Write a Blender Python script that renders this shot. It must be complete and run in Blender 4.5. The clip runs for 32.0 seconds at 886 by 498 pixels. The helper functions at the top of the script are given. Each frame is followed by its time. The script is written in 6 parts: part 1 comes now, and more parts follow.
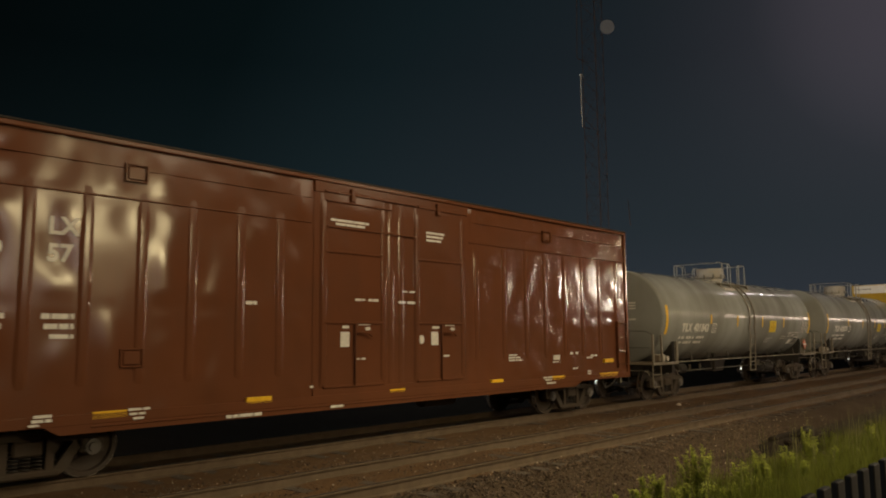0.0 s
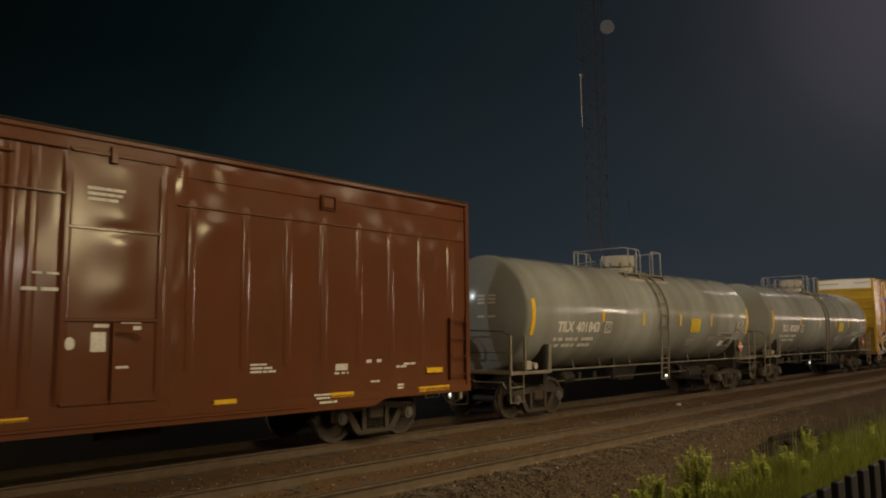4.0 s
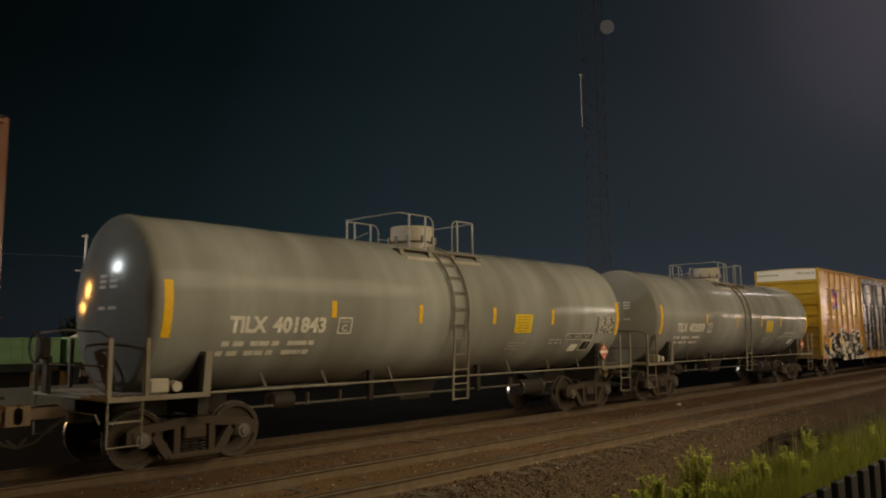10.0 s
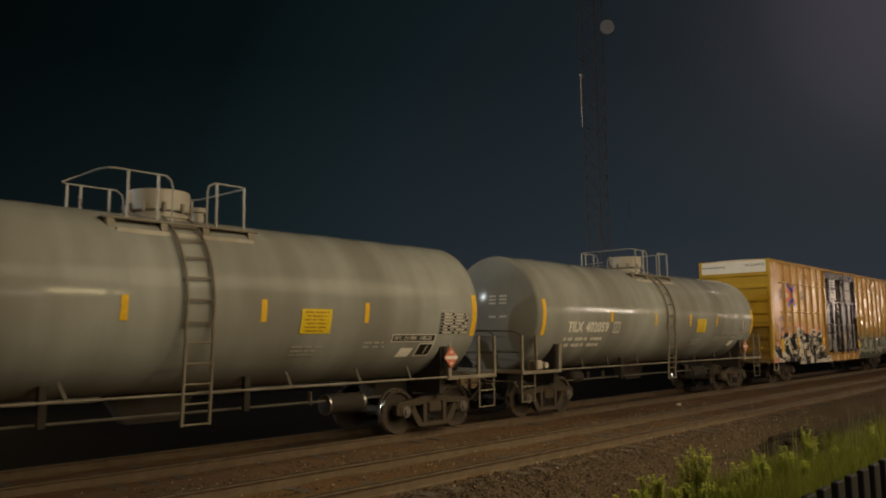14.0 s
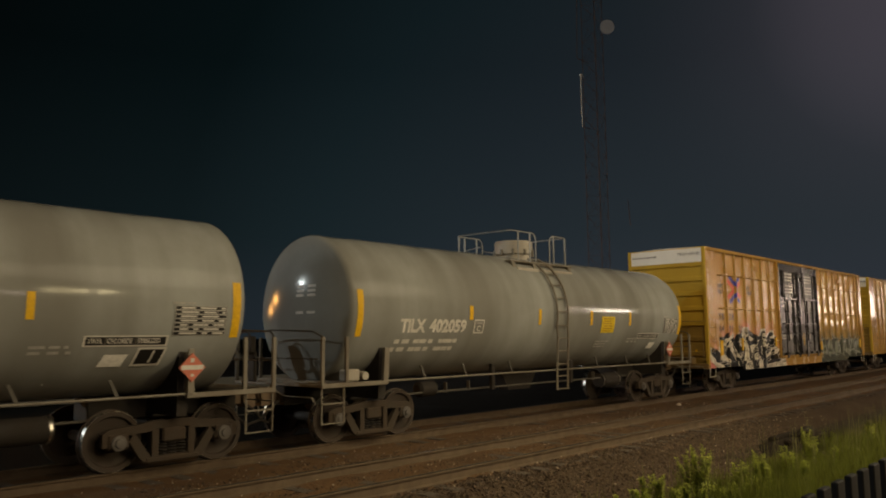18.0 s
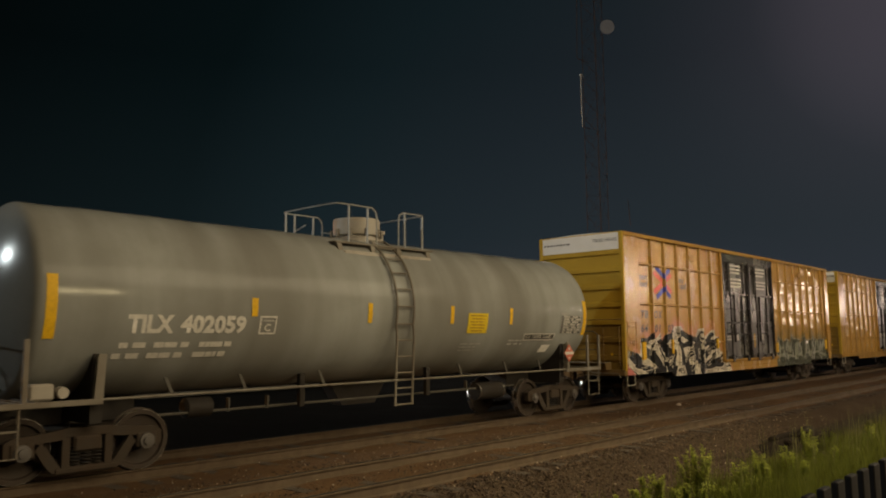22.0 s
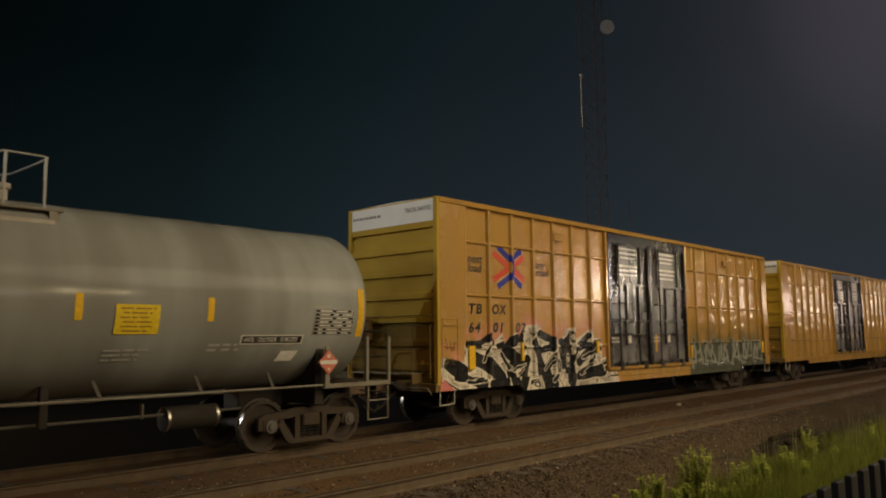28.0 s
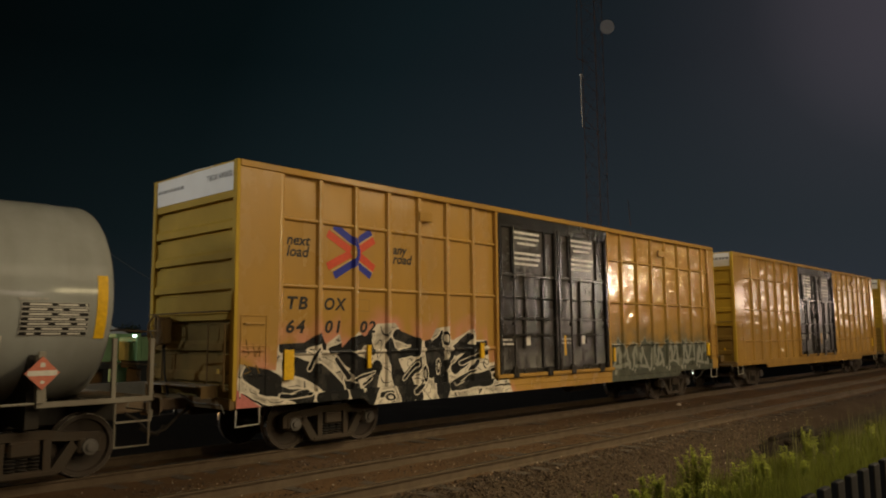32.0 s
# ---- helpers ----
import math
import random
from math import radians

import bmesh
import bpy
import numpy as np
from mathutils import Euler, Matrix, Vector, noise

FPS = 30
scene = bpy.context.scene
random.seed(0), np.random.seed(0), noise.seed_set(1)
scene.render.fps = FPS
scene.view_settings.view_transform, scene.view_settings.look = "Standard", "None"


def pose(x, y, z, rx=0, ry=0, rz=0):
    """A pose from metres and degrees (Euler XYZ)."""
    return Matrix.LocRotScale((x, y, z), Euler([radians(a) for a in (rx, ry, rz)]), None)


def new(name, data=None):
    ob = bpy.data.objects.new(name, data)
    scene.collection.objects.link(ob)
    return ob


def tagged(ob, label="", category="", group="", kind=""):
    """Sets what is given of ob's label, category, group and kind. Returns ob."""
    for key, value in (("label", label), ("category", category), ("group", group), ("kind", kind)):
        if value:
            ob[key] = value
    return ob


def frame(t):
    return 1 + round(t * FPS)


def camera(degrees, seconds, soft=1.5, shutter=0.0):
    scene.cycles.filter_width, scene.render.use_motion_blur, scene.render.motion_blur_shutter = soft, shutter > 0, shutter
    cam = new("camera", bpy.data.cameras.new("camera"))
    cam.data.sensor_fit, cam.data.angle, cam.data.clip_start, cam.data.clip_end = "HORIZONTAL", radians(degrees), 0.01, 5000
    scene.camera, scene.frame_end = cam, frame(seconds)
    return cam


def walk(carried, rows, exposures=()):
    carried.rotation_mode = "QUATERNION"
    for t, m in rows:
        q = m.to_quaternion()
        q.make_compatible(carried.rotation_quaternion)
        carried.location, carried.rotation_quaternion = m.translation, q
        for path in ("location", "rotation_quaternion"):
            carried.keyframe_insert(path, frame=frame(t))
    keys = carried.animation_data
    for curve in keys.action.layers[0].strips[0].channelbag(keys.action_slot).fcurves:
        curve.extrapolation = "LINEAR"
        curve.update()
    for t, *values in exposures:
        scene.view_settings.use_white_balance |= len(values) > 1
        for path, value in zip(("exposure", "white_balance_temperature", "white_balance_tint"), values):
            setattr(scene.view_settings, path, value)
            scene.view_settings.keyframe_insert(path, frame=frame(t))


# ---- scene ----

# World: the train's track runs along +x, z = 0 is the top of its rails, the camera stands at x = y = 0.
cam = camera(60.13, 32.0, soft=1.9, shutter=0.6)
STAND = pose(0, 0, 2.0, 90 + 6.5525, 0.49, -47.334)
walk(cam, [(0.0, STAND), (32.0, STAND)], [(0.0, 0.0), (26.0, 0.0), (29.0, -0.10), (32.0, -0.13)])

TRACK_Y = 12.56          # centre line of the train's track
NEAR_Y = 8.80            # centre line of the empty track
# seconds, metres that the train has rolled towards -x
ROLLED = [(0.0, -1.41), (1.0, 0.4), (2.0, 2.18), (3.0, 3.92), (3.5, 4.78), (5.5, 8.02), (6.0, 8.82), (7.0, 10.41), (8.0, 11.99),
          (9.0, 13.56), (10.0, 15.09), (11.0, 16.62), (12.0, 18.19), (13.0, 19.77), (14.0, 21.32), (14.5, 22.08), (16.5, 25.13),
          (17.5, 26.62), (18.5, 28.08), (19.5, 29.50), (20.5, 30.90), (21.5, 32.27), (22.5, 33.64), (23.5, 35.00), (24.5, 36.33),
          (25.5, 37.64), (27.5, 40.19), (28.5, 41.43), (29.5, 42.68), (30.5, 43.91), (31.5, 45.12), (32.0, 45.72)]

# ---------------------------------------------------------------- light
scene.view_settings.exposure = 0.0


def night_sky():
    """Dark sky with the town's glow, lighter low down and towards +x, and a lamp's glare painted in."""
    w = bpy.data.worlds.new("night_sky")
    scene.world = w
    w.use_nodes = True
    nt = w.node_tree
    n, l = nt.nodes, nt.links
    bg = n["Background"]
    tc = n.new("ShaderNodeTexCoord")
    town = n.new("ShaderNodeVectorMath")
    town.operation = "DOT_PRODUCT"
    town.inputs[1].default_value = Vector((0.93, 0.37, 0.02)).normalized()
    l.new(tc.outputs["Generated"], town.inputs[0])
    up = n.new("ShaderNodeValToRGB")
    e = up.color_ramp.elements
    e[0].position, e[0].color = 0.50, (0.0006, 0.0013, 0.0012, 1)
    e[1].position, e[1].color = 1.0, (0.0140, 0.0184, 0.0228, 1)
    for at, col in ((0.76, (0.0021, 0.0051, 0.0058)), (0.86, (0.0056, 0.0112, 0.0136)), (0.94, (0.0100, 0.0146, 0.0186))):
        e.new(at).color = (*col, 1)
    l.new(town.outputs["Value"], up.inputs[0])
    # glare of a lamp out of view, painted into the sky colour
    dot = n.new("ShaderNodeVectorMath")
    dot.operation = "DOT_PRODUCT"
    dot.inputs[1].default_value = Vector((1.112, 0.15, 0.45)).normalized()
    l.new(tc.outputs["Generated"], dot.inputs[0])
    glow = n.new("ShaderNodeValToRGB")
    g = glow.color_ramp.elements
    g[0].position, g[0].color = 0.86, (0, 0, 0, 1)
    g[1].position, g[1].color = 1.0, (0.052, 0.040, 0.049, 1)
    gm = g.new(0.93)
    gm.color = (0.0007, 0.0007, 0.0008, 1)
    gn = g.new(0.98)
    gn.color = (0.0056, 0.0044, 0.0052, 1)
    glow.color_ramp.interpolation = "B_SPLINE"
    l.new(dot.outputs["Value"], glow.inputs[0])
    add = n.new("ShaderNodeMixRGB")
    add.blend_type = "ADD"
    add.inputs[0].default_value = 1
    l.new(up.outputs[0], add.inputs[1])
    l.new(glow.outputs[0], add.inputs[2])
    sep = n.new("ShaderNodeSeparateXYZ")
    l.new(tc.outputs["Generated"], sep.inputs[0])
    low = n.new("ShaderNodeValToRGB")
    low.color_ramp.elements[0].position, low.color_ramp.elements[0].color = 0.03, (0.0125, 0.0140, 0.0185, 1)
    low.color_ramp.elements[1].position, low.color_ramp.elements[1].color = 0.34, (0, 0, 0, 1)
    low.color_ramp.elements.new(0.13).color = (0.0050, 0.0076, 0.0086, 1)
    l.new(sep.outputs["Z"], low.inputs[0])
    side = n.new("ShaderNodeMapRange")
    side.inputs["From Min"].default_value, side.inputs["From Max"].default_value = 0.25, 0.97
    l.new(town.outputs["Value"], side.inputs["Value"])
    both = n.new("ShaderNodeMixRGB")
    both.blend_type = "ADD"
    l.new(side.outputs[0], both.inputs[0])
    l.new(add.outputs[0], both.inputs[1])
    l.new(low.outputs[0], both.inputs[2])
    l.new(both.outputs[0], bg.inputs[0])
    bg.inputs[1].default_value = 0.93


def lamp(name, place, power, colour, radius):
    d = bpy.data.lights.new(name, "POINT")
    d.energy, d.color, d.shadow_soft_size = power, colour, radius
    ob = new(name, d)
    ob.location = place
    return ob


night_sky()
for x, power in ((6.0, 5500), (17.0, 4700), (28.0, 4900)):
    lamp("lot_lamp_light", (x, -8.0, 15.0), power, (1.0, 0.82, 0.53), 5.0)
lamp("lot_lamp_light", (14.0, -12.0, 7.2), 3500, (1.0, 0.80, 0.42), 1.05)
lamp("lot_lamp_light", (42.5, -3.0, 5.2), 2150, (1.0, 0.82, 0.66), 0.52)
lamp("lot_lamp_light", (54.0, -5.0, 6.6), 700, (1.0, 0.76, 0.28), 0.22)
lamp("lot_lamp_light", (74.0, -6.0, 5.4), 700, (1.0, 0.74, 0.56), 1.3)
lamp("lot_lamp_light", (10.5, -11.8, 5.1), 520, (1.0, 0.80, 0.66), 0.55)
lamp("lot_lamp_light", (108.0, -11.0, 6.0), 1900, (1.0, 0.74, 0.56), 1.5)
lamp("lot_lamp_light", (165.0, -18.0, 7.5), 3000, (1.0, 0.76, 0.60), 2.5)
lamp("high_mast_light", (140.0, 10.0, 46.0), 2500, (1.0, 0.86, 0.86), 0.5)
lamp("far_street_light", (-6.0, 70.0, 8.2), 10500, (1.0, 0.45, 0.10), 1.2)
lamp("far_street_light", (0.5, 73.0, 4.6), 4600, (1.0, 0.45, 0.10), 1.0)
lamp("yard_mast_light", (-45.0, 20.0, 10.0), 8000, (1.0, 0.80, 0.50), 1.5)
lamp("yard_mast_light", (-49.0, 36.0, 16.0), 14000, (0.90, 0.97, 0.94), 3.0)
lamp("yard_mast_light", (-24.0, 50.0, 14.5), 21000, (0.88, 0.97, 0.96), 0.36)
# added fill that brightens the radio mast and dish; no known lamp
lamp("mast_fill_light", (60.0, 58.0, 12.0), 3500, (1.0, 0.84, 0.72), 0.4)
hood = bpy.data.lights.new("street_lamp_light", "SPOT")
hood.energy, hood.color, hood.shadow_soft_size, hood.spot_size, hood.spot_blend = 2400, (1.0, 0.86, 0.50), 0.25, radians(108), 0.35
new("street_lamp_light", hood).location = (12.0, 2.4, 8.6)      # a hooded lamp that shines straight down


# ---------------------------------------------------------------- materials
def nodes_of(name):
    m = bpy.data.materials.new(name)
    m.use_nodes = True
    return m, m.node_tree.nodes, m.node_tree.links, m.node_tree.nodes["Principled BSDF"]


def noise_node(n, l, vec, scale, detail=4, rough=0.6, dist=0.0):
    t = n.new("ShaderNodeTexNoise")
    t.inputs["Scale"].default_value, t.inputs["Detail"].default_value = scale, detail
    t.inputs["Roughness"].default_value, t.inputs["Distortion"].default_value = rough, dist
    l.new(vec, t.inputs["Vector"])
    return t.outputs["Fac"]


def ramp(n, l, fac, a, b, ca=(0, 0, 0, 1), cb=(1, 1, 1, 1)):
    r = n.new("ShaderNodeValToRGB")
    e = r.color_ramp.elements
    e[0].position, e[0].color, e[1].position, e[1].color = a, ca, b, cb
    l.new(fac, r.inputs[0])
    return r.outputs[0]


def mix(n, l, fac, a, b, mode="MIX"):
    m = n.new("ShaderNodeMixRGB")
    m.blend_type = mode
    for k, v in enumerate((fac, a, b)):
        if hasattr(v, "is_linked"):
            l.new(v, m.inputs[k])
        elif k == 0:
            m.inputs[0].default_value = v
        else:
            m.inputs[k].default_value = (*v, 1)[:4]
    return m.outputs[0]


def math_node(n, l, op, a, b=0.0, c=0.0):
    m = n.new("ShaderNodeMath")
    m.operation = op
    for k, v in enumerate((a, b, c)):
        if hasattr(v, "is_linked"):
            l.new(v, m.inputs[k])
        else:
            m.inputs[k].default_value = v
    return m.outputs[0]


def coords(n, l, stretch=(1, 1, 1)):
    tc = n.new("ShaderNodeTexCoord")
    mp = n.new("ShaderNodeMapping")
    mp.inputs["Scale"].default_value = stretch
    l.new(tc.outputs["Object"], mp.inputs[0])
    return mp.outputs[0]


def bump(n, l, p, height, strength=0.3, dist=0.01):
    b = n.new("ShaderNodeBump")
    b.inputs["Strength"].default_value, b.inputs["Distance"].default_value = strength, dist
    l.new(height, b.inputs["Height"])
    l.new(b.outputs[0], p.inputs["Normal"])


def surface(name, col, col2, rough=0.6, metal=0.0, scale=3.0, fine=60.0, amount=0.5, relief=0.25, depth=0.004, stretch=(1, 1, 1), island=0.0, spec=0.5):
    """Paint, rust, stone or earth: two tones in large stains and fine grain."""
    m, n, l, p = nodes_of(name)
    v = coords(n, l, stretch)
    big = ramp(n, l, noise_node(n, l, v, scale, 5), 0.35, 0.7)
    small = noise_node(n, l, v, fine, 3)
    c = mix(n, l, math_node(n, l, "MULTIPLY", big, amount), col, col2)
    c = mix(n, l, 1.0, c, ramp(n, l, small, 0.3, 0.75, (0.74, 0.74, 0.74, 1), (1.0, 1.0, 1.0, 1)), "MULTIPLY")
    if island:
        g = n.new("ShaderNodeNewGeometry")
        c = mix(n, l, 1.0, c, ramp(n, l, g.outputs["Random Per Island"], 0, 1, (1 - island,) * 3 + (1,), (1 + island,) * 3 + (1,)), "MULTIPLY")
    l.new(c, p.inputs["Base Color"])
    r = math_node(n, l, "MULTIPLY_ADD", big, 0.18, rough - 0.06)
    l.new(r, p.inputs["Roughness"])
    p.inputs["Metallic"].default_value = metal
    p.inputs["Specular IOR Level"].default_value = spec
    bump(n, l, p, small, relief, depth)
    return m


def leafy(name, col, col2, island, through_light):
    """Thin leaves: gloss and colour above, some light passing through."""
    m = surface(name, col, col2, 0.65, 0, 2.0, 20, 0.6, 0.1, 0.001, island=island, spec=0.25)
    n, l = m.node_tree.nodes, m.node_tree.links
    p, o = n["Principled BSDF"], n["Material Output"]
    t = n.new("ShaderNodeBsdfTranslucent")
    l.new(p.inputs["Base Color"].links[0].from_socket, t.inputs["Color"])
    both = n.new("ShaderNodeMixShader")
    both.inputs[0].default_value = through_light
    l.new(p.outputs[0], both.inputs[1])
    l.new(t.outputs[0], both.inputs[2])
    l.new(both.outputs[0], o.inputs["Surface"])
    return m


def plain(name, col, rough=0.5, metal=0.0, glow=0.0):
    m, n, l, p = nodes_of(name)
    v = coords(n, l)
    c = mix(n, l, 1.0, col, ramp(n, l, noise_node(n, l, v, 18, 4), 0.3, 0.75, (0.7, 0.7, 0.7, 1), (1, 1, 1, 1)), "MULTIPLY")
    l.new(c, p.inputs["Base Color"])
    p.inputs["Roughness"].default_value, p.inputs["Metallic"].default_value = rough, metal
    p.inputs["Specular IOR Level"].default_value = 0.3
    if glow:
        p.inputs["Emission Color"].default_value = (*col, 1)
        p.inputs["Emission Strength"].default_value = glow
    return m


def wagon_paint(name, col, grime, rough, streak=0.45, spec=0.5, coat=0.0, bands=0.0, smear=0.0):
    """Weathered gloss paint: run-down streaks, stains, small scratches."""
    m, n, l, p = nodes_of(name)
    v = coords(n, l)
    vs = coords(n, l, (1.0, 0.25, 0.10))
    stain = ramp(n, l, noise_node(n, l, v, 0.9, 6, 0.65), 0.38, 0.72)
    runs = ramp(n, l, noise_node(n, l, vs, 1.7, 3.5, 0.55), 0.36, 0.66)
    fac = math_node(n, l, "MULTIPLY", math_node(n, l, "ADD", math_node(n, l, "MULTIPLY", stain, 0.5), math_node(n, l, "MULTIPLY", runs, 0.5)), streak)
    c = mix(n, l, fac, col, grime)
    speck = ramp(n, l, noise_node(n, l, v, 45, 3, 0.7), 0.62, 0.72)
    c = mix(n, l, math_node(n, l, "MULTIPLY", speck, 0.25), c, grime)
    if smear:      # pale sprayed smears along the foot
        tc = n.new("ShaderNodeTexCoord")
        sep = n.new("ShaderNodeSeparateXYZ")
        l.new(tc.outputs["Object"], sep.inputs[0])
        low = ramp(n, l, math_node(n, l, "SUBTRACT", smear, sep.outputs["Z"]), 0.0, 0.45)
        blot = ramp(n, l, noise_node(n, l, coords(n, l, (1.0, 1.0, 0.55)), 2.6, 2.5, 0.55), 0.44, 0.56)
        c = mix(n, l, math_node(n, l, "MULTIPLY", math_node(n, l, "MULTIPLY", low, blot), 0.6), c, (0.22, 0.21, 0.19))
    if bands:      # broad, soft, upright bands of dust and washed paint
        wide = ramp(n, l, noise_node(n, l, coords(n, l, (1.0, 0.24, 0.20)), 0.85, 2.0, 0.5), 0.36, 0.64)
        c = mix(n, l, math_node(n, l, "MULTIPLY", wide, bands), c, grime)
    l.new(c, p.inputs["Base Color"])
    l.new(math_node(n, l, "MULTIPLY_ADD", fac, 0.25, rough), p.inputs["Roughness"])
    p.inputs["Specular IOR Level"].default_value = spec
    p.inputs["Coat Weight"].default_value = coat
    p.inputs["Coat Roughness"].default_value = 0.15
    bump(n, l, p, noise_node(n, l, v, 30, 3), 0.06, 0.003)
    return m


def stroke_field(n, l, pos, strokes, swell=1.0):
    """How far a place lies from the nearest of some tapering strokes; below zero inside one."""
    def vmath(op, a, b):
        q = n.new("ShaderNodeVectorMath")
        q.operation = op
        for k, s in enumerate((a, b)):
            if hasattr(s, "is_linked"):
                l.new(s, q.inputs[k])
            else:
                q.inputs[k].default_value = s
        return q

    best = None
    for x0, z0, x1, z1, w0, w1 in strokes:
        d = Vector((x1 - x0, z1 - z0, 0))
        rel = vmath("SUBTRACT", pos, (x0, z0, 0)).outputs[0]
        t = vmath("DOT_PRODUCT", rel, tuple(d / d.length_squared)).outputs["Value"]
        t = math_node(n, l, "MINIMUM", math_node(n, l, "MAXIMUM", t, 0.0), 1.0)
        sc = n.new("ShaderNodeVectorMath")
        sc.operation = "SCALE"
        sc.inputs[0].default_value = d
        l.new(t, sc.inputs["Scale"])
        gap = vmath("DISTANCE", rel, sc.outputs[0]).outputs["Value"]
        gap = math_node(n, l, "SUBTRACT", gap, math_node(n, l, "MULTIPLY_ADD", t, swell * (w1 - w0), swell * w0))
        best = gap if best is None else math_node(n, l, "MINIMUM", best, gap)
    return best


def tag_paint(name, col, grime, rough, x0, x1, top, tones, halo):
    """Wagon paint with a sprayed band of lettering-like strokes along the foot of the side."""
    m, n, l, p = nodes_of(name)
    v = coords(n, l)
    vs = coords(n, l, (1.1, 1.1, 0.16))
    stain = ramp(n, l, noise_node(n, l, v, 0.9, 6, 0.65), 0.38, 0.72)
    runs = ramp(n, l, noise_node(n, l, vs, 2.0, 3, 0.5), 0.40, 0.75)
    fac = math_node(n, l, "MULTIPLY", math_node(n, l, "ADD", stain, runs), 0.19)
    base = mix(n, l, fac, col, grime)
    tc = n.new("ShaderNodeTexCoord")
    sep = n.new("ShaderNodeSeparateXYZ")
    l.new(tc.outputs["Object"], sep.inputs[0])
    x, z = sep.outputs["X"], sep.outputs["Z"]
    flat = n.new("ShaderNodeCombineXYZ")
    l.new(x, flat.inputs[0])
    l.new(z, flat.inputs[1])
    f = flat.outputs[0]
    # jagged upper edge
    vx = n.new("ShaderNodeCombineXYZ")
    l.new(x, vx.inputs[0])
    edge = noise_node(n, l, vx.outputs[0], 1.9, 2, 0.6)
    edge = math_node(n, l, "MULTIPLY_ADD", edge, 1.15, top - 0.58)
    over = math_node(n, l, "SUBTRACT", edge, z)
    inx = math_node(n, l, "MULTIPLY", ramp(n, l, math_node(n, l, "SUBTRACT", x, x0), 0.0, 0.05), ramp(n, l, math_node(n, l, "SUBTRACT", x1, x), 0.0, 0.05))
    near = math_node(n, l, "MULTIPLY", inx, ramp(n, l, math_node(n, l, "ADD", over, 0.80), 0.0, 0.80))
    inside = math_node(n, l, "MULTIPLY", inx, ramp(n, l, over, 0.0, 0.03))
    core = math_node(n, l, "MULTIPLY", inx, ramp(n, l, math_node(n, l, "SUBTRACT", over, 0.055), 0.0, 0.03))
    # pale zigzag letters sprayed over a dull, cloudy field
    rng = random.Random(17)
    lines = []
    for k in range(6):
        a = x0 + 0.25 + 1.07 * k
        pts = [(a, 0.98), (a + 0.26, 1.62 + rng.uniform(-0.1, 0.12)), (a + 0.42, 1.22 + rng.uniform(-0.1, 0.1)), (a + 0.66, 1.68 + rng.uniform(-0.12, 0.1)), (a + 0.90, 0.98 + rng.uniform(0, 0.2))]
        lines += [(*q, *r, 0.022, 0.05) for q, r in zip(pts, pts[1:])]
        lines.append((a + 0.15, 1.15, a + 0.8, 1.10 + rng.uniform(-0.08, 0.1), 0.02, 0.035))
    wob = n.new("ShaderNodeTexNoise")
    wob.inputs["Scale"].default_value, wob.inputs["Detail"].default_value = 2.2, 2.0
    l.new(f, wob.inputs["Vector"])
    bent = n.new("ShaderNodeVectorMath")
    bent.operation = "MULTIPLY_ADD"
    l.new(wob.outputs["Color"], bent.inputs[0])
    bent.inputs[1].default_value = (0.34, 0.34, 0)
    l.new(f, bent.inputs[2])
    shift = n.new("ShaderNodeVectorMath")
    l.new(bent.outputs[0], shift.inputs[0])
    shift.inputs[1].default_value = (-0.17, -0.17, 0)
    strokes = ramp(n, l, stroke_field(n, l, shift.outputs[0], lines), 0.0, 0.05, (1, 1, 1, 1), (0, 0, 0, 1))
    cloud = ramp(n, l, noise_node(n, l, f, 2.6, 4, 0.6), 0.38, 0.66)
    ink = mix(n, l, cloud, tones[0], tones[2])
    ink = mix(n, l, math_node(n, l, "MULTIPLY", strokes, 0.8), ink, tones[1])
    c = mix(n, l, math_node(n, l, "MULTIPLY", near, math_node(n, l, "MULTIPLY", ramp(n, l, noise_node(n, l, v, 1.6, 3), 0.30, 0.62), 0.85)), base, halo)
    c = mix(n, l, math_node(n, l, "MULTIPLY", inside, 0.5), c, tones[1])
    c = mix(n, l, math_node(n, l, "MULTIPLY", core, 0.92), c, ink)
    l.new(c, p.inputs["Base Color"])
    l.new(math_node(n, l, "MULTIPLY_ADD", fac, 0.4, rough), p.inputs["Roughness"])
    bump(n, l, p, noise_node(n, l, v, 30, 3), 0.06, 0.003)
    return m


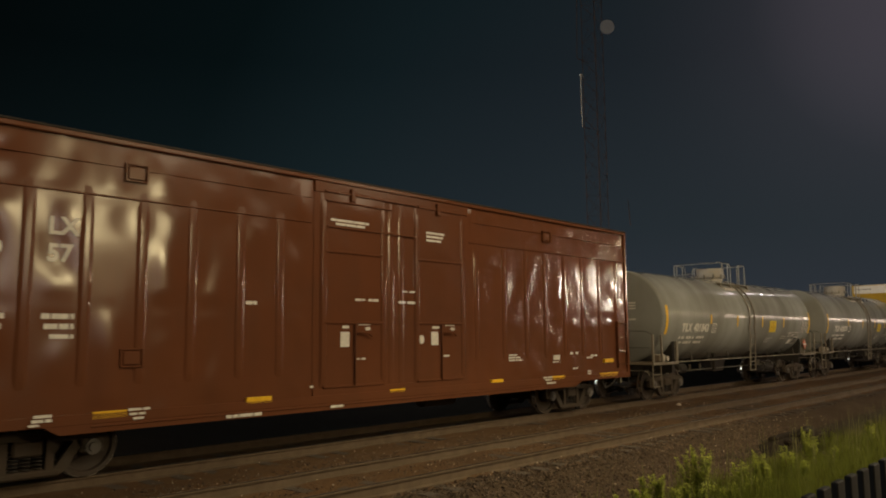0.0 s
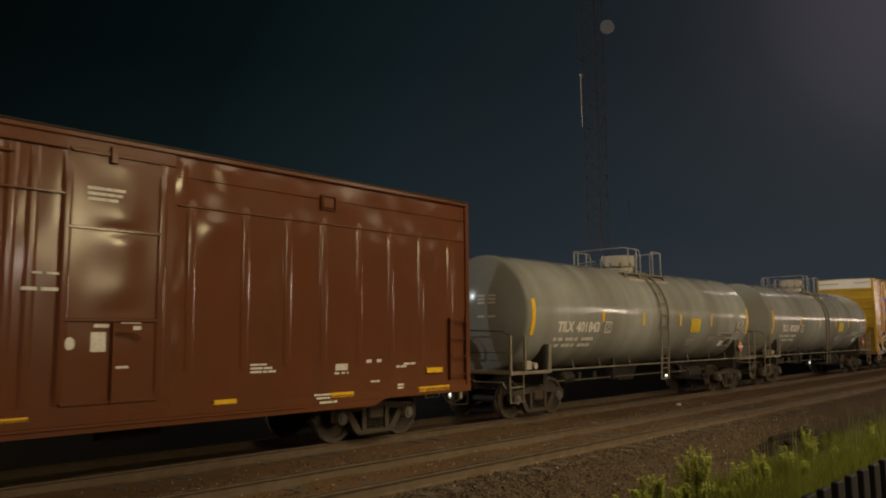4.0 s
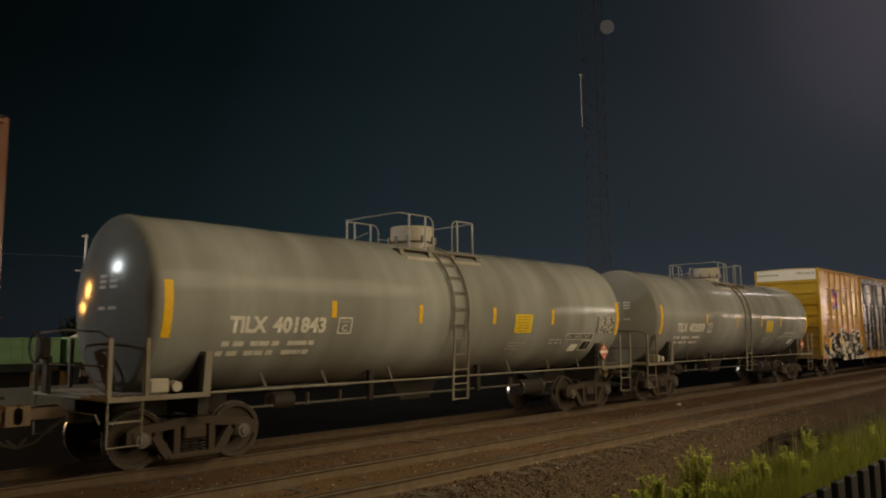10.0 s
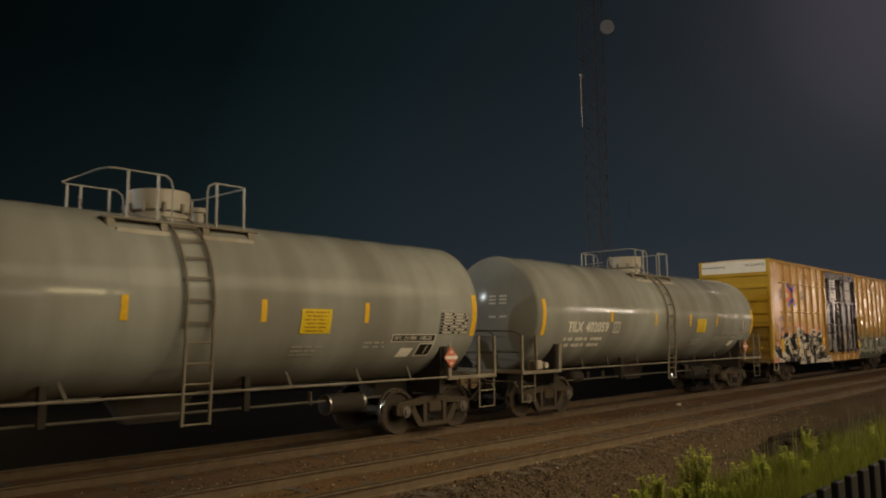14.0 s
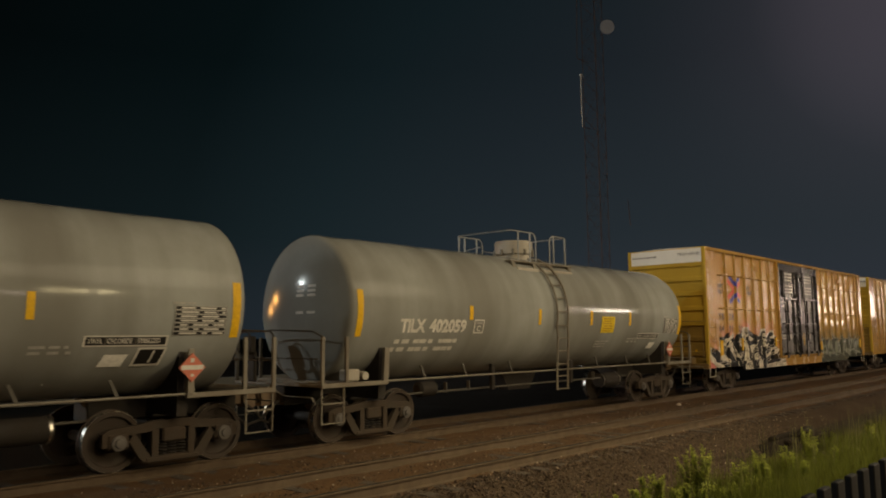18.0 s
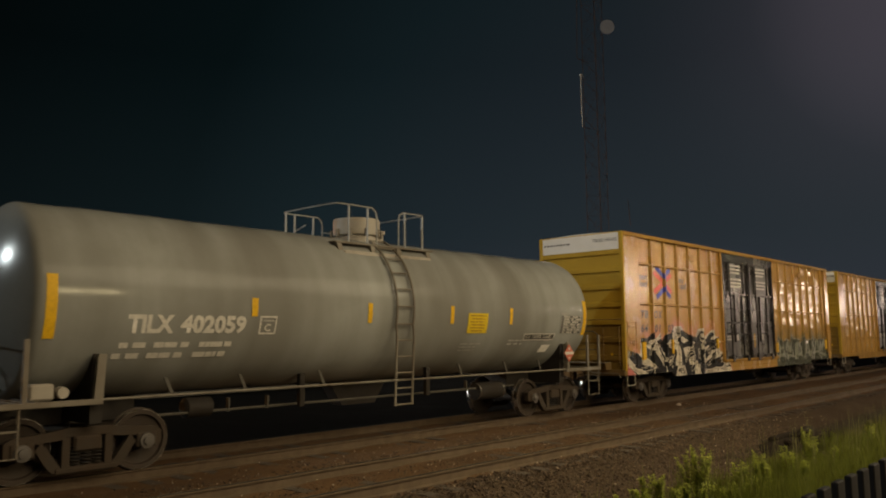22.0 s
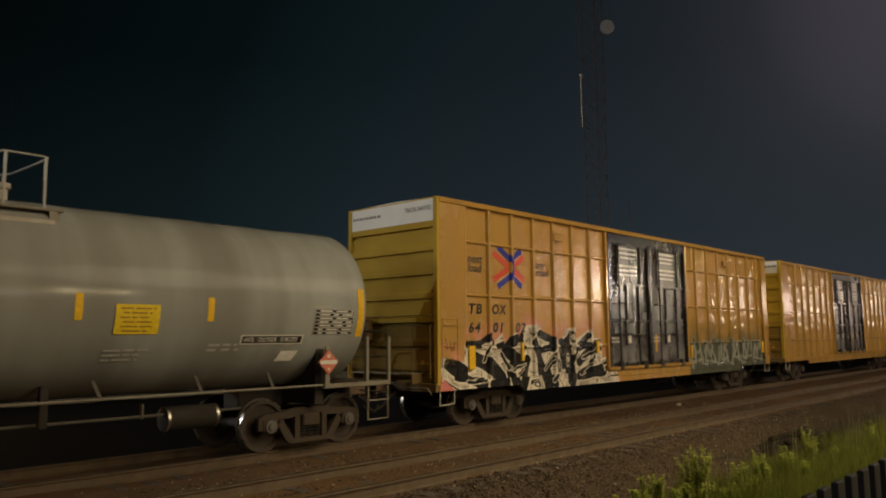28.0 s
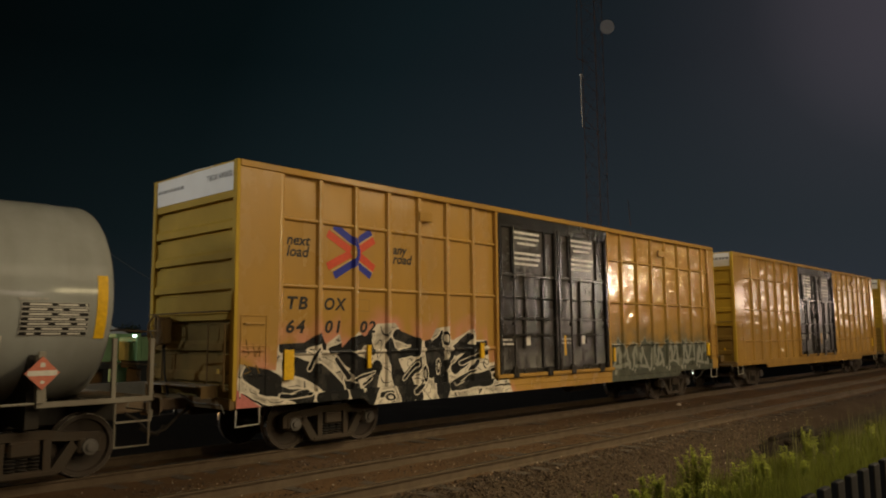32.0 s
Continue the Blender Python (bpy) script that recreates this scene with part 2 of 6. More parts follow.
# the large tag: tapering strokes (x0, z0, x1, z1, width at each end), letter by letter
TAG = [
    [(-9.17, 1.42, -8.72, 1.22, 0.147, 0.167), (-8.55, 1.82, -8.06, 1.82, 0.071, 0.071), (-8.06, 1.83, -7.66, 2.04, 0.062, 0.104), (-7.66, 2.04, -7.57, 1.81, 0.085, 0.032), (-8.36, 1.53, -7.73, 1.37, 0.123, 0.143),
     (-7.73, 1.37, -7.27, 1.01, 0.148, 0.158), (-8.51, 1.05, -8.01, 0.95, 0.081, 0.111), (-7.73, 0.95, -7.15, 0.92, 0.074, 0.095), (-8.99, 1.1, -8.64, 1.02, 0.03, 0.039)],
    [(-7.44, 1.76, -6.78, 1.9, 0.043, 0.118), (-7.15, 1.67, -6.53, 1.41, 0.12, 0.141), (-6.53, 1.41, -6.91, 1.29, 0.112, 0.123), (-6.97, 1.25, -6.79, 0.87, 0.098, 0.142), (-6.78, 1.92, -6.53, 2.01, 0.078, 0.111),
     (-6.53, 1.99, -6.37, 1.72, 0.09, 0.034), (-6.28, 1.44, -6.54, 0.84, 0.113, 0.124)],
    [(-5.94, 1.89, -5.88, 1.57, 0.092, 0.127), (-5.88, 1.57, -5.48, 0.8, 0.127, 0.15), (-5.74, 2.05, -5.18, 1.93, 0.082, 0.093), (-5.18, 1.93, -5.25, 1.72, 0.083, 0.107), (-5.25, 1.72, -5.74, 1.63, 0.071, 0.071),
     (-5.11, 1.5, -5.47, 1.19, 0.072, 0.095), (-5.47, 1.19, -5.2, 0.8, 0.094, 0.105), (-6.22, 0.91, -5.95, 0.94, 0.045, 0.045)],
    [(-4.82, 1.85, -4.75, 1.25, 0.097, 0.073), (-4.55, 1.83, -4.46, 0.88, 0.135, 0.159), (-4.4, 2.07, -4.59, 1.83, 0.049, 0.086), (-4.1, 1.62, -4.41, 1.29, 0.062, 0.075)],
    [(-3.52, 2.02, -3.93, 1.74, 0.077, 0.115), (-3.93, 1.74, -3.24, 1.73, 0.088, 0.075), (-3.28, 1.73, -3.98, 1.32, 0.116, 0.09), (-4.15, 0.96, -2.91, 1.08, 0.099, 0.136), (-3.27, 1.85, -2.93, 1.85, 0.052, 0.052),
     (-3.5, 1.26, -3.24, 1.45, 0.051, 0.064), (-2.78, 1.26, -2.33, 1.32, 0.046, 0.059), (-2.65, 1.12, -2.29, 1.16, 0.04, 0.04)],
]
TAG_TOP = [(-9.47, 0.4), (-9.44, 1.6), (-9.32, 1.57), (-8.69, 1.46), (-8.66, 1.91), (-8.04, 1.93), (-7.66, 2.13), (-7.55, 1.89), (-7.2, 2.1), (-7.18, 1.82), (-6.78, 2.14), (-6.59, 2.03), (-6.27, 2.28), (-5.77, 2.3), (-5.63, 2.14),
           (-5.11, 1.98), (-4.96, 1.93), (-4.74, 1.97), (-4.58, 2.19), (-4.2, 2.24), (-4.09, 1.92), (-3.41, 2.19), (-3.31, 1.94), (-2.88, 1.93), (-2.83, 1.41), (-2.37, 1.45), (-2.2, 0.98), (-1.92, 0.4)]


# its thin strokes and its curls (x, z, half width, half height)
TAG_FINE = [(-6.88, 1.20, -6.32, 1.36, 0.03, 0.012), (-6.63, 1.12, -6.41, 1.24, 0.02, 0.03), (-5.55, 1.18, -5.20, 1.45, 0.03, 0.03), (-4.06, 1.04, -3.37, 1.25, 0.05, 0.02), (-3.81, 1.43, -2.90, 1.65, 0.03, 0.05),
            (-2.75, 1.23, -2.22, 1.38, 0.04, 0.02), (-2.67, 1.02, -2.19, 1.05, 0.025, 0.012), (-8.56, 0.96, -7.96, 1.05, 0.03, 0.05), (-7.72, 1.79, -7.91, 1.46, 0.015, 0.03), (-5.24, 0.88, -4.98, 1.13, 0.05, 0.03),
            (-7.31, 1.60, -6.99, 1.26, 0.03, 0.05), (-9.39, 1.07, -8.83, 0.85, 0.012, 0.012), (-2.72, 0.88, -2.19, 0.90, 0.012, 0.02)]
TAG_RINGS = [(-4.90, 1.25, 0.075, 0.17), (-4.54, 1.38, 0.055, 0.13), (-6.00, 0.86, 0.13, 0.08), (-4.30, 1.97, 0.085, 0.14)]


def graffiti_paint(name, col, grime, rough):
    """Wagon paint with a large sprayed tag: black letter strokes on off-white, pink overspray."""
    m, n, l, p = nodes_of(name)
    v = coords(n, l)
    vs = coords(n, l, (1.1, 1.1, 0.16))
    stain = ramp(n, l, noise_node(n, l, v, 0.9, 6, 0.65), 0.38, 0.72)
    runs = ramp(n, l, noise_node(n, l, vs, 2.0, 3, 0.5), 0.40, 0.75)
    fac = math_node(n, l, "MULTIPLY", math_node(n, l, "ADD", stain, runs), 0.19)
    base = mix(n, l, fac, col, grime)
    tc = n.new("ShaderNodeTexCoord")
    sep = n.new("ShaderNodeSeparateXYZ")
    l.new(tc.outputs["Object"], sep.inputs[0])
    x, z = sep.outputs["X"], sep.outputs["Z"]
    flat = n.new("ShaderNodeCombineXYZ")
    l.new(x, flat.inputs[0])
    l.new(z, flat.inputs[1])
    # a little waviness of the sprayed lines
    wob = n.new("ShaderNodeTexNoise")
    wob.inputs["Scale"].default_value, wob.inputs["Detail"].default_value = 2.6, 1.0
    l.new(flat.outputs[0], wob.inputs["Vector"])
    off = n.new("ShaderNodeVectorMath")
    off.operation = "MULTIPLY_ADD"
    l.new(wob.outputs["Color"], off.inputs[0])
    off.inputs[1].default_value, off.inputs[2].default_value = (0.14, 0.14, 0), (-0.07, -0.07, 0)
    pos = n.new("ShaderNodeVectorMath")
    l.new(flat.outputs[0], pos.inputs[0])
    l.new(off.outputs[0], pos.inputs[1])

    best = stroke_field(n, l, pos.outputs[0], [s for letter in TAG for s in letter], 1.2)
    edge = n.new("ShaderNodeValToRGB")
    el = edge.color_ramp.elements
    for k, (px, pz) in enumerate(TAG_TOP):
        u, col3 = (px + 9.6) / 8.0, ((pz - 0.3) / 2.2,) * 3 + (1,)
        if k == 0:
            el[0].position, el[0].color = u, col3
        elif k == len(TAG_TOP) - 1:
            el[len(el) - 1].position, el[len(el) - 1].color = u, col3
        else:
            el.new(u).color = col3
    l.new(math_node(n, l, "DIVIDE", math_node(n, l, "ADD", x, 9.6), 8.0), edge.inputs[0])
    top = math_node(n, l, "MULTIPLY_ADD", edge.outputs[0], 2.2, 0.3)
    over = math_node(n, l, "SUBTRACT", top, z)
    white, black = (0.64, 0.56, 0.46), (0.014, 0.014, 0.015)
    grey = mix(n, l, ramp(n, l, noise_node(n, l, flat.outputs[0], 1.8, 3), 0.46, 0.58), white, (0.33, 0.285, 0.235))
    thin = None
    for sc, lev in ((1.5, 0.50), (2.4, 0.42), (2.4, 0.58)):
        level = math_node(n, l, "ABSOLUTE", math_node(n, l, "SUBTRACT", noise_node(n, l, flat.outputs[0], sc, 0.6, 0.5), lev))
        line = ramp(n, l, level, 0.004, 0.010, (1, 1, 1, 1), (0, 0, 0, 1))
        thin = line if thin is None else math_node(n, l, "MAXIMUM", thin, line)
    inside = ramp(n, l, math_node(n, l, "MULTIPLY", over, 1.0), 0.0, 0.02)
    body = ramp(n, l, math_node(n, l, "SUBTRACT", over, 0.05), 0.0, 0.02)
    field = mix(n, l, math_node(n, l, "MULTIPLY", thin, body), grey, black)
    rim = ramp(n, l, best, 0.035, 0.045, (1, 1, 1, 1), (0, 0, 0, 1))
    field = mix(n, l, rim, field, white)
    ink = ramp(n, l, best, 0.0, 0.012, (1, 1, 1, 1), (0, 0, 0, 1))
    worn = mix(n, l, ramp(n, l, noise_node(n, l, flat.outputs[0], 2.2, 4, 0.6), 0.52, 0.72), black, (0.060, 0.054, 0.048))
    field = mix(n, l, ink, field, worn)
    fine = stroke_field(n, l, pos.outputs[0], TAG_FINE)
    field = mix(n, l, ramp(n, l, fine, 0.020, 0.028, (1, 1, 1, 1), (0, 0, 0, 1)), field, white)
    field = mix(n, l, ramp(n, l, fine, 0.0, 0.010, (1, 1, 1, 1), (0, 0, 0, 1)), field, black)
    for cx, cz, rx, rz in TAG_RINGS:
        q = n.new("ShaderNodeVectorMath")
        q.operation = "MULTIPLY_ADD"
        l.new(pos.outputs[0], q.inputs[0])
        q.inputs[1].default_value, q.inputs[2].default_value = (1 / rx, 1 / rz, 0), (-cx / rx, -cz / rz, 0)
        size = n.new("ShaderNodeVectorMath")
        size.operation = "LENGTH"
        l.new(q.outputs[0], size.inputs[0])
        d = math_node(n, l, "MULTIPLY", size.outputs["Value"], 0.5)
        field = mix(n, l, ramp(n, l, d, 0.61, 0.67, (1, 1, 1, 1), (0, 0, 0, 1)), field, white)
        field = mix(n, l, ramp(n, l, d, 0.50, 0.55, (1, 1, 1, 1), (0, 0, 0, 1)), field, black)
        field = mix(n, l, ramp(n, l, d, 0.25, 0.31, (1, 1, 1, 1), (0, 0, 0, 1)), field, grey)
    halo = ramp(n, l, math_node(n, l, "ADD", over, 0.42), 0.0, 0.40)
    halo = math_node(n, l, "MULTIPLY", halo, math_node(n, l, "MULTIPLY", ramp(n, l, noise_node(n, l, flat.outputs[0], 1.7, 1), 0.34, 0.56), 0.8))
    c = mix(n, l, halo, base, (0.56, 0.23, 0.17))
    c = mix(n, l, inside, c, field)
    l.new(c, p.inputs["Base Color"])
    l.new(math_node(n, l, "MULTIPLY_ADD", fac, 0.4, rough), p.inputs["Roughness"])
    bump(n, l, p, noise_node(n, l, v, 30, 3), 0.06, 0.003)
    return m


YELLOW, YELLOW_DIRT = (0.40, 0.226, 0.053), (0.19, 0.105, 0.034)
MAT = {
    "red": wagon_paint("oxide_red_paint", (0.114, 0.041, 0.0195), (0.072, 0.030, 0.0160), 0.12, 0.5, 0.27),
    "yellow": wagon_paint("yellow_wagon_paint", YELLOW, YELLOW_DIRT, 0.09, 0.55, 0.5),
    "yellow_end": wagon_paint("yellow_end_paint", (0.46, 0.30, 0.036), (0.18, 0.115, 0.025), 0.65, 0.6, 0.12),
    "graffiti": graffiti_paint("sprayed_yellow_paint", YELLOW, YELLOW_DIRT, 0.20),
    "graffiti_green": tag_paint("sprayed_green_tag", YELLOW, YELLOW_DIRT, 0.09, 2.42, 9.1, 1.82, ((0.050, 0.057, 0.046), (0.30, 0.30, 0.255), (0.090, 0.096, 0.077)), (0.115, 0.108, 0.068)),
    "black_paint": wagon_paint("black_door_paint", (0.016, 0.015, 0.015), (0.045, 0.036, 0.028), 0.20, 0.6, 0.45),
    "end_foot": wagon_paint("darker_end_paint", (0.25, 0.16, 0.035), (0.085, 0.05, 0.02), 0.7, 0.95, 0.1),
    "end_gear": wagon_paint("rusty_end_fittings", (0.17, 0.11, 0.045), (0.08, 0.048, 0.025), 0.7, 0.9, 0.15),
    "white_paint": wagon_paint("white_end_paint", (0.72, 0.70, 0.68), (0.38, 0.33, 0.27), 0.5, 0.5, 0.4),
    "tank": wagon_paint("grey_tank_paint", (0.312, 0.320, 0.308), (0.140, 0.130, 0.112), 0.09, 0.55, 0.09, 0.0, 0.60),
    "tank_trim": wagon_paint("grey_trim_paint", (0.20, 0.18, 0.145), (0.10, 0.072, 0.048), 0.5, 0.9, 0.4),
    "rail_grey": wagon_paint("pale_grey_rail_paint", (0.30, 0.30, 0.29), (0.15, 0.13, 0.11), 0.4, 0.7, 0.4),
    "dome": wagon_paint("pale_housing_paint", (0.42, 0.39, 0.34), (0.16, 0.12, 0.08), 0.5, 0.8, 0.4),
    "truck": surface("rusty_cast_steel", (0.037, 0.025, 0.015), (0.058, 0.036, 0.021), 0.85, 0.1, 3, 50, 0.7, 0.4),
    "wheel": surface("wheel_steel", (0.036, 0.024, 0.016), (0.056, 0.035, 0.023), 0.75, 0.1, 4, 40, 0.6, 0.3),
    "coupler": surface("rusty_cast_coupler", (0.16, 0.105, 0.06), (0.09, 0.055, 0.032), 0.6, 0.1, 5, 40, 0.6, 0.4),
    "cap": surface("worn_bearing_cap", (0.115, 0.10, 0.092), (0.06, 0.05, 0.043), 0.6, 0.2, 4, 40, 0.6, 0.3),
    "tread": surface("polished_tread", (0.66, 0.63, 0.58), (0.5, 0.46, 0.41), 0.27, 1.0, 6, 80, 0.4, 0.1),
    "under": surface("dark_underframe", (0.017, 0.012, 0.008), (0.028, 0.019, 0.012), 0.8, 0.1, 3, 40, 0.6, 0.3),
    "door": wagon_paint("faded_door_panel", (0.046, 0.040, 0.035), (0.024, 0.021, 0.018), 0.20, 0.8, 0.7),
    "door_smeared": wagon_paint("smeared_door_panel", (0.046, 0.040, 0.035), (0.024, 0.021, 0.018), 0.20, 0.8, 0.7, smear=1.75),
    "under_grey": surface("sooty_grey_fittings", (0.085, 0.076, 0.062), (0.05, 0.04, 0.03), 0.7, 0.0, 3, 40, 0.6, 0.3),
    "mark_white": plain("white_lettering", (0.66, 0.62, 0.56), 0.55),
    "mark_card": plain("white_card", (0.86, 0.82, 0.76), 0.6),
    "mark_print": plain("faded_small_print", (0.40, 0.38, 0.35), 0.55),
    "mark_black": plain("black_lettering", (0.016, 0.014, 0.013), 0.5),
    "mark_grey": plain("grey_lettering", (0.20, 0.19, 0.18), 0.5),
    "mark_ochre": plain("ochre_bars", (0.30, 0.17, 0.03), 0.5),
    "mark_yellow": plain("yellow_reflective", (0.76, 0.44, 0.008), 0.6),
    "mark_notice": plain("lemon_yellow_notice", (0.74, 0.52, 0.014), 0.6),
    "mark_blue": plain("blue_decal", (0.025, 0.035, 0.32), 0.45),
    "mark_orange": plain("red_orange_decal", (0.62, 0.075, 0.03), 0.45),
    "mark_cream": plain("cream_decal", (0.62, 0.42, 0.20), 0.45),
    "placard": plain("red_placard", (0.55, 0.16, 0.10), 0.5),
    "pink": plain("pink_spray", (0.55, 0.17, 0.15), 0.5),
    "earth": surface("ballast_earth", (0.108, 0.057, 0.024), (0.068, 0.036, 0.016), 0.95, 0, 0.7, 26, 0.8, 0.9, 0.03, spec=0.2),
    "shoulder": surface("dark_ballast_bed", (0.066, 0.043, 0.026), (0.044, 0.029, 0.018), 0.95, 0, 0.7, 26, 0.8, 0.9, 0.03, spec=0.15),
    "stone": surface("ballast_stone", (0.098, 0.065, 0.043), (0.056, 0.038, 0.026), 0.85, 0, 2.5, 40, 0.6, 0.5, 0.006, island=0.55, spec=0.3),
    "pale_stone": surface("pale_chipping", (0.42, 0.34, 0.27), (0.26, 0.20, 0.15), 0.8, 0, 2.5, 40, 0.6, 0.4, 0.005, island=0.3),
    "rail": surface("rusty_rail_steel", (0.088, 0.056, 0.030), (0.060, 0.038, 0.021), 0.85, 0.0, 4, 60, 0.7, 0.3),
    "rail_head": surface("worn_rail_head", (0.34, 0.29, 0.24), (0.20, 0.15, 0.11), 0.09, 0.9, 3, 60, 0.6, 0.04),
    "tie": surface("weathered_tie_wood", (0.060, 0.040, 0.028), (0.035, 0.025, 0.018), 0.95, 0, 3, 50, 0.7, 0.5, 0.006, (0.4, 4, 4)),
    "old_tie": surface("rotten_tie_wood", (0.013, 0.008, 0.005), (0.019, 0.012, 0.007), 0.95, 0, 3, 50, 0.7, 0.5, 0.006, spec=0.2),
    "grass": leafy("grass_blades", (0.155, 0.168, 0.025), (0.090, 0.112, 0.018), 0.4, 0.45),
    "weed": leafy("weed_leaves", (0.38, 0.42, 0.075), (0.28, 0.315, 0.055), 0.3, 0.45),
    "stalk": surface("dry_stalks", (0.19, 0.18, 0.06), (0.13, 0.125, 0.045), 0.8, 0, 3, 30, 0.6, 0.1, 0.001),
    "fence": surface("black_fence_paint", (0.006, 0.006, 0.006), (0.010, 0.009, 0.009), 0.7, 0, 5, 60, 0.6, 0.2, 0.002, spec=0.15),
    # near-black base: the darkness of the unlit yard, put into its colour
    "unlit_yard": surface("unlit_yard_ground", (0.006, 0.006, 0.005), (0.010, 0.009, 0.008), 0.95, 0, 0.5, 18, 0.8, 0.8, 0.03, spec=0.03),
    "soil": surface("dark_soil", (0.034, 0.024, 0.013), (0.022, 0.017, 0.009), 0.95, 0, 0.6, 20, 0.8, 0.8, 0.03, spec=0.2),
    "container": surface("green_container_paint", (0.24, 0.42, 0.20), (0.16, 0.29, 0.14), 0.55, 0, 1.2, 30, 0.7, 0.2),
    "dark": surface("dark_shed_paint", (0.020, 0.022, 0.022), (0.012, 0.013, 0.013), 0.8, 0, 1.2, 30, 0.7, 0.2),
    "concrete": surface("grey_concrete", (0.20, 0.20, 0.19), (0.13, 0.13, 0.12), 0.9, 0, 1.2, 30, 0.7, 0.4),
    "roof_white": surface("white_roof_sheet", (0.62, 0.64, 0.64), (0.48, 0.5, 0.5), 0.6, 0, 1.2, 30, 0.6, 0.2),
    "pole": surface("pale_pole_wood", (0.80, 0.80, 0.78), (0.66, 0.66, 0.64), 0.8, 0, 2, 30, 0.6, 0.4),
    "tower": surface("tower_steel", (0.10, 0.055, 0.045), (0.14, 0.11, 0.10), 0.6, 0.3, 0.1, 10, 0.8, 0.1),
    "dish": plain("dish_shell", (0.34, 0.36, 0.42), 0.6),
    "wire": plain("wire", (0.08, 0.085, 0.09), 0.5),
    "crown": surface("night_foliage", (0.020, 0.030, 0.014), (0.012, 0.02, 0.01), 0.8, 0, 1, 8, 0.7, 0.2, island=0.4, spec=0.2),
    "bark": surface("bark", (0.05, 0.038, 0.028), (0.03, 0.024, 0.018), 0.9, 0, 3, 30, 0.7, 0.5),
    "bulb": plain("white_bulb", (0.75, 1.0, 0.85), 0.4, 0, 5.0),
}


# ---------------------------------------------------------------- mesh tools
class Shape:
    """Collects vertices and faces for one mesh."""

    def __init__(self):
        self.v, self.f = [], []

    def add(self, verts, faces):
        k = len(self.v)
        self.v += [tuple(p) for p in verts]
        self.f += [tuple(i + k for i in q) for q in faces]
        return self

    def box(self, x0, x1, y0, y1, z0, z1, c=0.0):
        if c <= 0:
            v = [(x, y, z) for x in (x0, x1) for y in (y0, y1) for z in (z0, z1)]
            return self.add(v, [(0, 1, 3, 2), (4, 6, 7, 5), (0, 4, 5, 1), (2, 3, 7, 6), (0, 2, 6, 4), (1, 5, 7, 3)])
        lo, hi = (x0, y0, z0), (x1, y1, z1)
        v, at = [], {}
        for sx in (0, 1):
            for sy in (0, 1):
                for sz in (0, 1):
                    s = (sx, sy, sz)
                    for a in range(3):
                        p = [(hi[k] if s[k] else lo[k]) if k == a else (hi[k] - c if s[k] else lo[k] + c) for k in range(3)]
                        at[s, a] = len(v)
                        v.append(p)
        f = []
        for a in range(3):
            b, d = (a + 1) % 3, (a + 2) % 3
            for sa in (0, 1):
                q = []
                for sb, sd in ((0, 0), (1, 0), (1, 1), (0, 1)):
                    s = [0, 0, 0]
                    s[a], s[b], s[d] = sa, sb, sd
                    q.append(at[tuple(s), a])
                f.append(tuple(q) if sa else tuple(q[::-1]))
            for sb in (0, 1):
                for sd in (0, 1):
                    s0, s1 = [0, 0, 0], [0, 0, 0]
                    s0[a], s0[b], s0[d] = 0, sb, sd
                    s1[a], s1[b], s1[d] = 1, sb, sd
                    q = (at[tuple(s0), b], at[tuple(s1), b], at[tuple(s1), d], at[tuple(s0), d])
                    f.append(q if (sb == sd) == False else q[::-1])
        for sx in (0, 1):
            for sy in (0, 1):
                for sz in (0, 1):
                    s = (sx, sy, sz)
                    q = (at[s, 0], at[s, 1], at[s, 2])
                    f.append(q if (sx + sy + sz) % 2 else q[::-1])
        return self.add(v, f)

    def tube(self, pts, r, n=8, closed=False):
        """A round bar along a line of points."""
        pts = [Vector(p) for p in pts]
        rings = []
        side = None
        for i, p in enumerate(pts):
            a = pts[i - 1] if i else (pts[-1] if closed else p)
            b = pts[i + 1] if i + 1 < len(pts) else (pts[0] if closed else p)
            d = (b - a).normalized()
            if side is None:
                side = d.orthogonal().normalized()
            side = (side - d * side.dot(d)).normalized()
            other = d.cross(side)
            rings.append([p + r * (math.cos(2 * math.pi * k / n) * side + math.sin(2 * math.pi * k / n) * other) for k in range(n)])
        v = [q for ring in rings for q in ring]
        f = []
        m = len(pts)
        for i in range(m if closed else m - 1):
            j = (i + 1) % m
            for k in range(n):
                k2 = (k + 1) % n
                f.append((i * n + k, i * n + k2, j * n + k2, j * n + k))
        if not closed:
            f.append(tuple(range(n))[::-1])
            f.append(tuple((m - 1) * n + k for k in range(n)))
        return self.add(v, f)

    def lathe(self, profile, axis="x", n=48, at=(0, 0, 0), caps=True):
        """Turns (along, radius) pairs round an axis; open ends are capped."""
        v, f = [], []
        for a, r in profile:
            for k in range(n):
                t = 2 * math.pi * k / n
                c, s = r * math.cos(t), r * math.sin(t)
                p = {"x": (a, c, s), "y": (s, a, c), "z": (c, s, a)}[axis]
                v.append((p[0] + at[0], p[1] + at[1], p[2] + at[2]))
        for i in range(len(profile) - 1):
            for k in range(n):
                k2 = (k + 1) % n
                f.append((i * n + k, (i + 1) * n + k, (i + 1) * n + k2, i * n + k2))
        if caps:
            f.append(tuple(range(n)))
            f.append(tuple((len(profile) - 1) * n + k for k in range(n))[::-1])
        return self.add(v, f)

